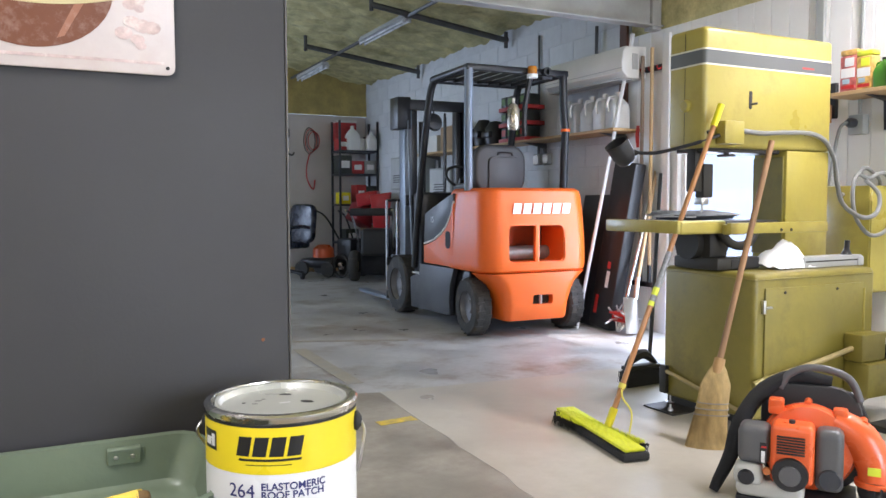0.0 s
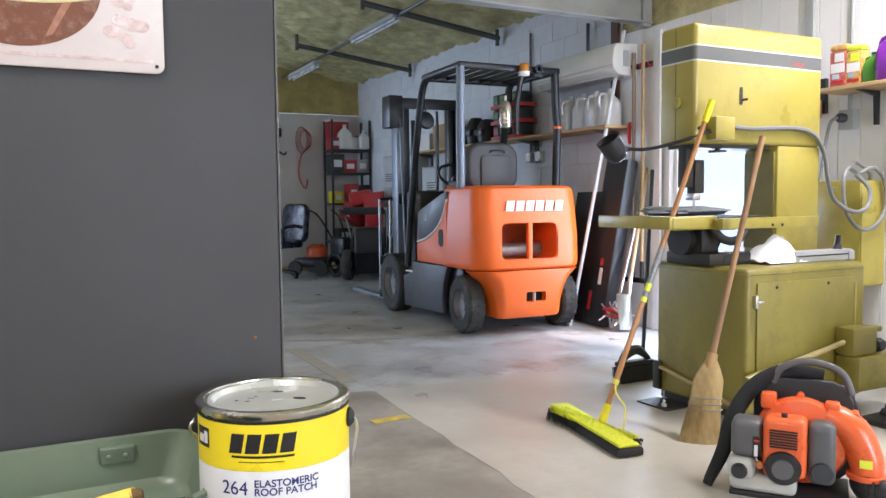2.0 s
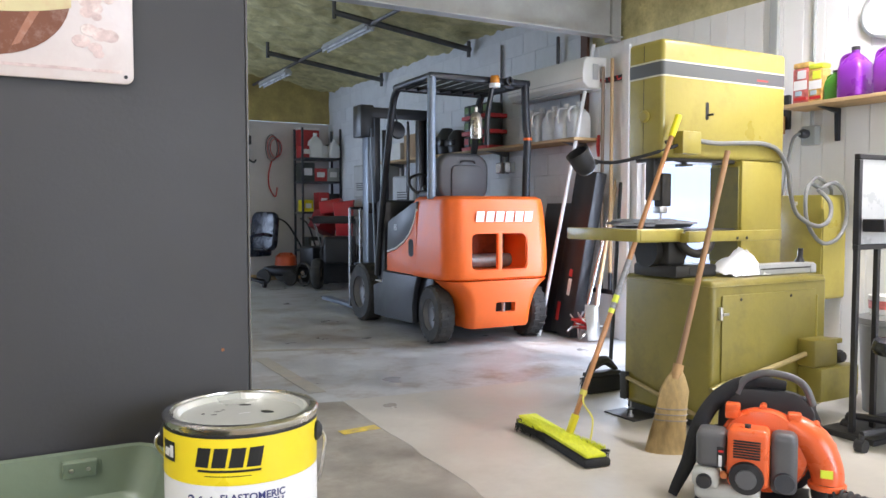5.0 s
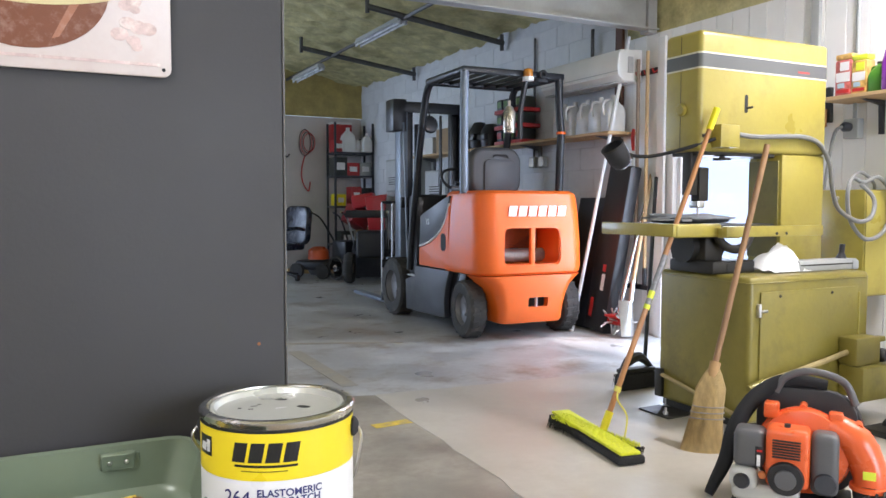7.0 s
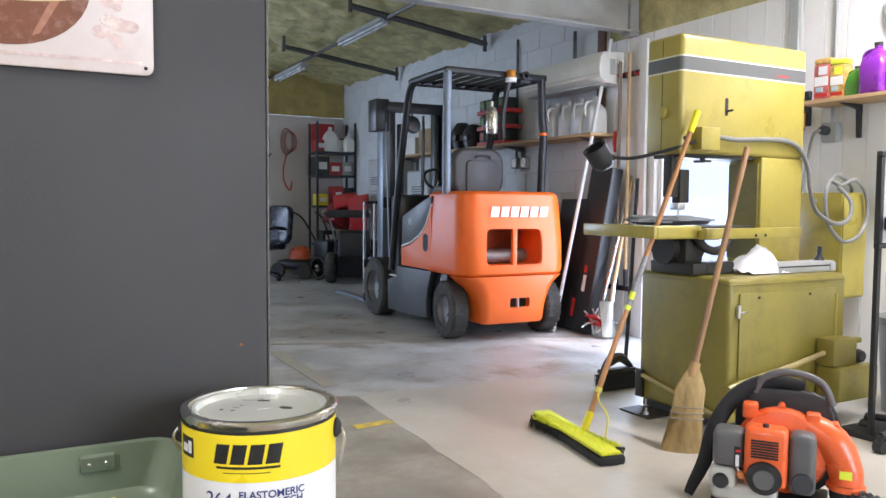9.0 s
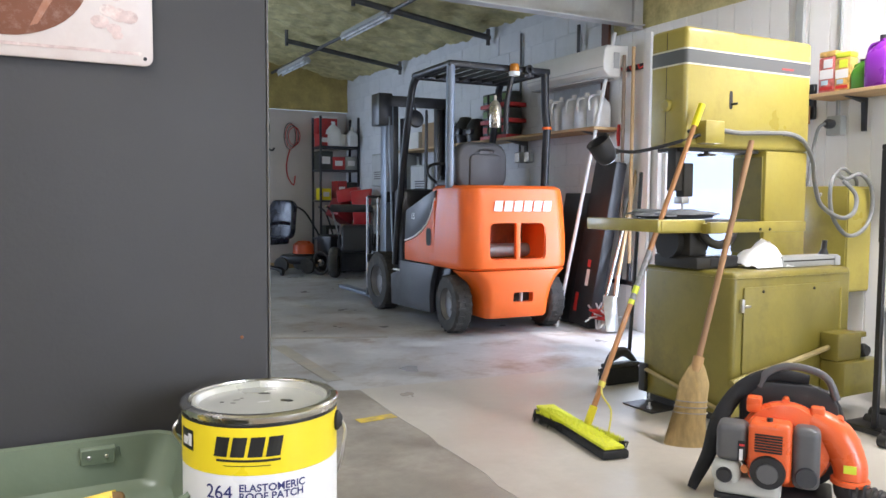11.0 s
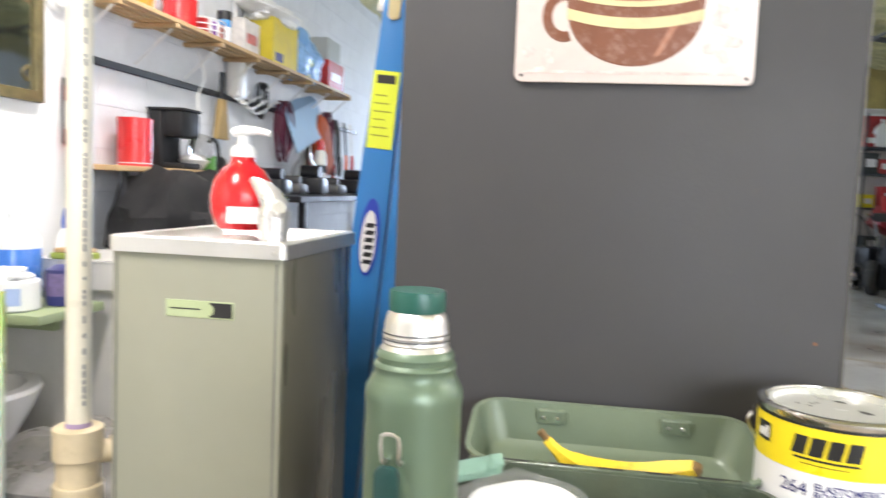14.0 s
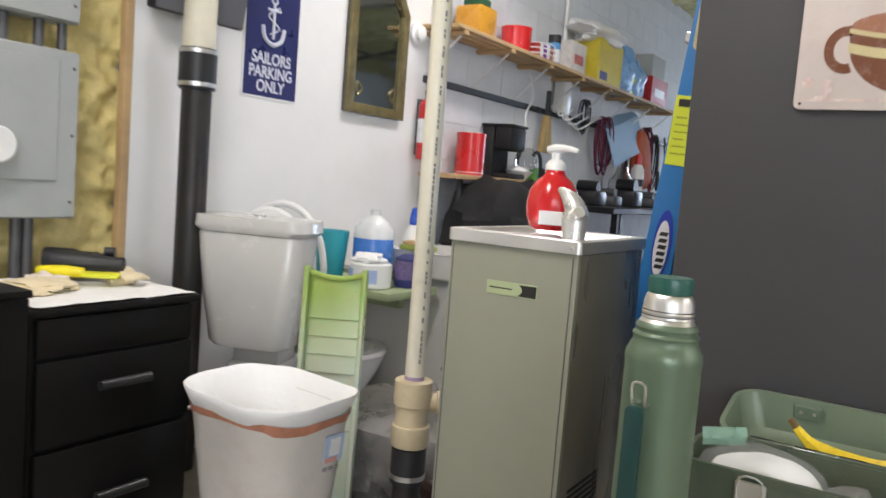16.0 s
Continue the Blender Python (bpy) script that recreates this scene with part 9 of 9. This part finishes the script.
for k in range(7):
    y = 6.0 + 0.2 * k
    t = thing("hanging_tool", pose(-2.08, y, 1.2 + random.uniform(0, 0.1)), "dark hand tool hanging on the wall rail", "hand tool", "hanging tools")
    part("shaft", rod((-0.03, 0, 0.36), (0, 0, 0.05), 0.010, 8), M_FKBLK if k % 2 else M_STEEL, t)
    part("grip", tube([(0, 0, -0.12), (0, 0.01, -0.03), (0, 0, 0.06)], [0.012, 0.018, 0.014], 8), (M_REDGRIP, M_BLACK, M_BLORANGE)[k % 3], t)
# bench below
be = thing("work_bench", pose(XL, 5.9, 0), "dark steel work bench along the block wall", "bench")
part("top", box(0.0, 0.60, -1.6, 1.8, 0.96, 1.0, 0.004, 1), M_FKBLK, be)
for y in (-1.5, 0.0, 1.7):
    for x in (0.04, 0.55):
        part("leg", box(x, x + 0.04, y, y + 0.04, 0, 0.96, 0.002, 1), M_FKBLK, be)
part("lower_shelf", box(0.02, 0.58, -1.55, 1.75, 0.40, 0.43, 0.003, 1), M_FKBLK, be)
for k, (y, w, h, mm) in enumerate(((4.6, 0.10, 0.16, M_FKBLK), (4.95, 0.09, 0.12, M_STEEL_DK), (5.35, 0.10, 0.20, M_FKBLK), (5.75, 0.12, 0.12, M_STEEL_DK), (6.6, 0.16, 0.20, M_FKBLK), (7.0, 0.14, 0.16, M_BLACK))):
    t = thing("bench_tool", pose(-1.85, y, 1.0), "dark bench tool standing on the work bench", "tool", "bench tools")
    part("body", box(-w, w, -w, w, 0, h * 0.6, 0.02, 2), mm, t)
    part("head", rod((-w * 0.7, 0, h * 0.75), (w * 0.7, 0, h * 0.75), h * 0.28, 14), mm, t)
for k, (x, y, z) in enumerate(((-1.80, 3.25, 0.0), (-1.82, 3.75, 0.0))):
    t = thing("black_case", pose(x, y, z), "black bags and tool cases piled under the shelf", "case", "black cases")
    part("case", box(-0.25, 0.25, -0.22, 0.22, 0, 0.72, 0.04, 2), M_BLACK, t)
    part("bag", crumpled(0.55, 0.48, 0.42, 101 + k, 16, 0.4), bpy.data.materials["black_webbing"], t).location = (0, 0, 0.86)
    part("buckle", box(0.20, 0.26, -0.02, 0.02, 0.80, 0.90, 0.01, 1), M_STEEL, t)
tagged(part("conduit", rod((-2.13, 4.62, 1.6), (-2.13, 4.62, 2.9), 0.014, 8), M_WHITE), "white conduit up the block wall", "conduit", "", "structure")
